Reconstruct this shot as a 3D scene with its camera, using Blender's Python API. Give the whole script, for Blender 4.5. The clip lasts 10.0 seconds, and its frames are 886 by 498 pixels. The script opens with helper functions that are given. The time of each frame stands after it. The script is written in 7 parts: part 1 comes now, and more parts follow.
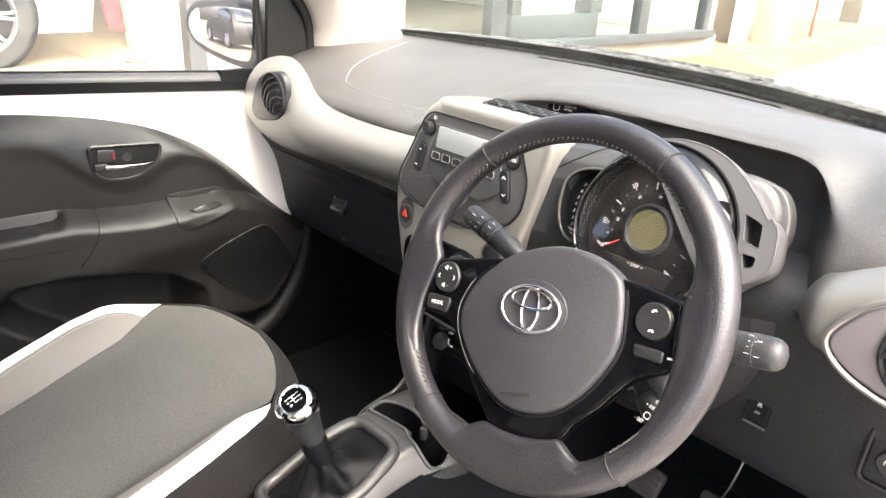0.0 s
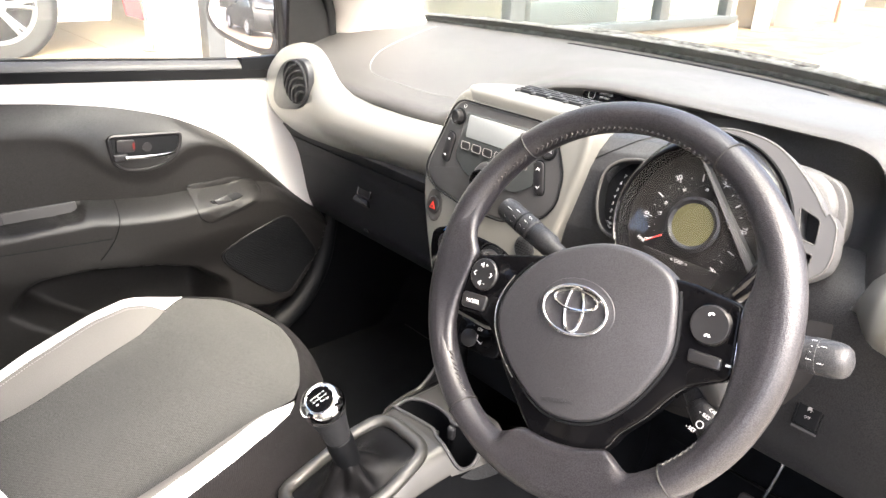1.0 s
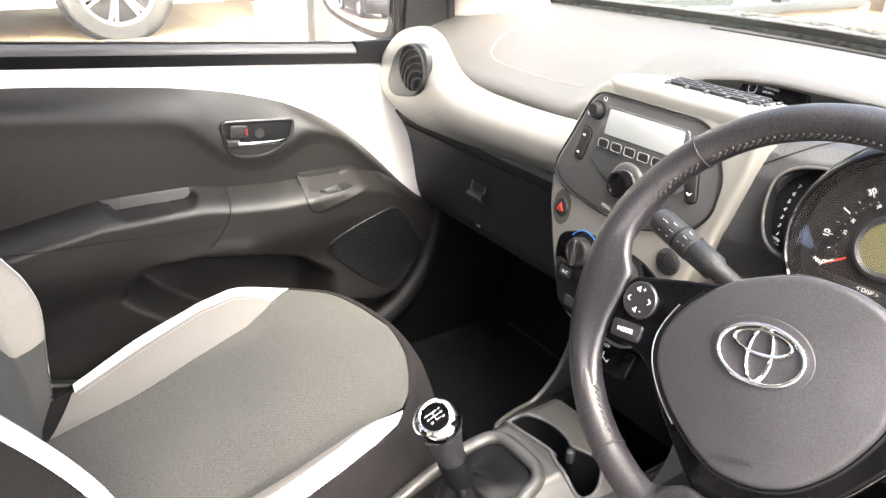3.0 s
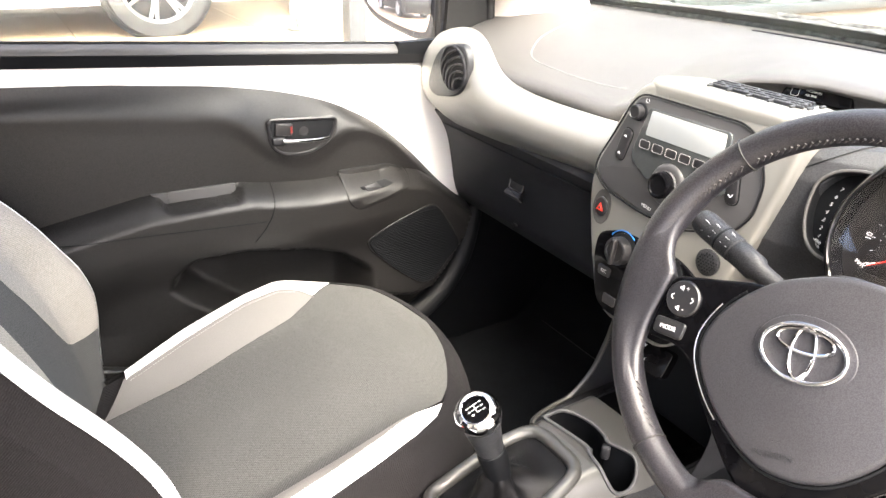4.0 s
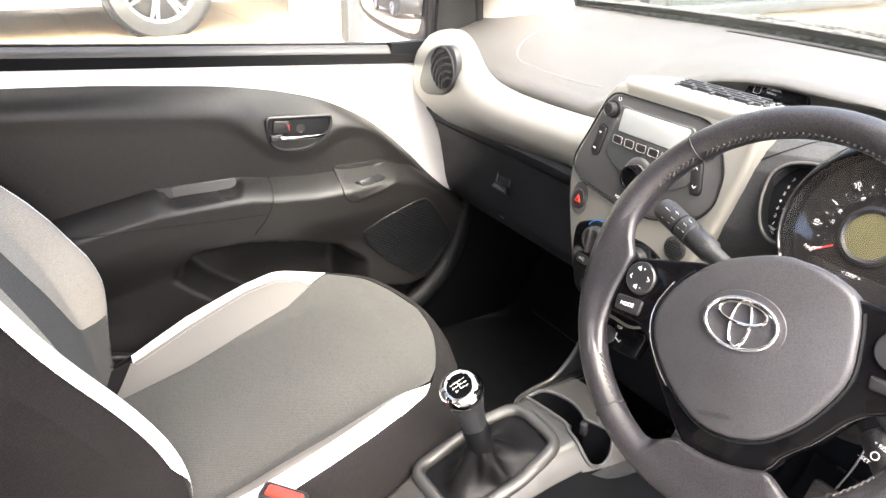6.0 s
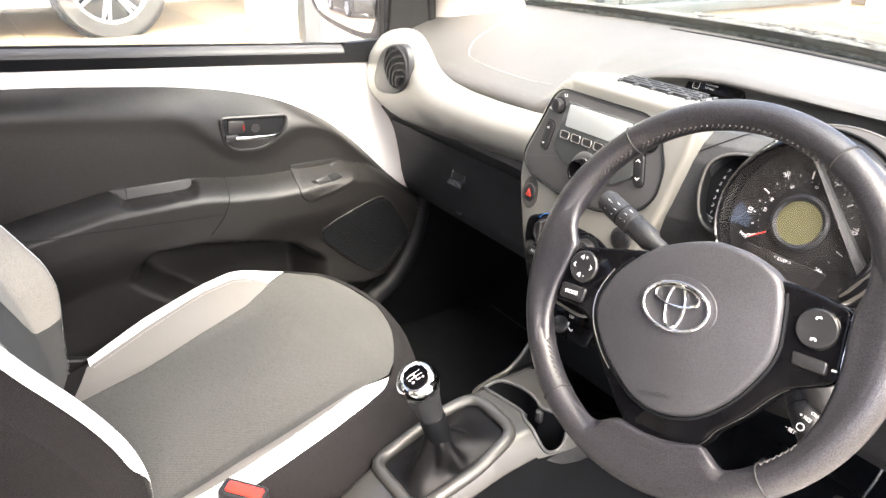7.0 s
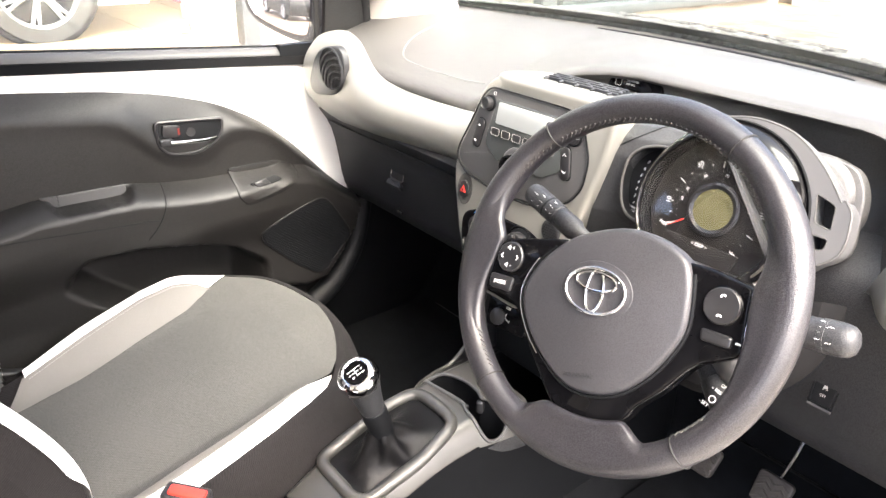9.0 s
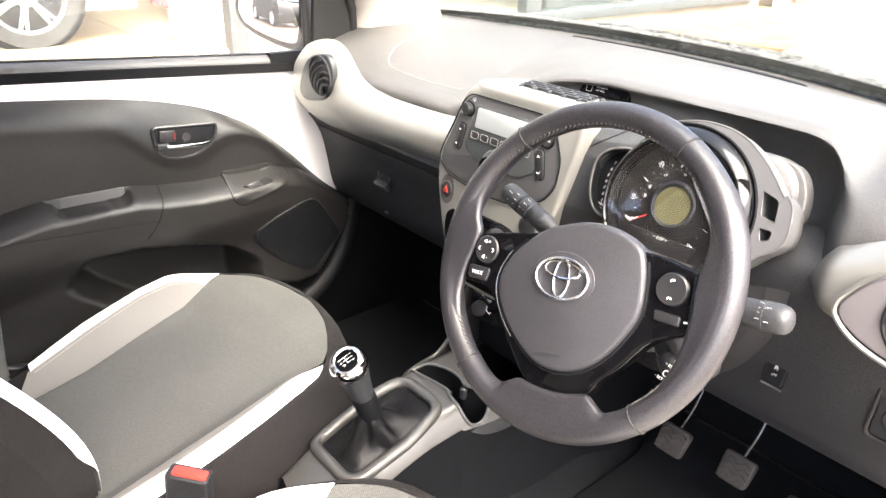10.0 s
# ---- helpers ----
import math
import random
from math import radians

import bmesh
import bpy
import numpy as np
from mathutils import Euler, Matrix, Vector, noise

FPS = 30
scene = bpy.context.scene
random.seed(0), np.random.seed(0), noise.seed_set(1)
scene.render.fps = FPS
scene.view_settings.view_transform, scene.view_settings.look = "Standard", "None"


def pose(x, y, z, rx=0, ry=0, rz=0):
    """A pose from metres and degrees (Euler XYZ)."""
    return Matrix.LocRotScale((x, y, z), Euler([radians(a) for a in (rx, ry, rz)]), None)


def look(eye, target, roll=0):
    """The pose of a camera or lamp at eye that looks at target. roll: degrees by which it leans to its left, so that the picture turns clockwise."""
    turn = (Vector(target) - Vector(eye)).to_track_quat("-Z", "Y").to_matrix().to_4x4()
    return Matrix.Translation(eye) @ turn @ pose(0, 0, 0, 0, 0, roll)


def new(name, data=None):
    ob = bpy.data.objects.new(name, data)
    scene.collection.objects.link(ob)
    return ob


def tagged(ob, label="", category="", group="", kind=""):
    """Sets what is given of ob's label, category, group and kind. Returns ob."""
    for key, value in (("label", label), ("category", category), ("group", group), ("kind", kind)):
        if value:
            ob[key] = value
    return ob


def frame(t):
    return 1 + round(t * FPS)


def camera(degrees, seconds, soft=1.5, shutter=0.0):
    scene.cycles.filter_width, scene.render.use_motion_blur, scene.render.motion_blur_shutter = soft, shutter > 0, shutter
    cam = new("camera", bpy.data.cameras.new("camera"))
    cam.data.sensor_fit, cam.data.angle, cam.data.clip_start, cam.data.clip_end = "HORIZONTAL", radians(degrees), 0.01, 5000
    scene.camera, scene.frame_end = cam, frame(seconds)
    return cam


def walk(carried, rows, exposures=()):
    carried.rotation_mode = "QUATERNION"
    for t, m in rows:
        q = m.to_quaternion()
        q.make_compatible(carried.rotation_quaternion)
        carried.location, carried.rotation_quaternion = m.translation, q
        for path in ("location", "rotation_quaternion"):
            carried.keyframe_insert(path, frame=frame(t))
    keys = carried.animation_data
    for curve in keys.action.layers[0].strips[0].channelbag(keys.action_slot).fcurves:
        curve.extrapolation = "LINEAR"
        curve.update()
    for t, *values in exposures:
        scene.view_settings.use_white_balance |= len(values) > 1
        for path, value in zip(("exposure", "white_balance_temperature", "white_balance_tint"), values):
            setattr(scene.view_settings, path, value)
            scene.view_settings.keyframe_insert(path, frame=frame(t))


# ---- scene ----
cam = camera(63.6, 10.0)
PATH = [
    (0, (0.698, -0.461, 1.203), (-0.635, 0.81, 0.422), 3.2),
    (0.5, (0.681, -0.456, 1.199), (-0.656, 0.799, 0.403), 3.0),
    (1, (0.658, -0.45, 1.194), (-0.694, 0.78, 0.382), 2.8),
    (1.5, (0.63, -0.436, 1.193), (-0.754, 0.745, 0.363), 2.5),
    (2, (0.596, -0.426, 1.184), (-0.818, 0.71, 0.342), 2.4),
    (2.5, (0.573, -0.425, 1.181), (-0.879, 0.654, 0.327), 2.2),
    (3, (0.561, -0.433, 1.183), (-0.925, 0.59, 0.32), 2.0),
    (4.5, (0.579, -0.472, 1.196), (-0.952, 0.473, 0.323), 1.7),
    (5, (0.594, -0.478, 1.2), (-0.938, 0.465, 0.324), 1.6),
    (6.5, (0.648, -0.477, 1.212), (-0.858, 0.503, 0.335), 1.7),
    (7, (0.658, -0.477, 1.213), (-0.811, 0.56, 0.337), 1.8),
    (7.5, (0.668, -0.475, 1.213), (-0.774, 0.6, 0.338), 1.8),
    (8, (0.673, -0.473, 1.214), (-0.744, 0.635, 0.342), 1.8),
    (8.5, (0.68, -0.474, 1.216), (-0.72, 0.657, 0.344), 1.9),
    (9, (0.688, -0.474, 1.216), (-0.701, 0.674, 0.348), 1.9),
    (9.5, (0.7, -0.479, 1.219), (-0.679, 0.682, 0.353), 1.9),
    (10, (0.745, -0.513, 1.239), (-0.625, 0.663, 0.377), 1.9),
]
walk(cam, [(t, look(eye, target, roll)) for t, eye, target, roll in PATH], [(0.0, 3.25, 6800, 10), (1.8, 3.70, 6800, 10), (10.0, 3.70, 6800, 10)])

# ---- world and sun ----
world = bpy.data.worlds.new("world")
scene.world = world
world.use_nodes = True
wn = world.node_tree.nodes
wl = world.node_tree.links
sky = wn.new("ShaderNodeTexSky")
sky.sky_type = "NISHITA"
sky.sun_disc = False
sky.sun_elevation = radians(57)
sky.sun_rotation = radians(92)
sky.air_density, sky.dust_density, sky.ozone_density = 0.6, 6.0, 0.6
wl.new(sky.outputs["Color"], wn["Background"].inputs["Color"])
wn["Background"].inputs["Strength"].default_value = 0.15
sun = new("sun", bpy.data.lights.new("sun", "SUN"))
sun.data.energy, sun.data.angle, sun.data.color = 1.3, radians(60), (1.0, 0.97, 0.935)
sun.matrix_world = look((3.6, -0.126, 5.54), (0, 0, 0))

# ---- materials ----


def mat(name, col, rough=0.5, metal=0.0, bump=None, var=None, coat=0.0, sheen=0.0, weave=None, spec=0.5, rvar=0.0):
    """A surface with fine relief (bump: scale, strength), blotches (var: scale, amount) and, for cloth, a weave (threads per metre, strength)."""
    m = bpy.data.materials.new(name)
    m.use_nodes = True
    nt, n, l = m.node_tree, m.node_tree.nodes, m.node_tree.links
    p = n["Principled BSDF"]
    p.inputs["Base Color"].default_value = (*col, 1)
    p.inputs["Roughness"].default_value = rough
    p.inputs["Metallic"].default_value = metal
    p.inputs["Coat Weight"].default_value = coat
    p.inputs["Coat Roughness"].default_value = 0.08
    p.inputs["Sheen Weight"].default_value = sheen
    p.inputs["Specular IOR Level"].default_value = spec
    tc = n.new("ShaderNodeTexCoord")
    if var:
        t = n.new("ShaderNodeTexNoise")
        t.inputs["Scale"].default_value, t.inputs["Detail"].default_value = var[0], 5
        l.new(tc.outputs["Object"], t.inputs["Vector"])
        r = n.new("ShaderNodeMapRange")
        r.inputs[1].default_value, r.inputs[2].default_value = 0.3, 0.7
        r.inputs[3].default_value, r.inputs[4].default_value = 1 - var[1], 1 + var[1]
        l.new(t.outputs["Fac"], r.inputs[0])
        x = n.new("ShaderNodeMix")
        x.data_type, x.blend_type = "RGBA", "MULTIPLY"
        x.inputs[0].default_value = 1.0
        x.inputs[6].default_value = (*col, 1)
        l.new(r.outputs[0], x.inputs[7])
        l.new(x.outputs[2], p.inputs["Base Color"])
        if rvar:
            q = n.new("ShaderNodeMapRange")
            q.inputs[1].default_value, q.inputs[2].default_value = 0.3, 0.7
            q.inputs[3].default_value, q.inputs[4].default_value = rough - rvar, rough + rvar
            l.new(t.outputs["Fac"], q.inputs[0])
            l.new(q.outputs[0], p.inputs["Roughness"])
    h = None
    if weave:
        sep = n.new("ShaderNodeSeparateXYZ")
        l.new(tc.outputs["Object"], sep.inputs[0])
        along = n.new("ShaderNodeMath")
        along.operation = "SUBTRACT"
        l.new(sep.outputs["Y"], along.inputs[0])
        l.new(sep.outputs["Z"], along.inputs[1])
        waves = []
        for src in (sep.outputs["X"], along.outputs[0]):
            k = n.new("ShaderNodeMath")
            k.operation = "MULTIPLY"
            k.inputs[1].default_value = 2 * math.pi * weave[0]
            l.new(src, k.inputs[0])
            w = n.new("ShaderNodeMath")
            w.operation = "SINE"
            l.new(k.outputs[0], w.inputs[0])
            waves.append(w)
        cross = n.new("ShaderNodeMath")
        cross.operation = "MULTIPLY"
        l.new(waves[0].outputs[0], cross.inputs[0])
        l.new(waves[1].outputs[0], cross.inputs[1])
        yarn = n.new("ShaderNodeTexNoise")
        yarn.inputs["Scale"].default_value, yarn.inputs["Detail"].default_value = weave[0] * 1.6, 2
        l.new(tc.outputs["Object"], yarn.inputs["Vector"])
        uneven = n.new("ShaderNodeMapRange")
        uneven.inputs[1].default_value, uneven.inputs[2].default_value = 0.3, 0.7
        uneven.inputs[3].default_value, uneven.inputs[4].default_value = -0.6, 0.6
        l.new(yarn.outputs["Fac"], uneven.inputs[0])
        both = n.new("ShaderNodeMath")
        l.new(cross.outputs[0], both.inputs[0])
        l.new(uneven.outputs[0], both.inputs[1])
        h, strength = both.outputs[0], weave[1]
        depth = weave[2]
        # darker gaps between the threads
        g = n.new("ShaderNodeMapRange")
        g.inputs[1].default_value, g.inputs[2].default_value = -1.2, 1.2
        g.inputs[3].default_value, g.inputs[4].default_value = 1 - depth, 1 + depth
        l.new(h, g.inputs[0])
        x2 = n.new("ShaderNodeMix")
        x2.data_type, x2.blend_type = "RGBA", "MULTIPLY"
        x2.inputs[0].default_value = 1.0
        src = p.inputs["Base Color"].links
        if src:
            l.new(src[0].from_socket, x2.inputs[6])
        else:
            x2.inputs[6].default_value = (*col, 1)
        l.new(g.outputs[0], x2.inputs[7])
        l.new(x2.outputs[2], p.inputs["Base Color"])
    elif bump:
        v = n.new("ShaderNodeTexVoronoi" if len(bump) > 2 else "ShaderNodeTexNoise")
        v.inputs["Scale"].default_value = bump[0]
        l.new(tc.outputs["Object"], v.inputs["Vector"])
        h, strength = v.outputs[0], bump[1]
        if len(bump) > 2:
            # dust and the shade in the creases, both put into colour and gloss
            gr = n.new("ShaderNodeMapRange")
            gr.inputs[1].default_value, gr.inputs[2].default_value = 0.05, 0.75
            gr.inputs[3].default_value, gr.inputs[4].default_value = 1 + bump[2], 1 - bump[2]
            l.new(h, gr.inputs[0])
            x3 = n.new("ShaderNodeMix")
            x3.data_type, x3.blend_type = "RGBA", "MULTIPLY"
            x3.inputs[0].default_value = 1.0
            src = p.inputs["Base Color"].links
            if src:
                l.new(src[0].from_socket, x3.inputs[6])
            else:
                x3.inputs[6].default_value = (*col, 1)
            l.new(gr.outputs[0], x3.inputs[7])
            l.new(x3.outputs[2], p.inputs["Base Color"])
            sp = n.new("ShaderNodeMath")
            sp.operation = "MULTIPLY"
            sp.inputs[1].default_value = spec
            l.new(gr.outputs[0], sp.inputs[0])
            l.new(sp.outputs[0], p.inputs["Specular IOR Level"])
    if h is not None:
        b = n.new("ShaderNodeBump")
        b.inputs["Strength"].default_value = strength
        b.inputs["Distance"].default_value = 0.001
        l.new(h, b.inputs["Height"])
        l.new(b.outputs[0], p.inputs["Normal"])
    return m


def glass(name, tint=(1, 1, 1), dirt=0.0, gloss=0.0, base=0.035, veil=0.0):
    """Thin clear pane: sees through, with a sheen that grows at a glancing view, and dried drops on it."""
    m = bpy.data.materials.new(name)
    m.use_nodes = True
    n, l = m.node_tree.nodes, m.node_tree.links
    n.remove(n["Principled BSDF"])
    tr = n.new("ShaderNodeBsdfTransparent")
    tr.inputs[0].default_value = (*tint, 1)
    gl = n.new("ShaderNodeBsdfGlossy")
    gl.inputs["Roughness"].default_value = gloss
    lw = n.new("ShaderNodeLayerWeight")
    lw.inputs[0].default_value = 0.5
    pw = n.new("ShaderNodeMath")
    pw.operation = "POWER"
    pw.inputs[1].default_value = 5.0
    l.new(lw.outputs["Facing"], pw.inputs[0])
    fr = n.new("ShaderNodeMapRange")
    fr.inputs[3].default_value, fr.inputs[4].default_value = base, 0.75
    l.new(pw.outputs[0], fr.inputs[0])
    mx = n.new("ShaderNodeMixShader")
    l.new(fr.outputs[0], mx.inputs[0])
    l.new(tr.outputs[0], mx.inputs[1])
    l.new(gl.outputs[0], mx.inputs[2])
    out = mx.outputs[0]
    if dirt:
        tc = n.new("ShaderNodeTexCoord")
        mp = n.new("ShaderNodeMapping")
        mp.inputs["Scale"].default_value = (230, 45, 45)
        no = n.new("ShaderNodeTexNoise")
        no.inputs["Scale"].default_value, no.inputs["Detail"].default_value = 2.0, 6
        l.new(tc.outputs["Object"], mp.inputs[0])
        l.new(mp.outputs[0], no.inputs["Vector"])
        rp = n.new("ShaderNodeMapRange")
        rp.inputs[1].default_value, rp.inputs[2].default_value = 0.61, 0.79
        # lowest value is an even pale layer over the whole pane
        rp.inputs[3].default_value, rp.inputs[4].default_value = veil, dirt
        l.new(no.outputs["Fac"], rp.inputs[0])
        di = n.new("ShaderNodeBsdfDiffuse")
        di.inputs[0].default_value = (0.8, 0.8, 0.78, 1)
        tl = n.new("ShaderNodeBsdfTranslucent")
        tl.inputs[0].default_value = (0.8, 0.8, 0.78, 1)
        dm = n.new("ShaderNodeMixShader")
        l.new(di.outputs[0], dm.inputs[1])
        l.new(tl.outputs[0], dm.inputs[2])
        m2 = n.new("ShaderNodeMixShader")
        l.new(rp.outputs[0], m2.inputs[0])
        l.new(out, m2.inputs[1])
        l.new(dm.outputs[0], m2.inputs[2])
        out = m2.outputs[0]
    l.new(out, n["Material Output"].inputs["Surface"])
    return m


M_PAD = mat("soft_dash_plastic", (0.055, 0.0535, 0.0515), 0.45, spec=0.62, bump=(900, 0.30, 0.22), var=(6, 0.12), rvar=0.05)
M_SHROUD = mat("dark_grained_plastic", (0.021, 0.022, 0.024), 0.45, spec=0.45, bump=(900, 0.30, 0.25), var=(6, 0.12), rvar=0.05)
M_BLACK = mat("black_grained_plastic", (0.0168, 0.0172, 0.0190), 0.46, bump=(800, 0.28, 0.3), var=(9, 0.15), spec=0.40)
M_DOOR = mat("dark_door_plastic", (0.0080, 0.0077, 0.0075), 0.42, bump=(900, 0.20, 0.2), var=(5, 0.12), rvar=0.05, spec=0.40)
# near-black for black parts; also painted shade in recesses and the footwell
M_DEEP = mat("deep_black_and_shade", (0.0037, 0.0042, 0.0051), 0.55, var=(12, 0.2), spec=0.18)
M_SILVER = mat("champagne_silver_plastic", (0.225, 0.223, 0.205), 0.36, metal=0.55, bump=(1500, 0.06), var=(4, 0.05))
# greyer console silver, taken darker again for the shade it sits in
M_SHADED_SILVER = mat("grey_silver_plastic", (0.075, 0.074, 0.070), 0.38, metal=0.5, bump=(1500, 0.06), var=(5, 0.07))
M_WHITE = mat("white_body_paint", (0.80, 0.79, 0.77), 0.28, coat=0.5, var=(3, 0.02))
M_DISH = mat("mauve_grey_silver_plastic", (0.20, 0.185, 0.188), 0.42, metal=0.3, bump=(1500, 0.06), var=(5, 0.05))
M_CREAM = mat("cream_trim_plastic", (0.50, 0.465, 0.415), 0.55, bump=(900, 0.1), var=(4, 0.03))
M_LEATHER = mat("black_leather", (0.0132, 0.0126, 0.0152), 0.38, bump=(1000, 0.22, 0.28), var=(25, 0.12), rvar=0.05, spec=0.66)
M_GAITER = mat("soft_black_leather", (0.0055, 0.0055, 0.006), 0.42, spec=0.22, bump=(900, 0.2, 0.3), var=(20, 0.15))
M_COWL = mat("weathered_grey_plastic", (0.06, 0.06, 0.059), 0.85, bump=(300, 0.9), var=(90, 0.85))
M_COVER = mat("airbag_cover_plastic", (0.028, 0.028, 0.0315), 0.44, bump=(1100, 0.16, 0.18), var=(30, 0.10))
M_GLOSS = mat("gloss_black_plastic", (0.0025, 0.0025, 0.003), 0.06, var=(40, 0.3), spec=0.09)
M_MATT = mat("dull_black_seal", (0.0045, 0.0045, 0.005), 0.9, var=(14, 0.2), bump=(700, 0.2), spec=0.08)
M_RING = mat("polished_black_ring", (0.003, 0.003, 0.0035), 0.06, var=(40, 0.3), spec=0.4)
M_SEAM = mat("pale_seam_line", (0.15, 0.15, 0.15), 0.6, var=(30, 0.1))
M_BUTTON = mat("matt_black_button", (0.0115, 0.0115, 0.0125), 0.35, var=(60, 0.2))
M_RADIO = mat("dark_grey_radio_plastic", (0.046, 0.046, 0.047), 0.45, bump=(1500, 0.1), var=(10, 0.1))
M_HOOD = mat("satin_graphite_plastic", (0.095, 0.095, 0.097), 0.42, metal=0.2, bump=(1500, 0.06), var=(6, 0.08))
M_CHROME = mat("chrome", (0.75, 0.75, 0.76), 0.07, metal=1.0, var=(40, 0.04))
M_SATIN = mat("satin_metal", (0.55, 0.55, 0.56), 0.25, metal=1.0, var=(40, 0.05))
M_GREYCLOTH = mat("grey_woven_cloth", (0.064, 0.0642, 0.060), 0.95, weave=(280, 0.25, 0.45), var=(7, 0.08), spec=0.35)
M_DARKCLOTH = mat("black_woven_cloth", (0.0072, 0.0062, 0.0066), 0.95, weave=(270, 0.3, 0.9), var=(7, 0.15), spec=0.3)
M_CREAMCLOTH = mat("cream_woven_cloth", (0.30, 0.277, 0.240), 0.9, weave=(280, 0.25, 0.35), var=(8, 0.06), sheen=0.0)
M_BEIGE = mat("pale_beige_vinyl", (0.140, 0.133, 0.121), 0.55, bump=(900, 0.2, 0.05), var=(8, 0.05))
M_PIPING = mat("white_vinyl", (0.80, 0.79, 0.77), 0.5, bump=(900, 0.2), var=(8, 0.03))
M_THREAD = mat("grey_thread", (0.30, 0.29, 0.28), 0.8, var=(90, 0.1))
M_DTHREAD = mat("dark_thread", (0.032, 0.030, 0.030), 0.8, var=(90, 0.1))
M_RUBBER = mat("black_rubber", (0.012, 0.012, 0.012), 0.55, spec=0.3, bump=(600, 0.2), var=(14, 0.2))
M_PEDAL = mat("worn_pedal_rubber", (0.034, 0.030, 0.027), 0.75, bump=(500, 0.3), var=(30, 0.3))
M_CARPET = mat("black_carpet", (0.0040, 0.0046, 0.0056), 1.0, bump=(1400, 1.0), var=(25, 0.3), spec=0.15)
M_INK = mat("white_print", (0.75, 0.75, 0.75), 0.5, var=(50, 0.03))
M_REDINK = mat("red_plastic", (0.55, 0.03, 0.02), 0.35, var=(50, 0.05))
M_LOCKRED = mat("dull_red_mark", (0.16, 0.012, 0.008), 0.45, var=(50, 0.05))
M_BLUE = mat("blue_print", (0.02, 0.16, 0.5), 0.4, var=(50, 0.05))
M_LCD = mat("grey_display_glass", (0.30, 0.32, 0.32), 0.08, var=(20, 0.04), coat=0.5)
M_LCDDARK = mat("dark_display_glass", (0.05, 0.055, 0.055), 0.06, var=(20, 0.1), coat=0.5)
M_LCDAMBER = mat("olive_display_glass", (0.0693, 0.0660, 0.0343), 0.25, var=(20, 0.05))
M_DIAL = mat("dial_black", (0.0085, 0.0078, 0.0078), 0.35, var=(40, 0.1), spec=0.4)
M_FIGURE = mat("dial_print", (0.55, 0.55, 0.55), 0.5, var=(50, 0.03))
M_MIRROR = mat("mirror_silver", (0.9, 0.9, 0.9), 0.0, metal=1.0)
M_GLASS = glass("clear_window_glass")
# even pale layer stands in for glare that washes out the view
M_SIDEGLASS = glass("veiled_side_window_glass", dirt=0.10, veil=0.03)
M_SCREEN = glass("rain_marked_windscreen_glass", (0.93, 0.96, 0.94), dirt=0.32)
M_COVERGLASS = glass("clear_dial_cover", base=0.055)
M_SHOPGLASS = glass("showroom_glass", (0.95, 0.98, 0.97))
M_HEADLINER = mat("pale_grey_headliner", (0.42, 0.41, 0.40), 0.95, bump=(900, 0.3), var=(8, 0.04))

# ---- building blocks ----


def thing(name, at, label, category, group="", kind=""):
    e = new(name)
    e.empty_display_size = 0.02
    e.location = at
    e.matrix_world = Matrix.Translation(at)
    return tagged(e, label, category, group, kind)


def part(name, bm, material, parent=None, label="", m=None, sharp=38, flip=False):
    """Links a bmesh, laid into the world by m, as one mesh object under a thing or under a part."""
    if m is not None:
        bmesh.ops.transform(bm, matrix=m, verts=bm.verts)
    bmesh.ops.recalc_face_normals(bm, faces=bm.faces)
    me = bpy.data.meshes.new(name)
    bm.to_mesh(me)
    bm.free()
    me.materials.append(material)
    me.polygons.foreach_set("use_smooth", [True] * len(me.polygons))
    me.set_sharp_from_angle(angle=radians(sharp))
    ob = new(name, me)
    if parent is not None:
        ob.parent = parent
        ob.matrix_parent_inverse = parent.matrix_world.inverted()
    if label:
        ob["label"] = label
    return ob


def lerp(table, x):
    """Piecewise-linear value of a table of (x, value)."""
    xs = [a for a, _ in table]
    return float(np.interp(x, xs, [b for _, b in table]))


def smooth(a, b, x):
    t = min(max((x - a) / (b - a), 0), 1)
    return t * t * (3 - 2 * t)


def spline(points, n, closed=False):
    """n points along a smooth curve through the given ones."""
    pts = [Vector(p) for p in points]
    k = len(pts)
    segs = k if closed else k - 1
    dense = []
    for s in range(segs):
        if closed:
            a, b, c, d = pts[s - 1], pts[s], pts[(s + 1) % k], pts[(s + 2) % k]
        else:
            a, b, c, d = pts[max(s - 1, 0)], pts[s], pts[s + 1], pts[min(s + 2, k - 1)]
        for j in range(12):
            t = j / 12
            dense.append(0.5 * (2 * b + (c - a) * t + (2 * a - 5 * b + 4 * c - d) * t * t + (3 * b - a - 3 * c + d) * t ** 3))
    dense.append(dense[0] if closed else pts[-1])
    lens = np.cumsum([0] + [(dense[i + 1] - dense[i]).length for i in range(len(dense) - 1)])
    out = []
    for i in range(n):
        s = lens[-1] * i / (n if closed else n - 1)
        j = min(int(np.searchsorted(lens, s, side="right")) - 1, len(dense) - 2)
        w = (s - lens[j]) / max(lens[j + 1] - lens[j], 1e-9)
        out.append(dense[j].lerp(dense[j + 1], w))
    return out


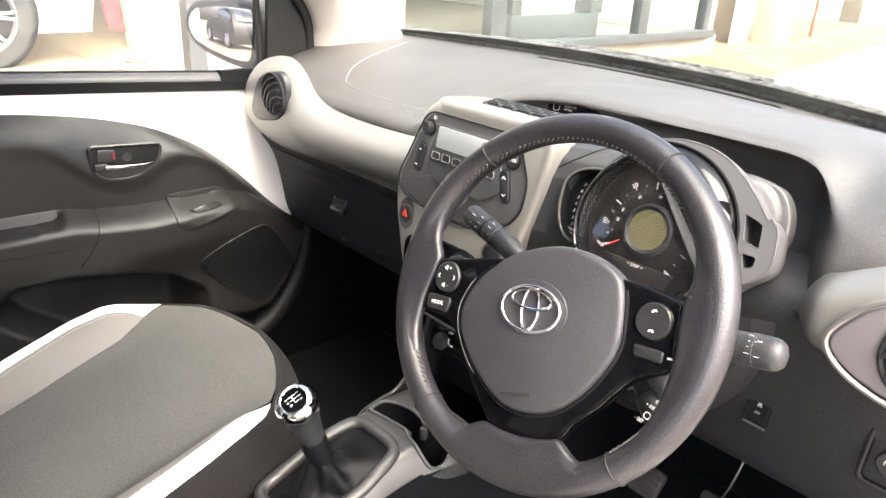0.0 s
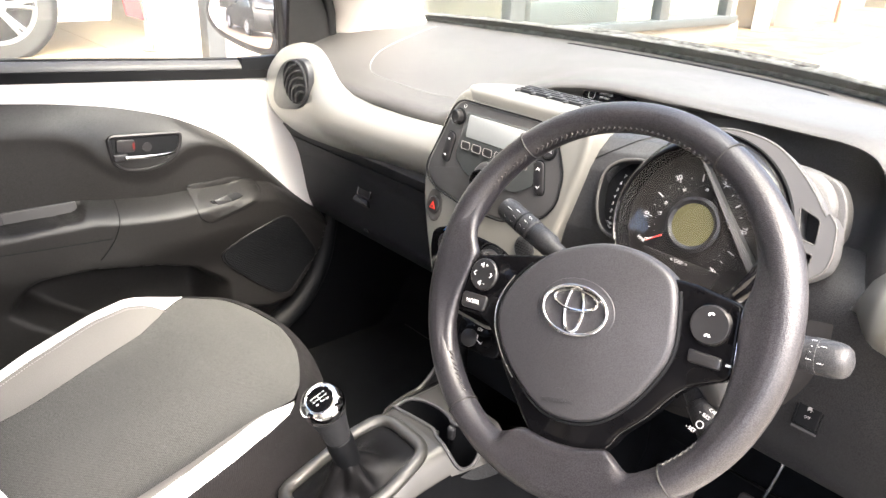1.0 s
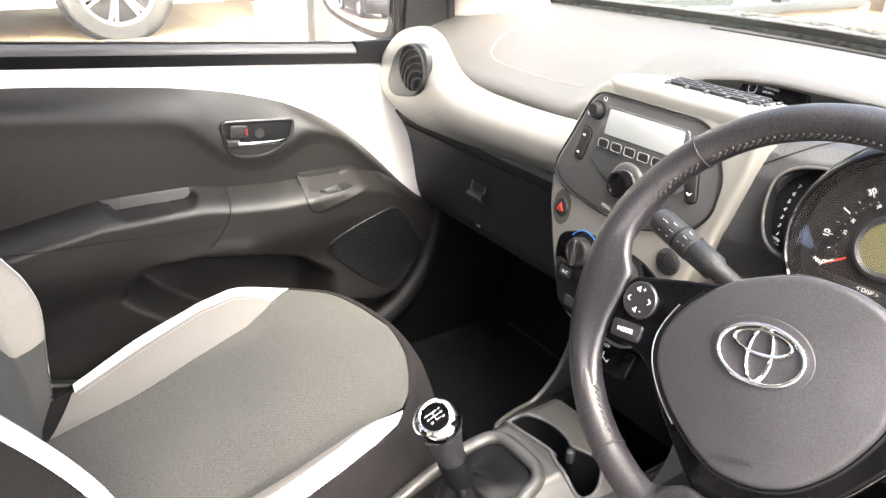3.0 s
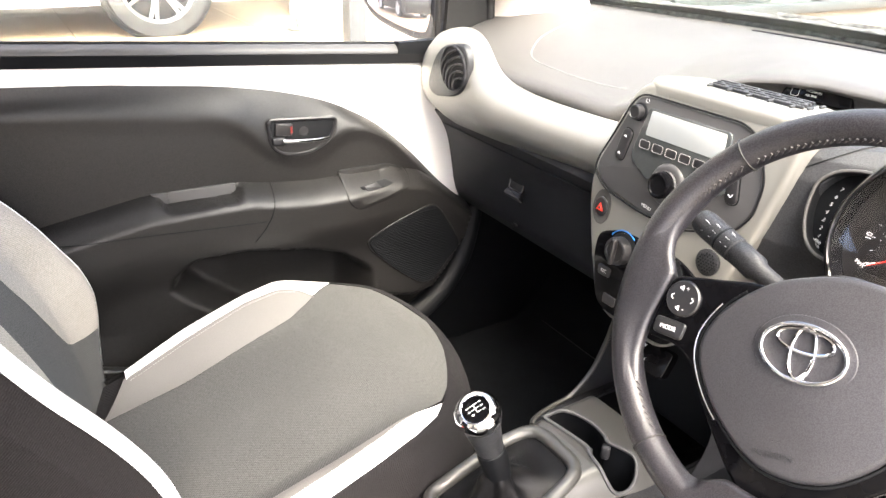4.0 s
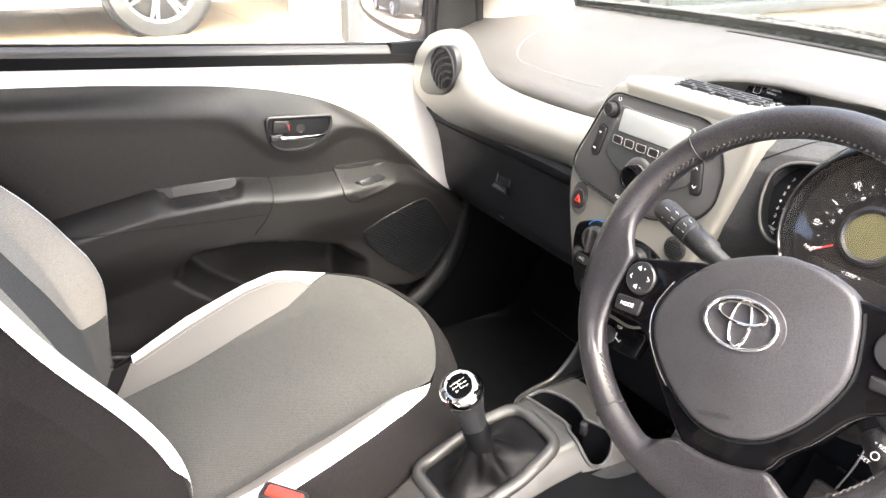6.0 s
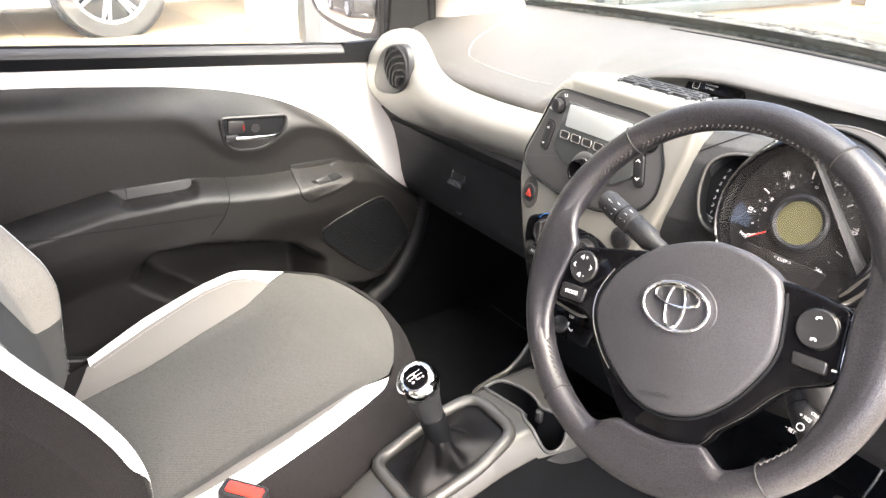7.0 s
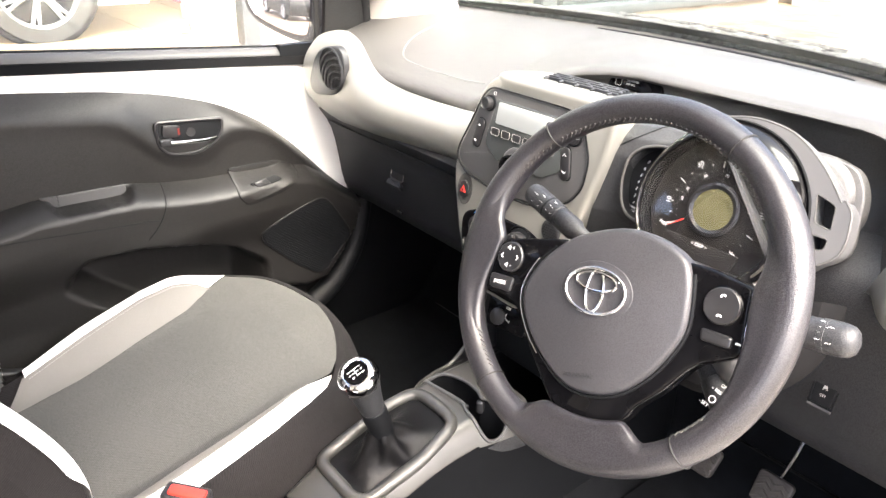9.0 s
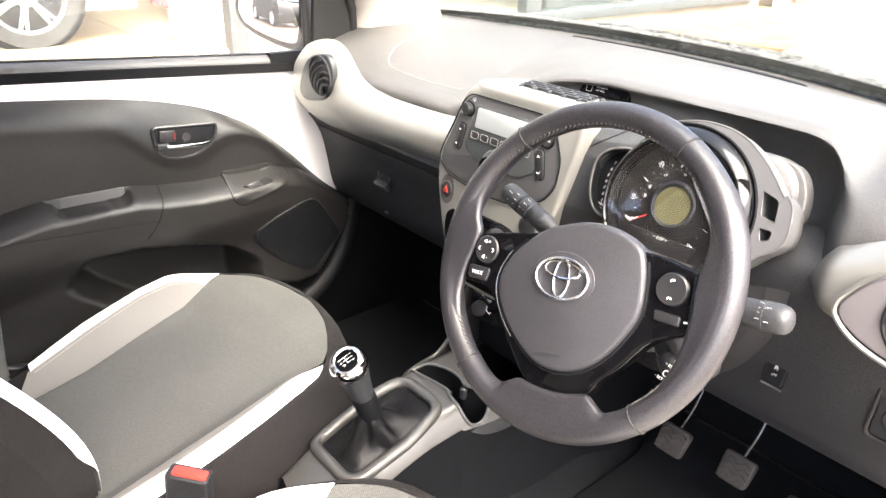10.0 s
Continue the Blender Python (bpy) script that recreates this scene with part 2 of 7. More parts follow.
def rounded(points, r, k=4):
    """A polygon with its corners rounded off; points are 2D, r one radius or one a corner."""
    out = []
    n = len(points)
    for i in range(n):
        p, a, b = Vector(points[i]), Vector(points[i - 1]), Vector(points[(i + 1) % n])
        rr = r[i] if isinstance(r, (list, tuple)) else r
        da, db = (a - p), (b - p)
        ra, rb = min(rr, da.length * 0.49), min(rr, db.length * 0.49)
        s, e = p + da.normalized() * ra, p + db.normalized() * rb
        for j in range(k + 1):
            t = j / k
            out.append((1 - t) ** 2 * s + 2 * t * (1 - t) * p + t * t * e)
    return out


def rows_bm(rows, closed_u=False, closed_v=False, cap=False):
    """Quads over rows of points; closed_u joins each row's ends, closed_v the last row to the first."""
    bm = bmesh.new()
    vs = [[bm.verts.new(p) for p in r] for r in rows]
    nr, nc = len(vs), len(vs[0])
    for i in range(nr if closed_v else nr - 1):
        for j in range(nc if closed_u else nc - 1):
            q = [vs[i][j], vs[i][(j + 1) % nc], vs[(i + 1) % nr][(j + 1) % nc], vs[(i + 1) % nr][j]]
            try:
                bm.faces.new(q)
            except ValueError:
                pass
    if cap:
        bm.faces.new(vs[0])
        bm.faces.new(list(reversed(vs[-1])))
    return bm


def sheet(f, us, vs, thick=0.0):
    """A sheet of points f(u, v), made solid by thick along its normals."""
    if isinstance(thick, Vector):
        # a closed sandwich: the sheet, and its twin pushed along thick
        grid = [[f(u, v) for u in us] for v in vs]
        rim = [grid[0][i] for i in range(len(us))] + [r[-1] for r in grid[1:]] + grid[-1][-2::-1] + [r[0] for r in grid[-2:0:-1]]
        return join(rows_bm(grid), rows_bm([[p + thick for p in r] for r in grid]), rows_bm([rim, [p + thick for p in rim]], closed_u=True))
    bm = rows_bm([[f(u, v) for u in us] for v in vs])
    if thick:
        bmesh.ops.recalc_face_normals(bm, faces=bm.faces)
        bmesh.ops.solidify(bm, geom=bm.faces[:], thickness=thick)
    return bm


def inset2d(pts, d):
    n = len(pts)
    area = sum(pts[i].x * pts[(i + 1) % n].y - pts[(i + 1) % n].x * pts[i].y for i in range(n))
    sgn = 1 if area > 0 else -1
    out = []
    for i in range(n):
        t = (pts[(i + 1) % n] - pts[i - 1])
        if t.length < 1e-9:
            out.append(pts[i].copy())
            continue
        t.normalize()
        out.append(pts[i] + Vector((-t.y, t.x)) * d * sgn)
    return out


def slab(outline, depth, bev=0.002, dome=0.0, steps=3, back=True, rings=0):
    """A plate with the given 2D outline: its back at z = -depth, its rounded front at z = 0, bulging by dome in the middle."""
    pts = [Vector((p[0], p[1])) for p in outline]
    rows = [[Vector((p.x, p.y, -depth)) for p in pts]]
    for i in range(steps + 1):
        a = i / steps * math.pi / 2
        q = inset2d(pts, bev * (1 - math.cos(a))) if i else pts
        rows.append([Vector((p.x, p.y, -bev + bev * math.sin(a))) for p in q])
    c = sum((Vector((p.x, p.y)) for p in q), Vector((0, 0))) / len(q)
    if dome:
        rings = rings or 5
        for i in range(1, rings):
            k = 1 - i / rings
            rows.append([Vector((c.x + (p.x - c.x) * k, c.y + (p.y - c.y) * k, dome * (1 - k * k))) for p in q])
    bm = rows_bm(rows, closed_u=True)
    bm.verts.ensure_lookup_table()
    n = len(pts)
    if back:
        bm.faces.new([bm.verts[i] for i in range(n)])
    last = len(rows) - 1
    if dome:
        tip = bm.verts.new((c.x, c.y, dome))
        bm.verts.ensure_lookup_table()
        for i in range(n):
            bm.faces.new([bm.verts[last * n + i], bm.verts[last * n + (i + 1) % n], tip])
    else:
        bm.faces.new([bm.verts[last * n + i] for i in range(n)])
    return bm


def ring_slab(outer, inner, depth, bev=0.002):
    """A flat frame between two outlines with the same number of points, front at z = 0."""
    o, i = [Vector((p[0], p[1])) for p in outer], [Vector((p[0], p[1])) for p in inner]
    rows = []
    for src, s in ((o, 1), (i, -1)):
        prof = [(0, -depth), (0, -bev), (bev * 0.3, -bev * 0.3), (bev, 0)]
        rr = [[Vector((*p, z)) for p in inset2d(src, d * s)] for d, z in prof]
        rows += rr if s == 1 else list(reversed(rr))
    return rows_bm(rows, closed_u=True, closed_v=True)


def tube(points, r, n=12, closed=False, cap=True, flat=1.0):
    """A round bar along points; r is one radius or one a point."""
    pts = [Vector(p) for p in points]
    k = len(pts)
    rows = []
    ref = None
    for i in range(k):
        if closed:
            t = pts[(i + 1) % k] - pts[i - 1]
        else:
            t = pts[min(i + 1, k - 1)] - pts[max(i - 1, 0)]
        t.normalize()
        if ref is None:
            ref = t.orthogonal().normalized()
        ref = (ref - t * ref.dot(t)).normalized()
        b = t.cross(ref)
        rr = r[i] if isinstance(r, (list, tuple)) else r
        rows.append([pts[i] + (ref * math.cos(a) + b * math.sin(a) * flat) * rr for a in (2 * math.pi * j / n for j in range(n))])
    return rows_bm(rows, closed_u=True, closed_v=closed, cap=cap and not closed)


def revolve(profile, n=32, cap=True):
    """A turned body about z from (radius, height) pairs."""
    rows = [[Vector((r * math.cos(a), r * math.sin(a), z)) for a in (2 * math.pi * j / n for j in range(n))] for r, z in profile]
    return rows_bm(rows, closed_u=True, cap=cap)


def rbox(sx, sy, sz, bev=0.003, seg=3):
    bm = bmesh.new()
    bmesh.ops.create_cube(bm, size=1.0)
    bmesh.ops.scale(bm, vec=(sx, sy, sz), verts=bm.verts)
    if bev:
        bmesh.ops.bevel(bm, geom=bm.edges[:], offset=bev, segments=seg, affect="EDGES", profile=0.5)
    return bm


def join(*bms):
    out = bmesh.new()
    for b in bms:
        me = bpy.data.meshes.new("tmp")
        b.to_mesh(me)
        b.free()
        out.from_mesh(me)
        bpy.data.meshes.remove(me)
    return out


def moved(bm, m):
    bmesh.ops.transform(bm, matrix=m, verts=bm.verts)
    return bm


def frame_at(at, xdir, zdir):
    """A local frame at a place: z along zdir, x as near xdir as may be."""
    z = Vector(zdir).normalized()
    x = Vector(xdir)
    x = (x - z * x.dot(z)).normalized()
    y = z.cross(x)
    m = Matrix((x, y, z)).transposed().to_4x4()
    m.translation = Vector(at)
    return m


def words(name, text, size, m, material, parent, depth=0.0002, spin=0):
    cu = bpy.data.curves.new("tmp", "FONT")
    cu.body, cu.size, cu.align_x, cu.align_y, cu.extrude = text, size, "CENTER", "CENTER", depth
    cu.resolution_u = 3
    ob = bpy.data.objects.new("tmp", cu)
    scene.collection.objects.link(ob)
    bpy.context.view_layer.update()
    me = bpy.data.meshes.new_from_object(ob.evaluated_get(bpy.context.evaluated_depsgraph_get()))
    bpy.data.objects.remove(ob)
    bpy.data.curves.remove(cu)
    bm = bmesh.new()
    bm.from_mesh(me)
    bpy.data.meshes.remove(me)
    return part(name, bm, material, parent, m=m @ pose(0, 0, 0, 0, 0, spin))


def circle2d(r, n=32, cx=0, cy=0, ry=None):
    return [Vector((cx + r * math.cos(2 * math.pi * i / n), cy + (ry or r) * math.sin(2 * math.pi * i / n))) for i in range(n)]


def span(a, b, n):
    return [a + (b - a) * i / (n - 1) for i in range(n)]

# ---- the car's shell: floor, firewall, roof, pillars, glazing ----
car = thing("car_body", (0, 0, 0), "small white hatchback body seen from inside, driver's side open", "car body", kind="structure")


def floor_z(x, y):
    tunnel = 0.13 * (1 - smooth(0.07, 0.14, abs(x - 0.01)))
    toe = 0.45 * smooth(0.52, 0.86, y)
    return 0.235 + max(tunnel * (1 - smooth(0.35, 0.6, y)), toe)


part("floor_carpet", sheet(lambda x, y: Vector((x, y, floor_z(x, y))), span(-0.70, 0.70, 57), span(-1.9, 0.9, 60), 0.02), M_CARPET, car, "worn black carpet")
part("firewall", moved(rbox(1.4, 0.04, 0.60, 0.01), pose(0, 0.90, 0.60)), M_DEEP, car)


def roof(x, y):
    return Vector((x, y, 1.415 - 0.10 * (x / 0.6) ** 2 * 0.5 - 0.05 * smooth(-1.2, -1.9, y) - 0.02 * smooth(-0.3, 0.0, y)))


part("headliner", sheet(roof, span(-0.58, 0.58, 17), span(-1.9, -0.02, 20), 0.03), M_HEADLINER, car, "pale grey roof lining")

# windscreen: base runs in a bow across the car, glass rakes back to the roof
WS_Y = [(-0.70, 0.535), (-0.64, 0.575), (-0.58, 0.612), (-0.50, 0.648), (-0.43, 0.675), (-0.29, 0.706), (-0.15, 0.717), (0.0, 0.712), (0.19, 0.690), (0.30, 0.667), (0.40, 0.638), (0.50, 0.600), (0.62, 0.545), (0.70, 0.505)]


def ws_base(x):
    y = sum(lerp(WS_Y, x + d * 0.03) for d in (-2, -1, 0, 1, 2)) / 5
    return Vector((x, y, 1.018 - 0.006 * smooth(0.1, 0.45, x)))


def ws_point(x, s):
    b = ws_base(x)
    t = Vector((x * 0.93, 0.0 - 0.05 * x * x, 1.395 - 0.05 * (x / 0.55) ** 2))
    return b.lerp(t, s) + Vector((0, 0.02, 0.045)) * math.sin(math.pi * s) * max(0.0, 1 - (x / 0.62) ** 2)


ws = part("windscreen", sheet(ws_point, span(-0.60, 0.62, 25), span(-0.02, 1, 14), 0.004), M_SCREEN, car, "windscreen with dried rain marks")
ws.visible_shadow = False
# frit border, black, along the bottom of the glass
part("windscreen_border", sheet(lambda x, s: ws_point(x, s) + Vector((0, 0.006, 0.004)), span(-0.60, 0.64, 40), span(-0.06, 0.010, 6), Vector((0, 0.002, 0.001))), M_DEEP, car)


def pillar(side):
    # foot broad between side window and windscreen, narrowing as it rises and leans back
    rows = []
    foot = spline([(-0.668, 0.418, 0.945), (-0.662, 0.410, 1.006), (-0.652, 0.400, 1.045), (-0.642, 0.374, 1.085), (-0.628, 0.300, 1.165), (-0.605, 0.03, 1.39)], 16)
    for s in span(0, 1, 16):
        a = foot[round(s * 15)]
        b = ws_point(-0.585, s) + Vector((0.022 - 0.008 * s, -0.012, -0.002))
        if s < 0.05:
            b += Vector((0, 0, -0.05))
        mid = (a + b) / 2 + Vector((0.022, -0.022, 0.0))
        rows.append([a + Vector((-0.02, 0.01, 0)), a, a.lerp(mid, 0.5) + Vector((0.008, -0.01, 0)), mid, b.lerp(mid, 0.5) + Vector((0.008, -0.008, 0)), b, b + Vector((-0.02, 0.03, 0))])
    bm = rows_bm(rows, closed_u=True, cap=True)
    if side > 0:
        bmesh.ops.scale(bm, vec=(-1, 1, 1), verts=bm.verts)
    return bm


part("windscreen_pillar", pillar(-1), M_CREAM, car, "pale cream pillar trim")
part("windscreen_pillar", pillar(1), M_CREAM, car, "pale cream pillar trim")
for sx in (-1, 1):
    part("door_pillar", sheet(lambda u, v: Vector((sx * (0.665 - 0.09 * smooth(0.95, 1.4, v)), u, v)), span(-0.86, -0.72, 4), span(0.28, 1.40, 14), 0.05), M_HEADLINER, car)
    part("rear_side_panel", sheet(lambda u, v: Vector((sx * 0.665, u, v)), span(-1.9, -0.86, 6), span(0.25, 1.08, 6), 0.05), M_DOOR, car)
    part("roof_rail", sheet(lambda u, v: Vector((sx * (0.575 + 0.02 * v), u, 1.40 - 0.05 * v)), span(-1.9, 0.0, 12), span(0, 1, 3), 0.03), M_HEADLINER, car)
# unseen rear of the cabin, closed in to cut light from behind
for sx in (-1, 1):
    part("rear_quarter", sheet(lambda u, v: Vector((sx * (0.655 - 0.06 * v), u, 1.08 + 0.32 * v)), span(-1.9, -1.45, 4), span(0, 1, 4), 0.04), M_HEADLINER, car)
    part("rear_seat_back", moved(rbox(0.60, 0.14, 0.62, 0.05), pose(sx * 0.31, -1.35, 0.72, -18, 0, 0)), M_DARKCLOTH, car)
part("sill_panel", moved(rbox(0.09, 1.3, 0.16, 0.02), pose(0.69, -0.1, 0.30)), M_WHITE, car)
part("tailgate_panel", moved(rbox(1.34, 0.05, 0.80, 0.02), pose(0, -1.9, 0.70)), M_DOOR, car)
for sx in (-1, 1):
    part("tailgate_frame", moved(rbox(0.10, 0.05, 0.32, 0.015), pose(sx * 0.57, -1.89, 1.25)), M_HEADLINER, car)
rw = part("rear_window", moved(rbox(1.06, 0.004, 0.34, 0.0015, 1), pose(0, -1.895, 1.25)), M_GLASS, car, "clear tailgate window")
rw.visible_shadow = False
# near-black of these panels and the firewall holds the footwell's shade
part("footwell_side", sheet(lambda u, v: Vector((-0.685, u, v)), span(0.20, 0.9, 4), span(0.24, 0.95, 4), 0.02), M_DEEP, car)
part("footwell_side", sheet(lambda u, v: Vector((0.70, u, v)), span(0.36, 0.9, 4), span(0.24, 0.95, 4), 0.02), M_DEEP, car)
part("bonnet", sheet(lambda u, v: Vector((u, v, 0.985 - 0.22 * (v - 0.7) - 0.05 * (u / 0.6) ** 2)), span(-0.68, 0.68, 13), span(0.735, 1.35, 10), 0.01), M_WHITE, car)
part("front_wing", sheet(lambda u, v: Vector((-0.76 - 0.02 * v, u, 0.35 + 0.55 * v)), span(0.45, 1.3, 6), span(0, 1, 6), 0.02), M_WHITE, car)

# wipers and cowl grille beyond the glass
cowl = thing("wiper_cowl", (0, 0.72, 0.98), "weathered grey plastic cowl below the windscreen", "cowl")
part("cowl_panel", sheet(lambda u, v: Vector((u, ws_base(u).y + 0.012 + 0.050 * v, ws_base(u).z - 0.010 + (0.020 + 0.0010 * math.sin(61 * u) + 0.0008 * math.sin(137 * u)) * math.sin(v * 3.1))), span(-0.64, 0.66, 160), span(0, 1, 10), Vector((0, 0, -0.006))), M_COWL, cowl)
for x0, x1 in ((-0.26, 0.20),):
    wiper = thing("windscreen_wiper", ws_point(x0, 0.07), "grey weathered wiper arm lying at the foot of the windscreen", "wiper")
    line = [ws_base(x) + Vector((0, 0.040, 0.008)) for x in span(x0, x1, 24)]
    part("wiper_arm", tube([p + Vector((0, 0.006, 0.003)) for p in line], 0.005, 8, flat=0.6), M_COWL, wiper)
    part("wiper_blade", tube([p + Vector((0, -0.006, -0.002)) for p in line], 0.0035, 6), M_COWL, wiper)

# ---- dashboard ----
dash = thing("dashboard", (0, 0.45, 0.60), "dark grey soft dashboard with champagne silver band and round vents", "dashboard")


def driver_side(x):
    return lerp([(-0.17, 0), (-0.12, 0.28), (-0.086, 0.47), (-0.048, 0.70), (-0.013, 0.86), (0.03, 0.95), (0.08, 1.0), (0.30, 1.0), (0.385, 0.985), (0.405, 0.94), (0.422, 0.84), (0.436, 0.66), (0.449, 0.42), (0.461, 0.18), (0.476, 0.0)], x)


def pad_profile(x, k):
    yb = ws_base(x).y + 0.030
    zb = ws_base(x).z - 0.012
    y2 = min(0.54, yb - 0.075)
    pas = [(yb, zb), (yb - 0.055, zb + 0.001), (y2, 1.000), (min(0.46, y2 - 0.05), 0.988), (0.40, 0.972), (0.345, 0.954), (0.310, 0.943), (0.284, 0.934), (0.275, 0.922), (0.282, 0.905), (0.305, 0.885), (0.33, 0.87)]
    drv = [(yb, zb), (yb - 0.055, zb + 0.001), (min(0.56, yb - 0.075), 1.014), (0.48, 1.018), (0.43, 1.019), (0.394, 1.017), (0.379, 1.0125), (0.374, 1.005), (0.386, 0.991), (0.376, 0.945), (0.352, 0.90), (0.32, 0.862)]
    deep = 0.055 * smooth(0.16, 0.26, x)
    drv = drv[:8] + [(y + deep, z) for y, z in drv[8:]]
    far = [(yb, zb), (yb - 0.055, zb + 0.001), (min(0.55, yb - 0.075), 1.011), (0.47, 1.011), (0.42, 1.003), (0.37, 0.988), (0.340, 0.973), (0.318, 0.956), (0.305, 0.937), (0.297, 0.915), (0.296, 0.893), (0.30, 0.87)]
    w = driver_side(x)
    a, b = (pas if x < 0.2 else far)[k], drv[k]
    drop = 0.03 * smooth(0.5, 0.68, x) - 0.013 * smooth(-0.42, -0.64, x) * (1 - smooth(5, 8, k))
    return (a[0] * (1 - w) + b[0] * w, a[1] * (1 - w) + b[1] * w - (drop if k > 1 else drop * 0.5))


def smooth_row(x, keys=12, per=4):
    """The pad's section at x: a smooth curve with a fixed number of points between one key and the next."""
    k = [Vector((x, *pad_profile(x, i))) for i in range(keys)]
    out = []
    for i in range(keys - 1):
        a, b, c, d = k[max(i - 1, 0)], k[i], k[i + 1], k[min(i + 2, keys - 1)]
        for j in range(per):
            t = j / per
            out.append(0.5 * (2 * b + (c - a) * t + (2 * a - 5 * b + 4 * c - d) * t * t + (3 * b - a - 3 * c + d) * t ** 3))
    return out + [k[-1]]


pad_rows = [smooth_row(x) for x in span(-0.675, 0.69, 170)]
pad_bm = rows_bm(pad_rows)
part("top_pad", pad_bm, M_PAD, dash, "dark grey grained soft pad")


def pad_z(x, y):
    """Height of the pad's top at a place."""
    best = None
    pts = smooth_row(x, 8, 8)
    for p, q in zip(pts, pts[1:]):
        if min(p.y, q.y) <= y <= max(p.y, q.y):
            t = (y - p.y) / ((q.y - p.y) or 1)
            return p.z + (q.z - p.z) * t
    return pts[-1].z


def on_pad(x, y, up=0.0):
    return Vector((x, y, pad_z(x, y) + up))


# airbag lid: a fine groove with rounded corners drawn on the pad
line = spline([(-0.526, 0.577), (-0.502, 0.481), (-0.489, 0.405), (-0.466, 0.366), (-0.446, 0.348), (-0.420, 0.335), (-0.381, 0.329), (-0.314, 0.325), (-0.236, 0.325), (-0.192, 0.332)], 70)
part("airbag_seam", tube([on_pad(p.x, p.y, 0.0003) for p in line], 0.0009, 6), M_SEAM, dash)
# faint step where the upper skin of the pad ends
# demister slot along the glass
part("demister_slot", sheet(lambda u, v: on_pad(u, ws_base(u).y - 0.034 - 0.008 * smooth(-0.1, 0.25, u) + (0.007 + 0.010 * smooth(-0.25, 0.1, u)) * (1 - smooth(0.245, 0.262, u)) * v, 0.0012), span(-0.25, 0.262, 50), span(0, 1, 4), Vector((0, 0, -0.004))), M_DEEP, dash, "dark demister slot")

# silver band, swelling into the hood of the side vent
ZT = [(-0.672, 0.880), (-0.660, 0.935), (-0.63, 0.966), (-0.585, 0.984), (-0.53, 0.996), (-0.500, 0.993), (-0.472, 0.980), (-0.452, 0.957), (-0.432, 0.938), (-0.395, 0.924), (-0.336, 0.917), (-0.25, 0.916), (-0.10, 0.921)]
ZB = [(-0.672, 0.862), (-0.655, 0.828), (-0.61, 0.808), (-0.58, 0.803), (-0.42, 0.808), (-0.33, 0.815), (-0.22, 0.822), (-0.10, 0.828)]


def band(zt, zb, xs, y0):
    rows = []
    for x in xs:
        t, b = lerp(zt, x), lerp(zb, x)
        h = t - b
        r = []
        for v in span(0, 1, 17):
            s = 2 * v - 1
            y = y0(x) + 0.034 * abs(s) ** 3 + 0.02 * max(0, -s) ** 2
            r.append(Vector((x, y, b + h * v)))
        r = [r[0] + Vector((0, 0.05, 0.0))] + r + [r[-1] + Vector((0, 0.010, -0.002))]
        rows.append(r)
    return rows_bm(rows)


def soft(table, xs, w=0.02):
    return [(x, sum(lerp(table, x + d * w) for d in (-1, -0.5, 0, 0.5, 1)) / 5) for x in xs]


xs = span(-0.672, -0.09, 70)
part("silver_band", band(soft(ZT, xs, 0.012), soft(ZB, xs, 0.012), xs, lambda x: 0.236 + 0.045 * smooth(-0.62, -0.69, x) - 0.008 * smooth(-0.2, -0.5, x)), M_SILVER, dash, "champagne silver painted band")
ZTR = [(0.462, 0.868), (0.468, 0.895), (0.485, 0.917), (0.51, 0.932), (0.545, 0.951), (0.60, 0.966), (0.66, 0.95), (0.695, 0.9)]
ZBR = [(0.462, 0.862), (0.470, 0.850), (0.482, 0.838), (0.53, 0.822), (0.58, 0.810), (0.66, 0.80), (0.695, 0.82)]
xs = span(0.462, 0.695, 34)
part("silver_band", band(ZTR, ZBR, xs, lambda x: 0.238 + 0.05 * smooth(0.50, 0.455, x)), M_SILVER, dash, "champagne silver painted vent surround")


def side_vent(bezel, cx, cz, r, y, material, label):
    m = pose(0, y, 0, 90, 0, 0)
    b = rounded(bezel, 0.022, 5)
    bz = part("vent_bezel", slab(b, 0.012, 0.003), material, dash, label, m=pose(0, y, 0, 90, 0, 0))
    bowl = pose(cx, y - 0.001, cz, 90, 0, 0)
    part("vent_ring", revolve([(r * 1.03, -0.002), (r * 1.06, 0.003), (r, 0.004), (r * 0.94, 0.001), (r * 0.93, -0.02)], 36, cap=False), M_BLACK, bz, m=bowl)
    part("vent_bowl", revolve([(r * 0.95, 0.0005), (r * 0.95, 0.0008), (0.001, 0.0012)], 36), M_DEEP, bz, m=bowl)
    for i in range(6):
        # curved slats, all bent round one point at the lower inner side
        q, cc = r * (0.55 + 0.31 * i), Vector((r * 0.75, -r * 0.85))
        arc = [Vector((cc.x + q * math.cos(t), cc.y + q * math.sin(t))) for t in span(0.9, 3.9, 60)]
        arc = [(p.x, p.y, 0.003 + 0.004 * (1 - (p.length / r) ** 2)) for p in arc if p.length < r * 0.95]
        if len(arc) > 3:
            part("vent_slat", tube(arc, 0.0026, 6, flat=0.7), M_BLACK, bz, m=bowl)


side_vent([(-0.598, 0.885), (-0.569, 0.944), (-0.538, 0.966), (-0.476, 0.977), (-0.457, 0.952), (-0.468, 0.903), (-0.50, 0.880), (-0.575, 0.866)], -0.5035, 0.930, 0.0385, 0.2235, M_SHROUD, "dark grey vent bezel")
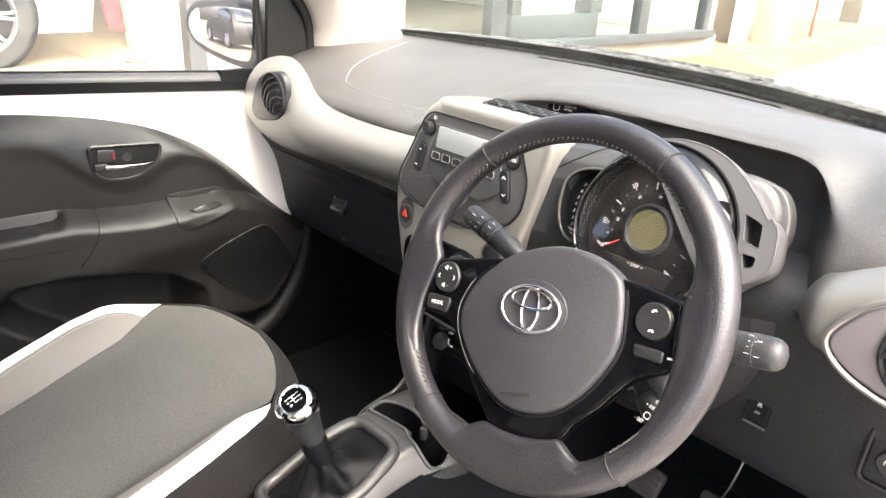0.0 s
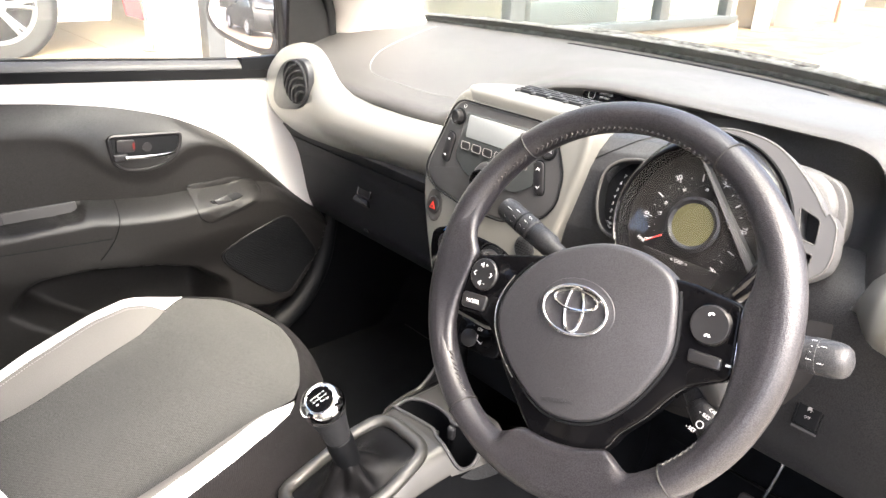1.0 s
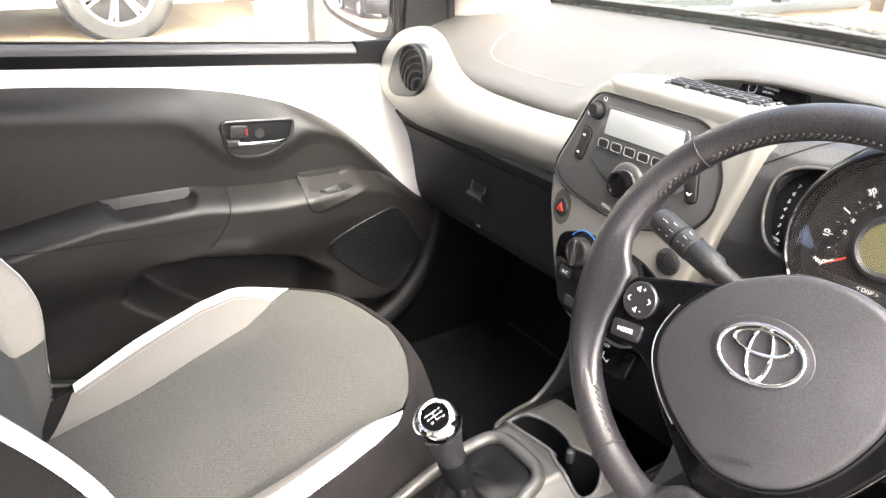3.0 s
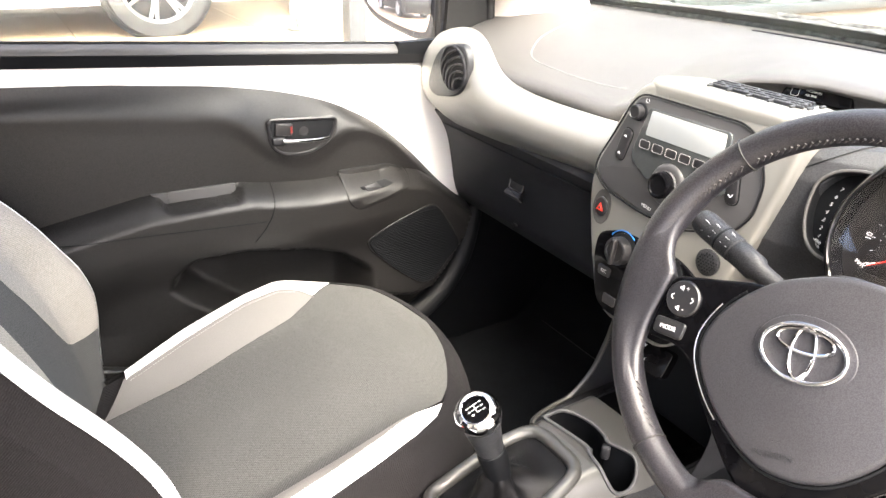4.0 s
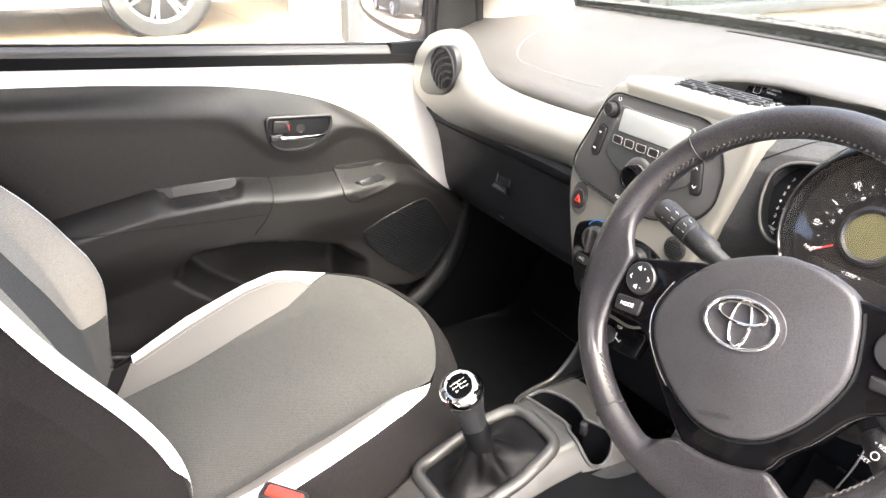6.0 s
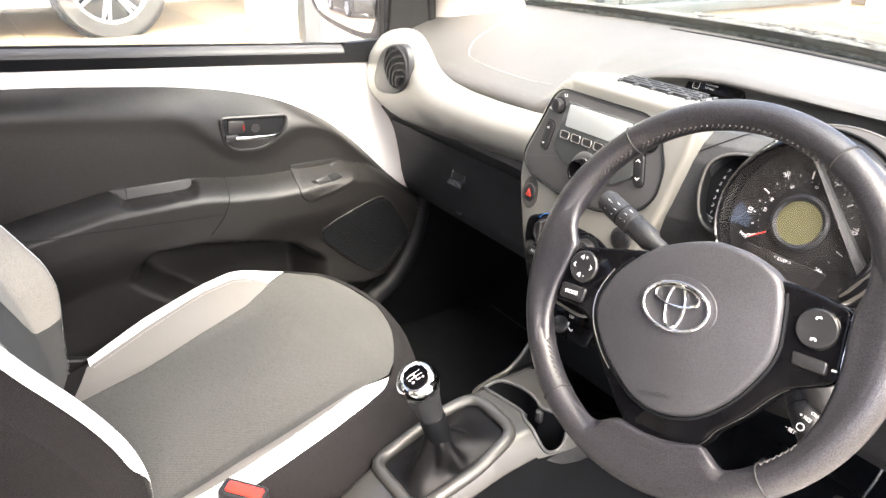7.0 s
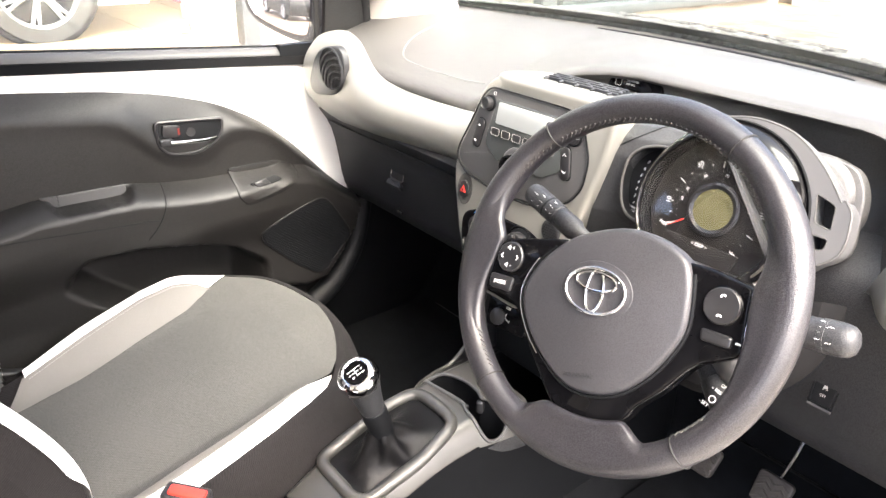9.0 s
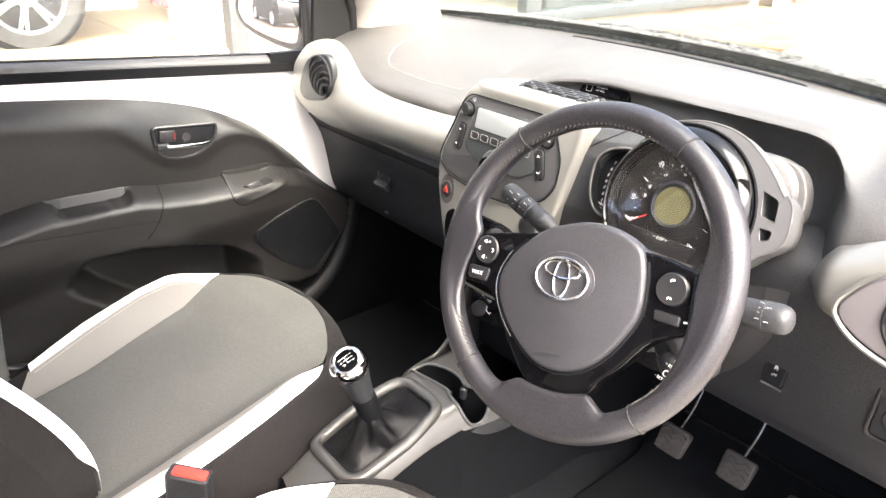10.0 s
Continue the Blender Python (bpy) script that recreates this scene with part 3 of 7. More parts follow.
side_vent([(0.512, 0.872), (0.535, 0.849), (0.575, 0.836), (0.655, 0.83), (0.68, 0.86), (0.665, 0.93), (0.60, 0.945), (0.545, 0.92)], 0.605, 0.885, 0.043, 0.2310, M_DISH, "mauve grey silver vent dish")
part("bezel_rim", tube([Vector((p.x, 0.2315, p.y)) for p in rounded([(0.508, 0.872), (0.533, 0.845), (0.575, 0.831), (0.659, 0.825), (0.685, 0.86), (0.669, 0.934), (0.60, 0.95), (0.542, 0.924)], 0.022, 5)], 0.003, 6, closed=True), M_SILVER, dash)

# glove compartment and lower dash
def lower(profile, x0, x1, n):
    pts = spline([(0, a, b) for a, b in profile], 24)
    return rows_bm([[Vector((x, p.y, p.z)) for p in pts] for x in span(x0, x1, n)])


part("lower_panel", lower([(0.31, 0.85), (0.275, 0.822), (0.288, 0.80), (0.308, 0.76), (0.322, 0.70), (0.335, 0.64), (0.36, 0.60), (0.45, 0.575), (0.7, 0.56)], -0.665, -0.085, 8), M_BLACK, dash, "black glove compartment panel")
glove = part("glovebox_lid", sheet(lambda u, v: Vector((u, lerp([(0.61, 0.3505), (0.64, 0.3320), (0.70, 0.3192), (0.76, 0.3052), (0.80, 0.2850)], v), v)), span(-0.64, -0.12, 10), span(0.615, 0.790, 14), 0.002), M_BLACK, dash)
gm = frame_at((-0.412, 0.3098, 0.724), (1, 0, 0), (0, -1, 0.24))
latch = part("glovebox_latch", slab(rounded([(-0.018, -0.006), (0.022, -0.006), (0.022, 0.024), (-0.018, 0.024)], 0.005), 0.010, 0.001), M_BUTTON, glove, "black square latch", m=gm @ pose(0, 0, 0.002))
part("latch_groove", tube([Vector((*p, 0.0)) for p in rounded([(-0.0185, -0.0065), (0.0225, -0.0065), (0.0225, 0.0245), (-0.0185, 0.0245)], 0.005)], 0.0014, 6, closed=True), M_RADIO, latch, m=gm @ pose(0, 0, 0.0024))
part("latch_pull", slab(rounded([(-0.016, -0.019), (0.034, -0.019), (0.024, -0.007), (-0.016, -0.007)], 0.003), 0.010, 0.002), M_BLACK, latch, m=gm @ pose(0, 0, 0.004, -32, 0, 0))
part("latch_catch", moved(rbox(0.016, 0.005, 0.006, 0.0015, 2), pose(-0.434, 0.333, 0.634)), M_SATIN, glove, "small bright catch")
part("knee_panel", lower([(0.36, 0.90), (0.30, 0.87), (0.29, 0.83), (0.297, 0.78), (0.305, 0.72), (0.325, 0.65), (0.36, 0.60), (0.45, 0.575), (0.7, 0.56)], 0.11, 0.69, 10), M_BLACK, dash, "black knee panel")

# ---- centre stack: silver surround, radio, heater panel ----
stack = thing("centre_stack", (0.005, 0.24, 0.67), "champagne silver centre stack with dark radio and heater controls", "centre console")
SM = pose(0.005, 0.212, 0.84, 90 - 7, 0, 0)   # local x right, y up the face, z out to the driver
surround = rounded([(-0.062, 0.162), (0.135, 0.165), (0.158, 0.150), (0.152, 0.10), (0.137, 0.03), (0.124, -0.01), (0.10, -0.08), (0.078, -0.14), (0.05, -0.164), (-0.05, -0.164), (-0.078, -0.14), (-0.104, -0.079), (-0.126, -0.0135), (-0.130, 0.024), (-0.110, 0.089), (-0.086, 0.145)], 0.018, 5)
part("stack_surround", slab(surround, 0.12, 0.009, steps=4), M_SILVER, stack, m=SM)
# hood over the radio, running forward into the dash with a slotted top
part("radio_hood", slab(rounded([(-0.064, -0.034), (0.136, -0.034), (0.146, 0.02), (0.138, 0.058), (-0.05, 0.058), (-0.082, 0.0)], 0.022, 5), 0.016, 0.008, steps=4), M_SILVER, stack, m=pose(0.005, 0.264, 1.001, -2, 0, 0))
GR = pose(0.005, 0.264, 1.0015, -2, 0, 0)
grille = part("top_grille", slab(rounded([(-0.006, 0.008), (0.112, 0.008), (0.112, 0.052), (-0.020, 0.052)], 0.008, 4), 0.004, 0.001), M_DEEP, stack, "black slotted top grille", m=GR)
for i in range(4):
    part("grille_bar", moved(rbox(0.128, 0.0040, 0.004, 0.0012, 2), pose(0.052 - 0.003 * i, 0.014 + i * 0.0112, 0.001)), M_SHROUD, grille, m=GR)
for i in range(5):
    for j in range(4):
        part("grille_web", moved(rbox(0.0035, 0.010, 0.003, 0.0008, 1), pose(-0.006 + i * 0.028 + (j % 2) * 0.014, 0.0085 + j * 0.0112, 0.001)), M_SHROUD, grille, m=GR)
# radio face
RM = SM @ pose(0, 0, 0.002)
face = rounded([(-0.066, 0.1425), (0.085, 0.1425), (0.108, 0.130), (0.127, 0.088), (0.125, 0.050), (0.108, 0.026), (0.04, 0.001), (-0.022, -0.001), (-0.095, 0.009), (-0.119, 0.026), (-0.1195, 0.042), (-0.098, 0.088), (-0.080, 0.130)], 0.011, 4)
radio = part("radio_face", slab(face, 0.01, 0.003), M_RADIO, stack, "dark grey radio panel", m=RM)
part("face_groove", tube([Vector((*p, 0.0005)) for p in inset2d([Vector(q) for q in face], -0.0015)], 0.0013, 6, closed=True), M_DEEP, radio, m=RM)
disp = [(p.x + 0.0118, p.y) for p in rounded([(-0.062, 0.130), (0.062, 0.130), (0.074, 0.075), (0.074, 0.062), (0.045, 0.044), (-0.045, 0.044), (-0.074, 0.062), (-0.074, 0.075)], 0.006, 4)]
part("display_panel", slab(disp, 0.003, 0.001), M_LCDDARK, radio, "glossy dark display window", m=RM @ pose(0, 0, 0.0025))
part("display_screen", slab(rounded([(-0.0445, 0.127), (0.0685, 0.127), (0.071, 0.096), (-0.047, 0.096)], 0.003), 0.001, 0.0004), M_LCD, radio, "pale grey switched-off display", m=RM @ pose(0, 0, 0.0034))
for i in range(6):
    x = -0.043 + i * 0.0215
    m = RM @ pose(x, 0.0845, 0.0035)
    part("preset_button", slab(rounded([(-0.0080, -0.0050), (0.0080, -0.0050), (0.0080, 0.0050), (-0.0080, 0.0050)], 0.003), 0.001, 0.0008), M_BUTTON, radio, m=m @ pose(0, 0, 0.0012))
    part("button_outline", ring_slab(rounded([(-0.0084, -0.0054), (0.0084, -0.0054), (0.0084, 0.0054), (-0.0084, 0.0054)], 0.003), rounded([(-0.0080, -0.0050), (0.0080, -0.0050), (0.0080, 0.0050), (-0.0080, 0.0050)], 0.003), 0.0005, 0.0001), M_THREAD, radio, m=m @ pose(0, 0, 0.0015))


def knob(m, r, h, parent, material=M_BUTTON, name="knob"):
    part(name + "_skirt", revolve([(r * 1.25, -0.001), (r * 1.25, 0.001), (r * 1.05, 0.0025), (r * 0.5, 0.0026)], 32), M_DEEP, parent, m=m)
    return part(name, revolve([(r, 0), (r, h * 0.75), (r * 0.96, h * 0.93), (r * 0.86, h), (r * 0.78, h), (r * 0.72, h * 0.93), (0.0005, h * 0.93)], 32), material, parent, m=m)


knob(RM @ pose(-0.066, 0.1205, 0.0), 0.0095, 0.012, radio, name="power_knob")
part("power_mark", tube([(0.0025 * math.sin(a), 0.0025 * math.cos(a), 0) for a in span(0.5, 5.8, 12)], 0.0004, 5), M_INK, radio, m=RM @ pose(-0.058, 0.1365, 0.0005))
knob(RM @ pose(0.0985, 0.112, 0.0), 0.0105, 0.004, radio, name="mode_button")
words("mode_print", "MODE", 0.0062, RM @ pose(0.0985, 0.112, 0.0041), M_INK, radio)
part("knob_collar", revolve([(0.0265, 0), (0.0255, 0.002), (0.0225, 0.0035), (0.018, 0.003)], 36), M_RADIO, radio, m=RM @ pose(0.0050, 0.0465, 0.0025))
knob(RM @ pose(0.0050, 0.0465, 0.003), 0.0165, 0.018, radio, M_GLOSS, "tuning_knob")
part("tuning_knob_band", revolve([(0.0172, 0.004), (0.0175, 0.006), (0.0172, 0.008)], 32, cap=False), M_RADIO, radio, m=RM @ pose(0.0050, 0.0465, 0.002))
words("menu_print", "MENU", 0.0062, RM @ pose(-0.020, 0.0085, 0.0005), M_INK, radio, spin=-8)
for sx, marks in ((-1, ("phone", "phone")), (1, ("^", "v"))):
    m = RM @ pose(0.0058 + sx * 0.0862, 0.0745, 0.0, 0, 0, sx * 12)
    part("rocker_recess", slab(rounded([(-0.0095, -0.023), (0.0095, -0.023), (0.0095, 0.023), (-0.0095, 0.023)], 0.009, 5), 0.002, 0.0008), M_DEEP, radio, m=m @ pose(0, 0, 0.0006))
    rk = part("rocker_button", slab(rounded([(-0.008, -0.0215), (0.008, -0.0215), (0.008, 0.0215), (-0.008, 0.0215)], 0.0078, 5), 0.003, 0.0015, dome=0.0008), M_BUTTON, radio, m=m @ pose(0, 0, 0.003))
    if sx > 0:
        for s in (1, -1):
            part("arrow_print", tube([(-0.003, s * 0.010, 0), (0, s * 0.013, 0), (0.003, s * 0.010, 0)], 0.0006, 5), M_INK, rk, m=m @ pose(0, 0, 0.0036))
    else:
        for s in (1, -1):
            part("phone_print", slab(rounded([(-0.0035, -0.002), (0.0035, -0.002), (0.0035, 0.001), (0.001, 0.0022), (-0.0035, 0.001)], 0.001), 0.0004, 0.0001), M_INK, rk, m=m @ pose(0, s * 0.012, 0.0040) @ Matrix.Scale(0.62, 4))
# hazard switch in a scooped ring
hm = SM @ pose(-0.0955, -0.018, 0.0005)
# nearly flat ring; the scoop's shade lies in its darker silver
part("hazard_scoop", revolve([(0.0165, -0.001), (0.0165, 0.0004), (0.0125, 0.0006), (0.0120, 0.0002)], 32), M_SHADED_SILVER, stack, m=hm @ Matrix.Diagonal((1.0, 1.5, 1, 1)))
hz = part("hazard_button", revolve([(0.0115, 0), (0.0115, 0.002), (0.0105, 0.003), (0.0005, 0.0034)], 28), M_BUTTON, stack, "black hazard switch with red triangle", m=hm @ Matrix.Diagonal((1, 1.2, 1, 1)))
part("hazard_triangle", slab([(-0.0065, -0.005), (0.0065, -0.005), (0, 0.0065)], 0.0005, 0.0002), M_REDINK, hz, m=hm @ pose(0, 0, 0.0042))
part("triangle_core", slab([(-0.0026, -0.003), (0.0026, -0.003), (0, 0.002)], 0.0005, 0.0001), M_BUTTON, hz, m=hm @ pose(0, 0, 0.0046))
# heater panel
hp = part("heater_panel", slab(rounded([(-0.05, -0.035), (0.05, -0.035), (0.090, -0.052), (0.088, -0.085), (0.070, -0.145), (0.05, -0.155), (-0.05, -0.155), (-0.070, -0.145), (-0.090, -0.085), (-0.090, -0.052)], 0.014, 4), 0.006, 0.003), M_GLOSS, stack, "gloss black heater panel", m=SM @ pose(0, 0, 0.003))
for x in (-0.052, 0.052):
    km = SM @ pose(x * 0.75, -0.060, 0.004)
    part("dial_ring", tube([(0.027 * math.cos(a), 0.027 * math.sin(a), 0.001) for a in span(0.9, 2.6, 20)], 0.0008, 6), M_BLUE if x < 0 else M_DEEP, hp, m=km)
    dial = knob(km, 0.019, 0.016, hp, M_BUTTON, "heater_dial")
    part("dial_grip", moved(rbox(0.006, 0.036, 0.008, 0.002), pose(0, 0, 0.018)), M_BUTTON, dial, m=km)
    for k in range(5):
        a = 2.6 - k * 0.45
        part("dial_mark", slab(circle2d(0.0012, 8), 0.0005, 0.0002), M_INK, hp, m=km @ pose(0.0225 * math.cos(a), 0.0225 * math.sin(a), 0.001))
for x, y, s in ((-0.062, -0.100, "A/C"), (-0.042, -0.136, ""), (0.062, -0.112, "")):
    b = part("heater_button", slab(rounded([(-0.011, -0.007), (0.011, -0.007), (0.012, 0.007), (-0.012, 0.007)], 0.003), 0.003, 0.001), M_BUTTON, hp, m=SM @ pose(x, y, 0.005))
    if s:
        words("button_print", s, 0.007, SM @ pose(x, y, 0.0054), M_INK, b)
# round perforated sensor cover in a scooped recess
gmm = SM @ pose(0.088, -0.022, 0.0005)
sg = part("sensor_grille", revolve([(0.0165, 0), (0.0165, 0.002), (0.015, 0.003), (0.0005, 0.004)], 28), M_BLACK, stack, "black perforated round cover", m=gmm)
for i in range(-3, 4):
    for j in range(-3, 4):
        if i * i + j * j < 11:
            part("grille_hole", revolve([(0.0012, 0), (0.0012, 0.0006), (0.0002, 0.0007)], 6), M_DEEP, sg, m=gmm @ pose(i * 0.004 + 0.002 * (j % 2), j * 0.0036, 0.0036))
# dark filler between the stack and the pod
def shroud(u, v):
    """Grained panel from the stack's edge round to behind the pod, its top rolling forward into the dash."""
    y, z = lerp([(0, 0.06), (0.15, 0.012), (0.3, 0.0), (0.6, 0.004), (0.72, 0.012), (0.80, 0.026), (0.88, 0.055), (1, 0.10)], v), lerp([(0, 0.80), (0.15, 0.825), (0.3, 0.87), (0.6, 0.945), (0.72, 0.968), (0.80, 0.982), (0.88, 0.990), (1, 0.984)], v)
    x0 = 0.105 + 0.042 * smooth(0.80, 0.98, z)
    return Vector((x0 + (0.312 - x0) * u, 0.225 + 0.12 * max(0, z - 0.85) * (1 - u) + y + 0.034 * smooth(0.0, 0.75, u), z - 0.006 * (1 - u)))


def shroud_well(u, v):
    """The same panel, pressed back where the tachometer sits in it."""
    p = shroud(u, v)
    a, b = p.x - 0.303, 0.93 * (p.z - 0.917) + 0.36 * (p.y - 0.232)
    w = 1 - smooth(0.86, 1.0, math.hypot((a + 0.085) / 0.042, (b - 0.003) / 0.048))
    return p + Vector((0, 0.045, -0.017)) * w


part("pod_shroud_panel", sheet(shroud_well, span(0, 1, 90), span(0, 1, 110)), M_SHROUD, stack, "dark grey grained panel beside the instruments")
part("panel_seam", tube([shroud(u, v) + Vector((0, -0.0003, 0.0006)) for u, v in zip(span(0.02, 0.42, 24), [0.62 + 0.26 * k / 23 for k in range(24)])], 0.0008, 5), M_DEEP, stack)
# passenger airbag telltale in the recess
tm = frame_at((0.070, 0.377, 0.9965), (1, -0.02, 0), (0.05, -1, 0.30))
tl = part("airbag_telltale", slab(rounded([(-0.042, -0.012), (0.049, -0.010), (0.044, 0.008), (-0.038, 0.0085)], 0.005), 0.02, 0.002), M_GLOSS, stack, "gloss black passenger airbag indicator", m=tm)
part("telltale_icon", ring_slab(rounded([(-0.014, -0.008), (-0.002, -0.008), (-0.002, 0.007), (-0.014, 0.007)], 0.003), rounded([(-0.0132, -0.0072), (-0.0028, -0.0072), (-0.0028, 0.0062), (-0.0132, 0.0062)], 0.0028), 0.0004, 0.0002), M_SEAM, tl, m=tm @ pose(-0.017, -0.0008, 0.0008) @ Matrix.Scale(0.9, 4))
words("telltale_print", "PASSENGER", 0.0040, tm @ pose(-0.001, 0.0015, 0.0006), M_SEAM, tl)
words("telltale_print", "AIR BAG", 0.0040, tm @ pose(-0.003, -0.0035, 0.0006), M_SEAM, tl)
# switches on the knee panel
km = frame_at((0.449, 0.3035, 0.722), (1, 0, 0), (0, -1, 0.15)) @ Matrix.Diagonal((0.80, 1, 1, 1))
sw = thing("stability_switch", (0.453, 0.30, 0.70), "square black stability control switch on the knee panel", "switch")
part("switch_frame", ring_slab(rounded([(-0.019, -0.021), (0.019, -0.021), (0.019, 0.021), (-0.019, 0.021)], 0.004), rounded([(-0.016, -0.018), (0.016, -0.018), (0.016, 0.018), (-0.016, 0.018)], 0.003), 0.004, 0.001), M_DEEP, sw, m=km @ pose(0, 0, 0.001))
part("switch_lip", tube([(-0.017, -0.0215, 0), (0.017, -0.0215, 0)], 0.0018, 8), M_RADIO, sw, m=km @ pose(0, 0, 0.001))
part("switch_button", slab(rounded([(-0.0155, -0.0175), (0.0155, -0.0175), (0.0155, 0.0175), (-0.0155, 0.0175)], 0.003), 0.006, 0.001, dome=-0.0004), M_DEEP, sw, m=km @ pose(0, 0, 0.0016))
words("switch_print", "OFF", 0.005, km @ pose(0, -0.005, 0.0024), M_THREAD, sw)
part("skid_icon", join(slab(rounded([(-0.004, 0), (0.004, 0), (0.003, 0.005), (-0.003, 0.005)], 0.001), 0.0004, 0.0001), tube([(-0.004, -0.002, 0), (-0.001, 0.0, 0), (-0.003, 0.001, 0)], 0.0005, 5), tube([(0.002, -0.002, 0), (0.005, 0.0, 0), (0.003, 0.001, 0)], 0.0005, 5)), M_THREAD, sw, m=km @ pose(0, 0.004, 0.0022) @ Matrix.Scale(0.8, 4))
mp = thing("mirror_switch", (0.60, 0.30, 0.70), "black mirror adjusting switch panel on the knee panel", "switch")
mm = frame_at((0.605, 0.300, 0.742), (1, 0, 0), (0, -1, 0.15))
part("switch_frame", ring_slab(rounded([(-0.043, -0.04), (0.043, -0.04), (0.043, 0.04), (-0.043, 0.04)], 0.01), rounded([(-0.038, -0.035), (0.038, -0.035), (0.038, 0.035), (-0.038, 0.035)], 0.008), 0.006, 0.0015), M_DOOR, mp, m=mm @ pose(0, 0, 0.005))
part("switch_panel", slab(rounded([(-0.037, -0.034), (0.037, -0.034), (0.037, 0.034), (-0.037, 0.034)], 0.007), 0.006, 0.001), M_BUTTON, mp, m=mm @ pose(0, 0, 0.002))
part("mirror_pad", revolve([(0.022, 0), (0.022, 0.002), (0.020, 0.0035), (0.0005, 0.003)], 28), M_BUTTON, mp, m=mm @ pose(-0.008, -0.008, 0.002) @ Matrix.Diagonal((1, 0.75, 1, 1)))
words("switch_print", "MIRROR", 0.0075, mm @ pose(-0.008, -0.008, 0.0056), M_INK, mp)
words("switch_print", "L", 0.008, mm @ pose(-0.012, 0.022, 0.0024), M_INK, mp)
# power socket plate at the foot of the stack
qm = frame_at((0.018, 0.217, 0.641), (1, 0.10, 0), (0.15, -0.85, 0.48))
qp = part("socket_plate", slab(rounded([(-0.046, 0.020), (0.038, 0.020), (0.036, -0.020), (-0.036, -0.024)], 0.008, 4), 0.02, 0.002), M_GLOSS, stack, "gloss black power socket plate", m=qm)
words("socket_print", "12V", 0.0058, qm @ pose(-0.006, 0.012, 0.0006), M_INK, qp)
part("socket_cap", revolve([(0.0135, 0), (0.0135, 0.003), (0.012, 0.004), (0.0005, 0.0045)], 24), M_BUTTON, qp, m=qm @ pose(-0.018, -0.006, 0.0005))
part("socket_mark", tube([(-0.006, 0.0035, 0.0006), (-0.005, -0.004, 0.0006), (0.004, -0.0075, 0.0006), (0.0042, -0.004, 0.0006)], 0.0007, 5), M_INK, qp, m=qm)

# ---- steering wheel, turned a little to the left ----
WC = Vector((0.3382, 0.0171, 0.9091))
WN = Vector((0.0664, -0.9141, 0.3999)).normalized()
WM = frame_at(WC, (0.9974, 0.0725, 0), WN) @ pose(0, 0, 0, 0, 0, 9.5)   # x right, y up the wheel, z to the driver
RIM, TUBE = 0.1634, 0.0142
RW = WM @ pose(-0.006, 0, -0.002, -3.22, -1.95, 0)   # the rim leans a little from the hub
wheel = thing("steering_wheel", WC, "black leather steering wheel with gloss black spokes", "steering wheel")


def rim_radius(a):
    """Thicker at ten and two, where it is gripped."""
    d = 0
    for c in (25, 155):
        x = (math.degrees(a) - c + 180) % 360 - 180
        d += 0.0014 * math.exp(-(x / 12) ** 2)
    return TUBE + d


rows = []
for i in range(144):
    a = 2 * math.pi * i / 144
    r = rim_radius(a)
    rows.append([Vector(((RIM + r * math.cos(b) * 0.97) * math.cos(a), (RIM + r * math.cos(b) * 0.97) * math.sin(a), r * math.sin(b) * 1.05)) for b in (2 * math.pi * j / 24 for j in range(24))])
rim = part("rim", rows_bm(rows, closed_u=True, closed_v=True), M_LEATHER, wheel, "black grained leather rim", m=RW)
for deg in (126.3, 54, -129, -49.7):
    a = radians(deg)
    c = Vector((RIM * math.cos(a), RIM * math.sin(a), 0))
    er = Vector((math.cos(a), math.sin(a), 0))
    r = TUBE + 0.0004
    part("leather_seam", tube([c + er * (r * math.cos(b) * 0.97) + Vector((0, 0, r * 1.05 * math.sin(b))) for b in span(0, 2 * math.pi, 33)[:-1]], 0.0009, 6, closed=True), M_RUBBER, rim, m=RW)
# stitching along the inner edge, as a row of slanted stitches
def stitches(a0, a1):
    bms = []
    n = int(abs(a1 - a0) / 2.0)
    for i in range(n):
        a = radians(a0 + (a1 - a0) * i / n)
        b = radians(a0 + (a1 - a0) * (i + 0.75) / n)
        q = radians(146)
        q2 = radians(160)
        p0 = Vector(((RIM + TUBE * math.cos(q)) * math.cos(a), (RIM + TUBE * math.cos(q)) * math.sin(a), TUBE * 1.07 * math.sin(q)))
        p1 = Vector(((RIM + TUBE * math.cos(q2)) * math.cos(b), (RIM + TUBE * math.cos(q2)) * math.sin(b), TUBE * 1.07 * math.sin(q2)))
        bms.append(tube([p0, (p0 + p1) / 2 * 1.002, p1], 0.0011, 5))
    return join(*bms)


for a0, a1 in ((56, 124.5), (128, 162), (20, 52), (204, 229), (-48, -24)):
    part("stitching", stitches(a0, a1), M_DTHREAD, rim, "dark grey stitching", m=RW)


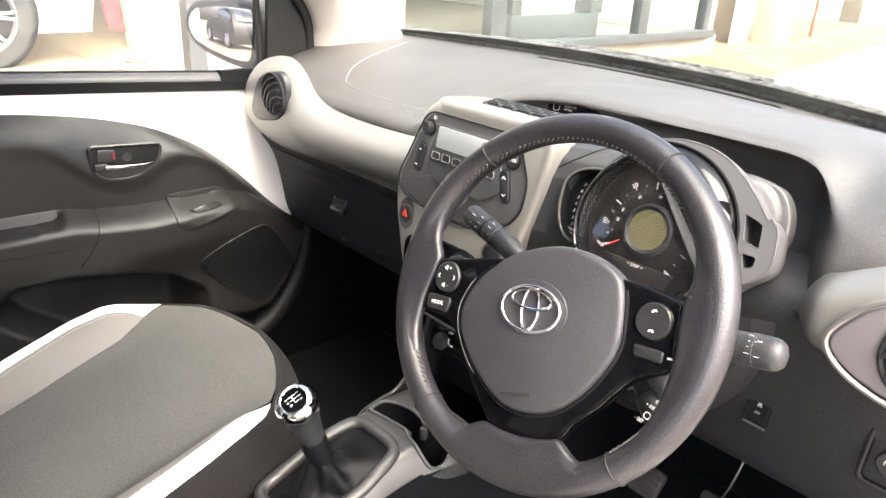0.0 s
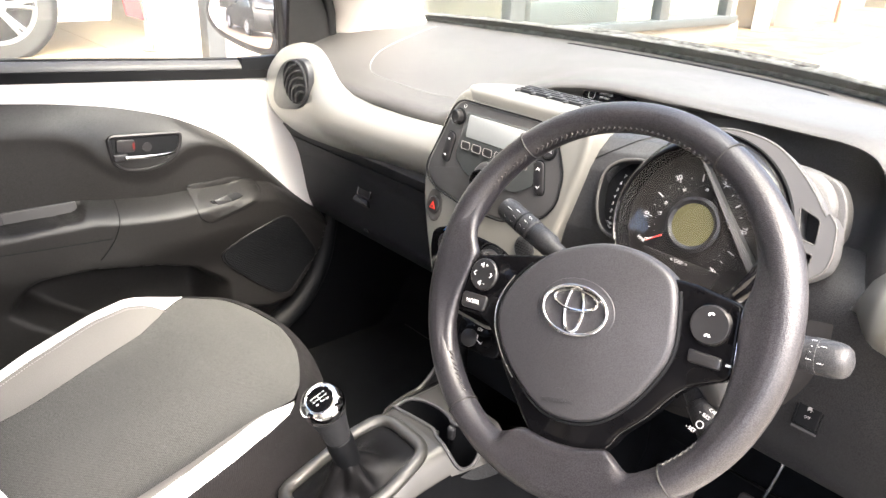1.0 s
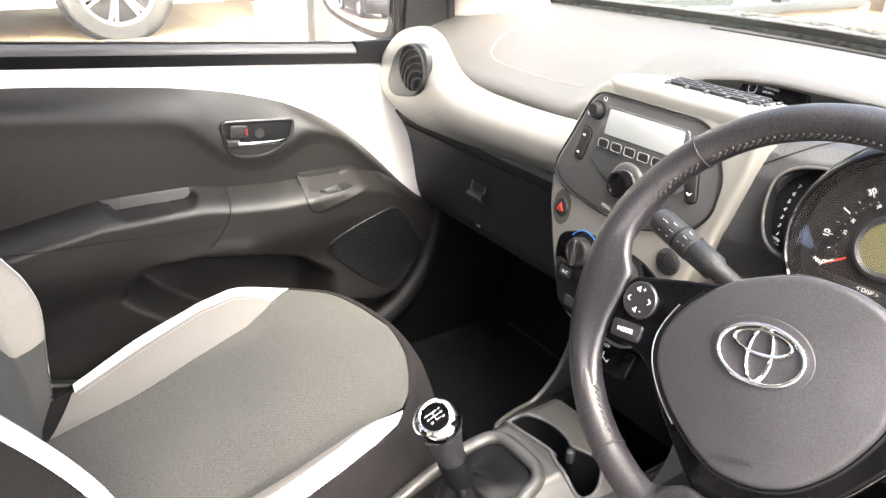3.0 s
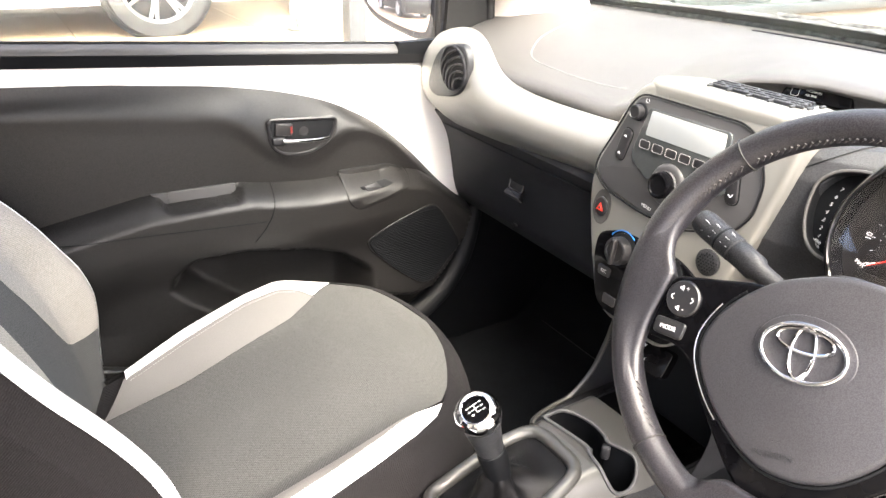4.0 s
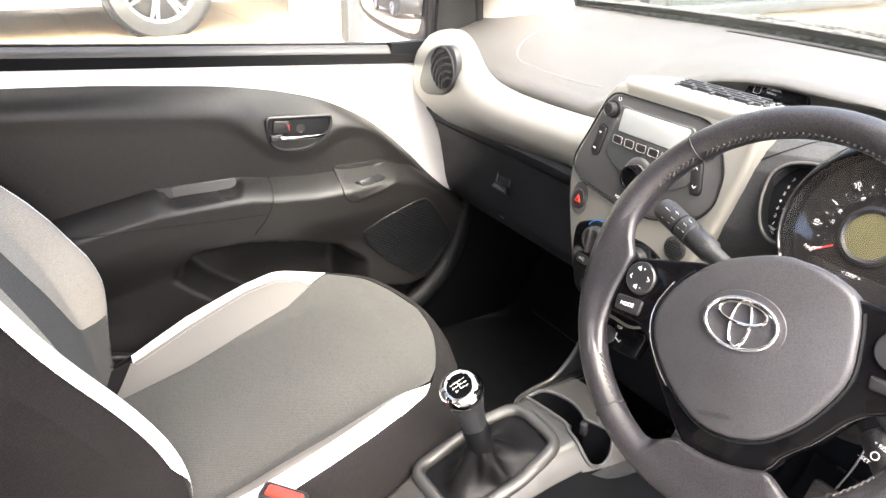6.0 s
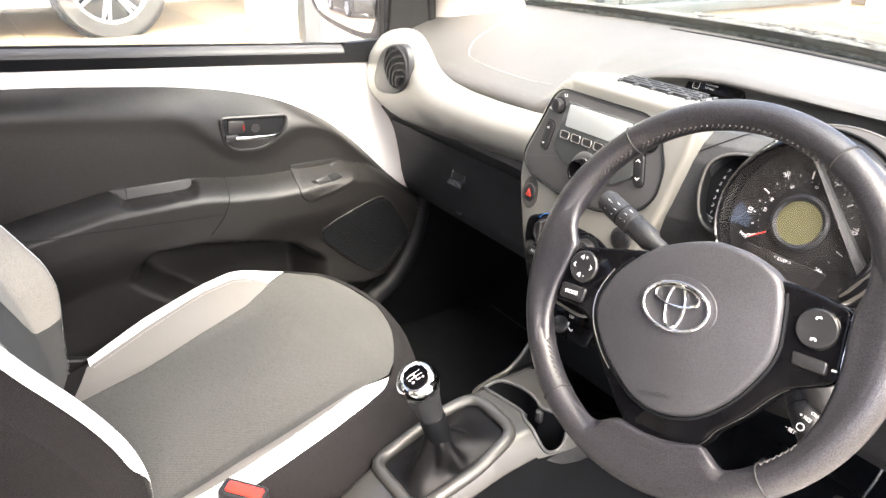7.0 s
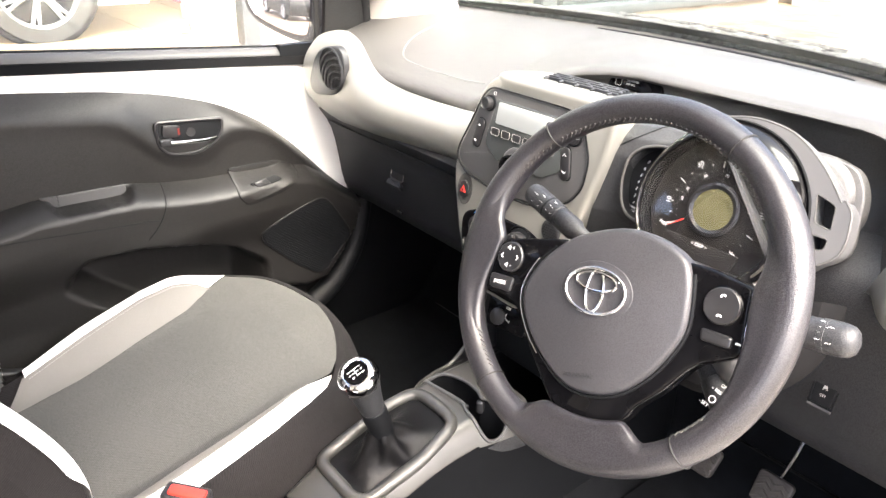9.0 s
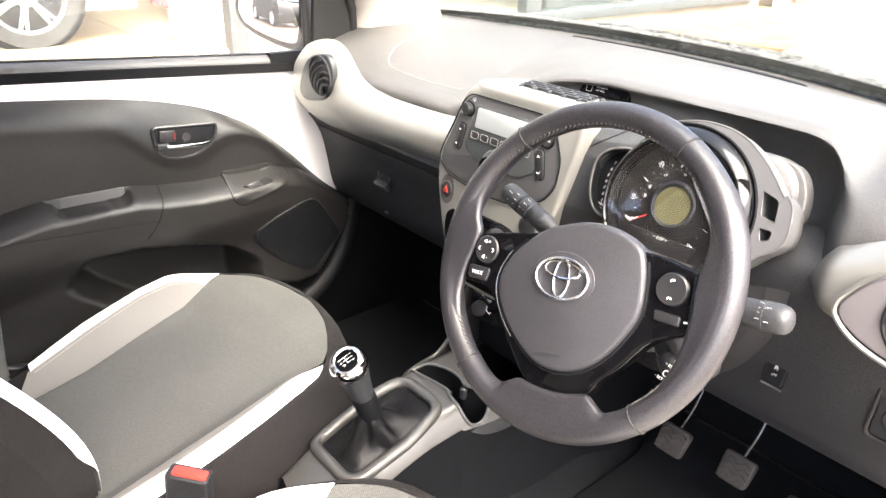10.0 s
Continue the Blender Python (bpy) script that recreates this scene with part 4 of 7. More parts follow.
# leather webs, the rim swelling inward to the spokes; table: inner radius by bearing
def leather_web(name, table, melt=False):
    degs = span(table[0][0], table[-1][0], 56)
    rows = []
    for deg in degs:
        a = radians(deg)
        er, r = Vector((math.cos(a), math.sin(a), 0)), sum(lerp(table, deg + d) for d in (-2, -1.5, -1, -0.5, 0, 0.5, 1, 1.5, 2)) / 9
        top = TUBE * 1.05
        w = smooth(0.0, 0.012, RIM - TUBE - r) if melt and deg < 270 else 1.0
        prof = [(RIM + 0.005, top * 0.93)]
        for k in span(0, 1, 7):
            prof.append((RIM - 0.002 + (r + 0.004 - RIM + 0.002) * k, top + 0.0002 - (top - 0.0098) * smooth(0, 1.05, k)))
        prof += [(r + 0.0012, 0.0078), (r, 0.0045), (r + 0.0012, 0.0005)]
        rows.append([er * q + Vector((0, 0, z * w + (TUBE * 1.05 * math.sqrt(max(0.0, 1 - ((RIM - q) / TUBE) ** 2)) - 0.0006) * (1 - w))) for q, z in prof])
    return part(name, rows_bm(rows), M_LEATHER, wheel, m=RW)


leather_web("lower_spoke", [(238, 0.1500), (247, 0.1485), (250, 0.1440), (253, 0.1360), (256, 0.1285), (259, 0.1268), (292, 0.1275), (295, 0.1285), (297, 0.1400), (298.5, 0.1490), (304, 0.1500)], True)
leather_web("spoke_root", [(148, 0.1495), (158, 0.1465), (165, 0.139), (171, 0.1265), (180, 0.1275), (195, 0.1395), (203, 0.146), (212, 0.1495)])
leather_web("spoke_root", [(-36, 0.1495), (-26, 0.1455), (-16, 0.1400), (0, 0.1335), (8, 0.1345), (15, 0.142), (22, 0.147), (30, 0.1495)])
# gloss black spoke panel
glossy = rounded([(-0.1275, 0.0182), (-0.0595, 0.0287), (0.0718, 0.0304), (0.0874, 0.0293), (0.1275, 0.0195), (0.1298, -0.0368), (0.0974, -0.0510), (0.0866, -0.0609), (0.0694, -0.0847), (0.0481, -0.1062), (0.0440, -0.1160), (0.030, -0.130), (0.0027, -0.136), (-0.0240, -0.134), (-0.0419, -0.1185), (-0.0693, -0.0852), (-0.095, -0.0490), (-0.111, -0.0393), (-0.1404, -0.0385), (-0.1335, 0.0028)], 0.007, 4)
spoke = part("spoke_panel", slab(glossy, 0.02, 0.004), M_GLOSS, wheel, "gloss black spoke panel", m=WM @ pose(0, 0, 0.004))
cover_pts = [(0.009, 0.0495), (0.034, 0.0480), (0.0555, 0.0408), (0.0705, 0.0310), (0.0770, 0.0170), (0.0803, -0.0035), (0.0812, -0.0250), (0.0755, -0.0440), (0.059, -0.072), (0.037, -0.094), (0.016, -0.1040), (-0.0045, -0.107), (-0.022, -0.1045), (-0.0424, -0.0935), (-0.0664, -0.0725), (-0.0819, -0.0505), (-0.0875, -0.0330), (-0.0850, -0.0155), (-0.0715, 0.008), (-0.0445, 0.032), (-0.0165, 0.0440)]
cov = [Vector((p.x, p.y)) for p in spline([(a, b, 0) for a, b in cover_pts], 72, closed=True)]
part("cover_gap", tube([Vector((*p, 0.0045)) for p in inset2d(cov, -0.0016) if p.y < 0.024], 0.0016, 6), M_DEEP, wheel, m=WM)
cover = part("airbag_cover", slab(cov, 0.017, 0.006, dome=0.0075, steps=5, rings=7), M_COVER, wheel, "dark grey grained airbag cover", m=WM @ pose(0, 0, 0.0100))
part("cover_trim", tube([Vector((*p, 0.0045)) for p in inset2d(cov, -0.0045)if p.x < 0.0 and -0.09 < p.y < 0.010], 0.0009, 6), M_SATIN, spoke, m=WM)
# badge: a plain chrome oval in a shallow dish
BM_ = WM @ pose(-0.004, -0.012, 0.0172)
part("badge_dish", slab(circle2d(0.037, 40, ry=0.0275), 0.002, 0.001), M_COVER, cover, m=BM_ @ pose(0, 0, -0.0006))
part("badge", tube([(0.0305 * math.cos(a), 0.0208 * math.sin(a), 0.0014) for a in span(0, 2 * math.pi, 49)[:-1]], 0.0017, 10, closed=True), M_CHROME, cover, "plain chrome oval badge", m=BM_)
part("badge_oval", tube([(0.0205 * math.cos(a), 0.0085 + 0.0085 * math.sin(a), 0.0013) for a in span(0, 2 * math.pi, 41)[:-1]], 0.0014, 8, closed=True), M_CHROME, cover, m=BM_)
part("badge_oval", tube([(0.0085 * math.cos(a), 0.0195 * math.sin(a), 0.0011) for a in span(0, 2 * math.pi, 41)[:-1]], 0.0014, 8, closed=True), M_CHROME, cover, m=BM_)
words("cover_print", "SRS AIRBAG", 0.0060, WM @ pose(-0.0065, -0.0915, 0.0126, 7, 0, 12), M_SHROUD, cover)
part("print_bar", slab([(-0.004, -0.0004), (0.004, -0.0004), (0.004, 0.0004), (-0.004, 0.0004)], 0.0004, 0.0001, steps=1), M_COVER, cover, m=WM @ pose(-0.005, -0.0805, 0.0140, 6, 0, 12))
# button pads
for s in (-1, 1):
    pm = WM @ pose(0.1058 if s > 0 else -0.1130, 0.0005, 0.0045) @ Matrix.Scale(0.84, 4)
    pad = part("button_pad", revolve([(0.0185, 0), (0.0185, 0.0022), (0.0172, 0.0036), (0.014, 0.0034), (0.0005, 0.0026)], 36), M_BUTTON, wheel, "round satin black button pad", m=pm)
    part("pad_rim", revolve([(0.0192, -0.001), (0.0198, 0.0008), (0.0190, 0.0014), (0.0186, 0.0004)], 36, cap=False), M_GLOSS, pad, m=pm)
    if s < 0:
        for x, y, r in ((-0.011, 0, 90), (0.011, 0, -90)):
            part("arrow_print", tube([(-0.0026, -0.001, 0), (0, 0.0016, 0), (0.0026, -0.001, 0)], 0.0005, 5), M_INK, pad, m=pm @ pose(x, y, 0.0042, 0, 0, r))
        for y, sign in ((0.0105, "+"), (-0.0105, "-")):
            part("volume_print", slab([(-0.004, -0.0012), (-0.0025, -0.0012), (0, -0.003), (0, 0.003), (-0.0025, 0.0012), (-0.004, 0.0012)], 0.0004, 0.0001), M_INK, pad, m=pm @ pose(-0.001, y, 0.0042))
            words("volume_sign", sign, 0.007, pm @ pose(0.0035, y, 0.0040), M_INK, pad)
    else:
        for y, k in ((0.010, 1), (-0.010, -1)):
            part("phone_print", slab(rounded([(-0.0045, -0.0022), (-0.002, -0.0022), (-0.0015, 0.0), (0.0015, 0.0), (0.002, -0.0022), (0.0045, -0.0022), (0.0045, 0.001), (0.002, 0.0024), (-0.002, 0.0024), (-0.0045, 0.001)], 0.0008, 2), 0.0004, 0.0001), M_INK, pad, m=pm @ pose(0, y, 0.0042, 0, 0, 20 if k > 0 else 0) @ Matrix.Scale(0.6, 4))
bm_ = WM @ pose(-0.1185, -0.0260, 0.0045)
mb = part("mode_button", slab(rounded([(-0.015, -0.008), (0.013, -0.009), (0.015, 0.006), (-0.015, 0.007)], 0.004), 0.003, 0.0018, dome=0.0006), M_BUTTON, wheel, m=bm_ @ pose(0, 0, 0.002))
words("mode_print", "MODE", 0.0053, bm_ @ pose(-0.0005, -0.001, 0.0030), M_INK, mb)
cb = part("call_button", slab(rounded([(-0.013, -0.0045), (0.013, -0.006), (0.013, 0.004), (-0.014, 0.006)], 0.003), 0.003, 0.0018, dome=0.0006), M_BUTTON, wheel, m=WM @ pose(0.1065, -0.0265, 0.0062))
part("phone_print", slab(rounded([(-0.004, -0.001), (0.004, -0.001), (0.003, 0.002), (-0.003, 0.002)], 0.001), 0.0004, 0.0001), M_FIGURE, wheel, m=WM @ pose(0.1245, -0.027, 0.0046) @ Matrix.Scale(0.6, 4))
# satin line added for the glint along the panel's right edge
part("spoke_edge_glint", tube([(0.1268, 0.016, 0.0043), (0.1285, -0.034, 0.0043)], 0.0005, 6), M_SATIN, spoke, m=WM)
# hub behind
part("hub_back", revolve([(0.050, -0.06), (0.052, -0.03), (0.050, -0.012), (0.04, -0.010)], 32), M_BLACK, wheel, m=WM)

# ---- column with its stalks ----
column = thing("steering_column", (0.335, 0.17, 0.82), "black steering column shroud with three control stalks", "steering column")
colm = WM @ pose(0, 0, 0, 0, 0, -9.5)
cpts = rounded([(-0.062, 0.045), (0.062, 0.045), (0.075, 0.0), (0.062, -0.062), (-0.062, -0.062), (-0.075, 0.0)], 0.03, 5)
part("shroud", slab(cpts, 0.20, 0.012), M_BLACK, column, m=colm @ pose(0, -0.012, -0.055))


def stalk(a, b, r0, r1, parent, name, label):
    a, b = Vector(a), Vector(b)
    L = (b - a).length
    prof = [(r0 * 0.7, 0), (r0 * 0.75, L * 0.30), (r0, L * 0.34), (r0, L * 0.55), (r0 * 0.93, L * 0.56), (r0 * 0.93, L * 0.565), (r1, L * 0.575), (r1, L * 0.93), (r1 * 0.86, L * 0.985), (r1 * 0.5, L), (0.0005, L)]
    st = part(name, revolve(prof, 24), M_BLACK, parent, label, m=frame_at(a, (0, -1, 0.3), b - a))
    return st, frame_at(a, (0, -0.75, 0.65), b - a), L


st, sm, L = stalk((0.262, 0.095, 0.886), (0.148, 0.104, 0.917), 0.0125, 0.0132, column, "lamp_stalk", "black lamp stalk with white symbols")


def icon(kind, k):
    """A printed symbol of fine lines about the origin, k its half size."""
    ringed = lambda r, n=14, x=0, y=0: [(x + r * math.cos(2 * math.pi * i / n), y + r * math.sin(2 * math.pi * i / n)) for i in range(n + 1)]
    arc_d = [(0.0, -0.55)] + [(0.55 * math.cos(a), 0.55 * math.sin(a)) for a in span(-1.5, 1.5, 8)] + [(0.0, 0.55), (0.0, -0.55)]
    lines = {
        "sun": [ringed(0.38)] + [[(0.58 * math.cos(a), 0.58 * math.sin(a)), (0.95 * math.cos(a), 0.95 * math.sin(a))] for a in (math.pi * i / 4 for i in range(8))],
        "lamp": [arc_d] + [[(-0.2, y), (-0.85, y)] for y in (-0.45, 0.0, 0.45)],
        "fog": [arc_d] + [[(-0.2, y), (-0.5, y + 0.15), (-0.85, y)] for y in (-0.45, 0.0, 0.45)] + [[(-0.5, -0.8), (-0.5, 0.8)]],
        "side": [ringed(0.25, 10, -0.4), ringed(0.25, 10, 0.4), [(-0.1, 0.5), (0.1, 0.5)], [(-0.1, -0.5), (0.1, -0.5)]],
        "pane": [[(-0.8, -0.5), (0.8, -0.5), (0.6, 0.5), (-0.6, 0.5), (-0.8, -0.5)], [(-0.3, -0.5), (0.4, 0.2)]],
        "dot": [ringed(0.4, 10)],
        "bar": [[(-0.6, 0), (0.6, 0)]],
    }[kind]
    return join(*[tube([(x * k, y * k, 0) for x, y in ln], 0.00022, 4) for ln in lines])


def stalk_icons(st, sm, r, L, marks):
    for kind, k, ang, z in marks:
        part("stalk_icon", icon(kind, k), M_FIGURE, st, m=sm @ pose(0, 0, 0, 0, 0, ang) @ pose(r, 0, L * z, 0, 90, 90))


stalk_icons(st, sm, 0.0133, L, [("sun", 0.0036, 6, 0.86), ("lamp", 0.0034, 22, 0.77), ("side", 0.0032, -8, 0.76), ("bar", 0.0018, -38, 0.86), ("dot", 0.0020, -36, 0.77), ("fog", 0.0034, 8, 0.63), ("fog", 0.0034, 36, 0.63), ("bar", 0.0018, -22, 0.66), ("dot", 0.0020, -20, 0.60)])
part("stalk_ring", revolve([(0.0134, L * 0.70), (0.0136, L * 0.71), (0.0134, L * 0.72)], 24, cap=False), M_DEEP, st, m=sm)
st, sm, L = stalk((0.40, 0.11, 0.874), (0.517, 0.112, 0.899), 0.0125, 0.0145, column, "wiper_stalk", "black wiper stalk with worn grey tip")
part("stalk_tip", revolve([(0.0140, L * 0.79), (0.0151, L * 0.795), (0.0151, L * 0.90), (0.0147, L * 0.95), (0.0135, L * 0.99), (0.0108, L * 1.02), (0.0060, L * 1.037), (0.0005, L * 1.042)], 28, cap=False), M_SHROUD, st, m=sm)
part("stalk_ring", revolve([(0.0151, L * 0.8385), (0.01525, L * 0.84), (0.0151, L * 0.8415)], 24, cap=False), M_SEAM, st, m=sm)
stalk_icons(st, sm, 0.0153, L, [("pane", 0.0027, 36, 0.885), ("pane", 0.0026, -14, 0.885), ("bar", 0.0012, -12, 0.855), ("pane", 0.0024, 30, 0.81), ("bar", 0.0014, 8, 0.81), ("dot", 0.0015, -10, 0.81), ("pane", 0.0024, -32, 0.81)])
st, sm, L = stalk((0.400, 0.078, 0.862), (0.461, 0.047, 0.818), 0.0125, 0.0140, column, "cruise_stalk", "black cruise control stalk with white lettering")
cm = frame_at((0.4500, 0.0385, 0.8335), (0.8, -0.25, -0.2), (0.0, -0.85, 0.5))
words("stalk_print", "+ RES", 0.0043, cm @ pose(-0.004, 0.006, 0.004), M_INK, st, spin=14)
words("stalk_print", "- SET", 0.0043, cm @ pose(-0.004, -0.010, 0.003), M_INK, st, spin=14)
words("stalk_print", "CANCEL", 0.0036, cm @ pose(0.002, 0.014, 0.003), M_INK, st, spin=14)
part("stalk_icon", ring_slab(circle2d(0.0034, 14), circle2d(0.0026, 14), 0.0003, 0.0001), M_INK, st, m=cm @ pose(-0.001, -0.002, 0.004))
IG = frame_at((0.427, 0.146, 0.789), (1, 0, 0), (0.42, -0.86, 0.28))
part("ignition_ring", revolve([(0.020, -0.03), (0.021, 0.0), (0.019, 0.004), (0.0155, 0.005), (0.0150, 0.002)], 28, cap=False), M_BLACK, column, "black ring round the ignition lock", m=IG)
lock = part("ignition_lock", revolve([(0.0150, 0.0), (0.0148, 0.0045), (0.0130, 0.0055), (0.0085, 0.0045), (0.0005, 0.0035)], 28), M_SATIN, column, "bright metal ignition lock", m=IG)
part("key_slot", moved(rbox(0.0022, 0.009, 0.002, 0.0005, 1), pose(0, 0, 0.0045)), M_DEEP, lock, m=IG)

part("stalk_base", tube([(0.405, 0.088, 0.868), (0.430, 0.075, 0.862), (0.452, 0.066, 0.852), (0.464, 0.062, 0.842)], [0.016, 0.019, 0.018, 0.010], 16), M_RADIO, column, "smooth dark grey stalk boot")
# flared collar where the column leaves the dash
part("column_collar", rows_bm([[Vector((r * math.cos(a), r * math.sin(a), z)) for r, z in ((0.07, 0.02), (0.092, 0.012), (0.101, -0.004), (0.103, -0.03))] for a in span(radians(-95), radians(16), 28)]), M_MATT, column, "black collar round the column", m=frame_at((0.357, 0.19, 0.852), (1, 0, 0), (0.05, -0.90, 0.42)) @ Matrix.Diagonal((1.11, 1.13, 1, 1)))

# ---- instrument pod on the column ----
pod = thing("instrument_cluster", (0.305, 0.26, 0.83), "round black speedometer pod with grey hood and side tachometer", "instrument cluster")
PN = Vector((0.03, -0.93, 0.36)).normalized()
PC = Vector((0.303, 0.232, 0.917))
PM = frame_at(PC, (1, 0, 0), PN)
R = 0.101


def drawn_in(bm):
    """Pulls the outer wall of the pod in on the tachometer's side."""
    for v in bm.verts:
        r = math.hypot(v.co.x, v.co.y)
        if r > 0.0835:
            f = smooth(-0.35, -0.95, v.co.x / r)
            k = (0.0835 + (r - 0.0835) * (1 - 0.40 * f)) / r
            v.co.x, v.co.y = v.co.x * k, v.co.y * k
    return bm


part("pod_shell", drawn_in(revolve([(R * 0.80, -0.11), (R * 0.97, -0.07), (R * 0.97, -0.02), (R * 0.92, 0.004)], 56, cap=False)), M_BLACK, pod, "dark grey pod shell", m=PM)
part("pod_back", revolve([(R * 0.81, -0.11), (0.001, -0.112)], 40), M_DEEP, pod, m=PM)
part("gloss_ring", drawn_in(revolve([(R * 1.0, -0.030), (R * 1.0, -0.006), (R * 0.975, 0.001), (R * 0.93, 0.0075), (R * 0.885, 0.0115), (R * 0.855, 0.0125), (R * 0.835, 0.011), (R * 0.825, -0.022)], 72, cap=False)), M_RING, pod, "gloss black ring", m=PM)
dial = part("dial_face", revolve([(R * 0.83, -0.020), (R * 0.52, -0.018), (R * 0.32, -0.014), (0.001, -0.014)], 56), M_DIAL, pod, "black speedometer face with white figures", m=PM)
LM = PM @ pose(-0.003, 0.0, -0.0135)
part("lcd_rim", revolve([(0.0312, 0), (0.0312, 0.002), (0.0275, 0.0035), (0.0238, 0.0015)], 44, cap=False), M_BUTTON, dial, m=LM)
part("lcd", revolve([(0.0242, 0.0010), (0.001, 0.0012)], 40), M_LCDAMBER, dial, "olive round display, switched off", m=LM)


def mph(v):
    return radians(215 - 2.9 * v)


for v in range(0, 115, 5):
    a = mph(v)
    major = v % 10 == 0
    r0, r1 = (0.0485, 0.0565) if v % 20 == 0 else ((0.0505, 0.0545) if major else (0.0505, 0.0530))
    part("dial_tick", tube([(r0 * math.cos(a), r0 * math.sin(a), 0), (r1 * math.cos(a), r1 * math.sin(a), 0)], 0.0007 if v % 20 == 0 else 0.0004, 4), M_FIGURE, dial, m=LM @ pose(0, 0, -0.0005))
for v in (0, 10, 30, 50, 70, 90, 110):
    a = mph(v)
    words("dial_figure", str(v), 0.0080, LM @ pose(0.0560 * math.cos(a), 0.0560 * math.sin(a), 0.001), M_FIGURE, dial, spin=math.degrees(a) - 90)
for v in (20, 30, 50, 70, 90, 110):
    a = mph(v / 1.609)
    words("inner_figure", str(v), 0.0044, LM @ pose(0.0405 * math.cos(a), 0.0405 * math.sin(a), 0.001), M_FIGURE, dial, spin=math.degrees(a) - 90)
for v in range(0, 170, 5):
    a = mph(v / 1.609)
    part("inner_tick", slab(circle2d(0.00038, 6, 0.0450 * math.cos(a), 0.0450 * math.sin(a)), 0.0003, 0.0001, steps=1), M_FIGURE, dial, m=LM)
a = radians(217)
part("dial_needle", tube([(0.036 * math.cos(a), 0.036 * math.sin(a), 0.003), (0.056 * math.cos(a), 0.056 * math.sin(a), 0.003)], [0.0010, 0.0005], 6), M_REDINK, dial, "red needle", m=LM)
words("mph_print", "MPH", 0.0050, LM @ pose(-0.052, -0.034, 0.001), M_FIGURE, dial, spin=-20)
lower_lbl = part("telltale_strip", slab(rounded([(-0.045, -0.010), (0.04, -0.010), (0.046, 0.012), (-0.05, 0.012)], 0.004), 0.002, 0.0006), M_DIAL, dial, m=PM @ pose(0.0, -0.052, -0.012))
words("dial_print", "< DISP >", 0.0056, PM @ pose(-0.002, -0.0435, -0.0112), M_FIGURE, dial)
cg = part("cover_glass", revolve([(R * 0.835, 0.0085), (R * 0.80, 0.0092), (R * 0.65, 0.0107), (R * 0.4, 0.0123), (0.001, 0.0130)], 64), M_COVERGLASS, pod, "clear domed dial cover", m=PM)
cg.visible_shadow = False
# grey shell round the upper right of the ring, drawn out into a wing with two real openings


def pierced(outer, holes, depth):
    """A plate with openings right through it, front at z = 0."""
    bm = bmesh.new()
    edges = []
    for loop in (outer, *holes):
        vs = [bm.verts.new((q[0], q[1], 0)) for q in loop]
        edges += [bm.edges.new((vs[i - 1], vs[i])) for i in range(len(vs))]
    bmesh.ops.triangle_fill(bm, use_beauty=True, use_dissolve=False, edges=edges)
    walls = [rows_bm([[Vector((q[0], q[1], 0)) for q in loop], [Vector((q[0], q[1], -depth)) for q in loop]], closed_u=True) for loop in (outer, *holes)]
    return join(bm, *walls)


arc = [(0.1025 * math.cos(radians(d)), 0.1025 * math.sin(radians(d))) for d in span(-27, 112, 46)]
edge_ = [Vector((q.x, q.y)) for q in spline([(-0.041, 0.0965, 0), (-0.020, 0.1035, 0), (0.012, 0.1085, 0), (0.050, 0.1035, 0), (0.082, 0.0865, 0), (0.106, 0.0665, 0)], 30)]
edge_ += rounded([(0.1240, 0.0535), (0.1355, 0.0420), (0.1412, 0.0150), (0.1400, -0.0010), (0.1310, -0.0125), (0.1200, -0.0210), (0.1080, -0.0360), (0.0990, -0.0470)], 0.005, 3)
hole1 = rounded([(0.0970, 0.0515), (0.1195, 0.0445), (0.1240, 0.0190), (0.1060, 0.0215)], 0.004, 4)
hole2 = rounded([(0.1085, 0.0105), (0.1250, 0.0105), (0.1250, -0.0010), (0.1150, -0.0055)], 0.0035, 4)
HW = PM @ pose(0, 0, -0.004)
hd = part("hood", pierced(arc + edge_[::-1], (hole1, hole2), 0.030), M_HOOD, pod, "satin grey hood with an open wing", m=HW)
part("hood_edge", tube([Vector((q.x, q.y, -0.0012)) for q in edge_], 0.0016, 8), M_PAD, hd, m=HW)
part("hood_joint", tube([Vector((x, y, 0.0)) for x, y in arc], 0.0016, 6), M_DEEP, pod, m=HW)
for hole in (hole1, hole2):
    part("opening_rim", tube([Vector((*q, -0.0008)) for q in hole], 0.0011, 8, closed=True), M_PAD, hd, m=HW)
    part("opening_back", slab(inset2d([Vector(q) for q in hole], -0.003), 0.002, 0.0004), M_SHROUD, hd, m=HW @ pose(0, 0, -0.026))
# skirt that closes the shell behind its edge, and the rounded housing beyond it
part("hood_skirt", rows_bm([[HW @ Vector((q.x * k, q.y * k, z)) for q in edge_] for k, z in ((1.0, -0.001), (0.995, -0.030), (0.93, -0.075))]), M_PAD, pod, "dull grey back of the hood")
HB = frame_at((0.372, 0.300, 0.950), (1, 0.05, 0), (0.10, -0.95, 0.30))
part("rear_housing", slab([Vector((q.x, q.y)) for q in spline([(-0.060, 0.020, 0), (-0.030, 0.036, 0), (0.004, 0.040, 0), (0.030, 0.032, 0), (0.046, 0.012, 0), (0.048, -0.010, 0), (0.036, -0.032, 0), (0.0, -0.040, 0), (-0.045, -0.030, 0)], 48, closed=True)], 0.05, 0.016, dome=0.010, steps=5), M_PAD, pod, "rounded dark grey housing", m=HB)
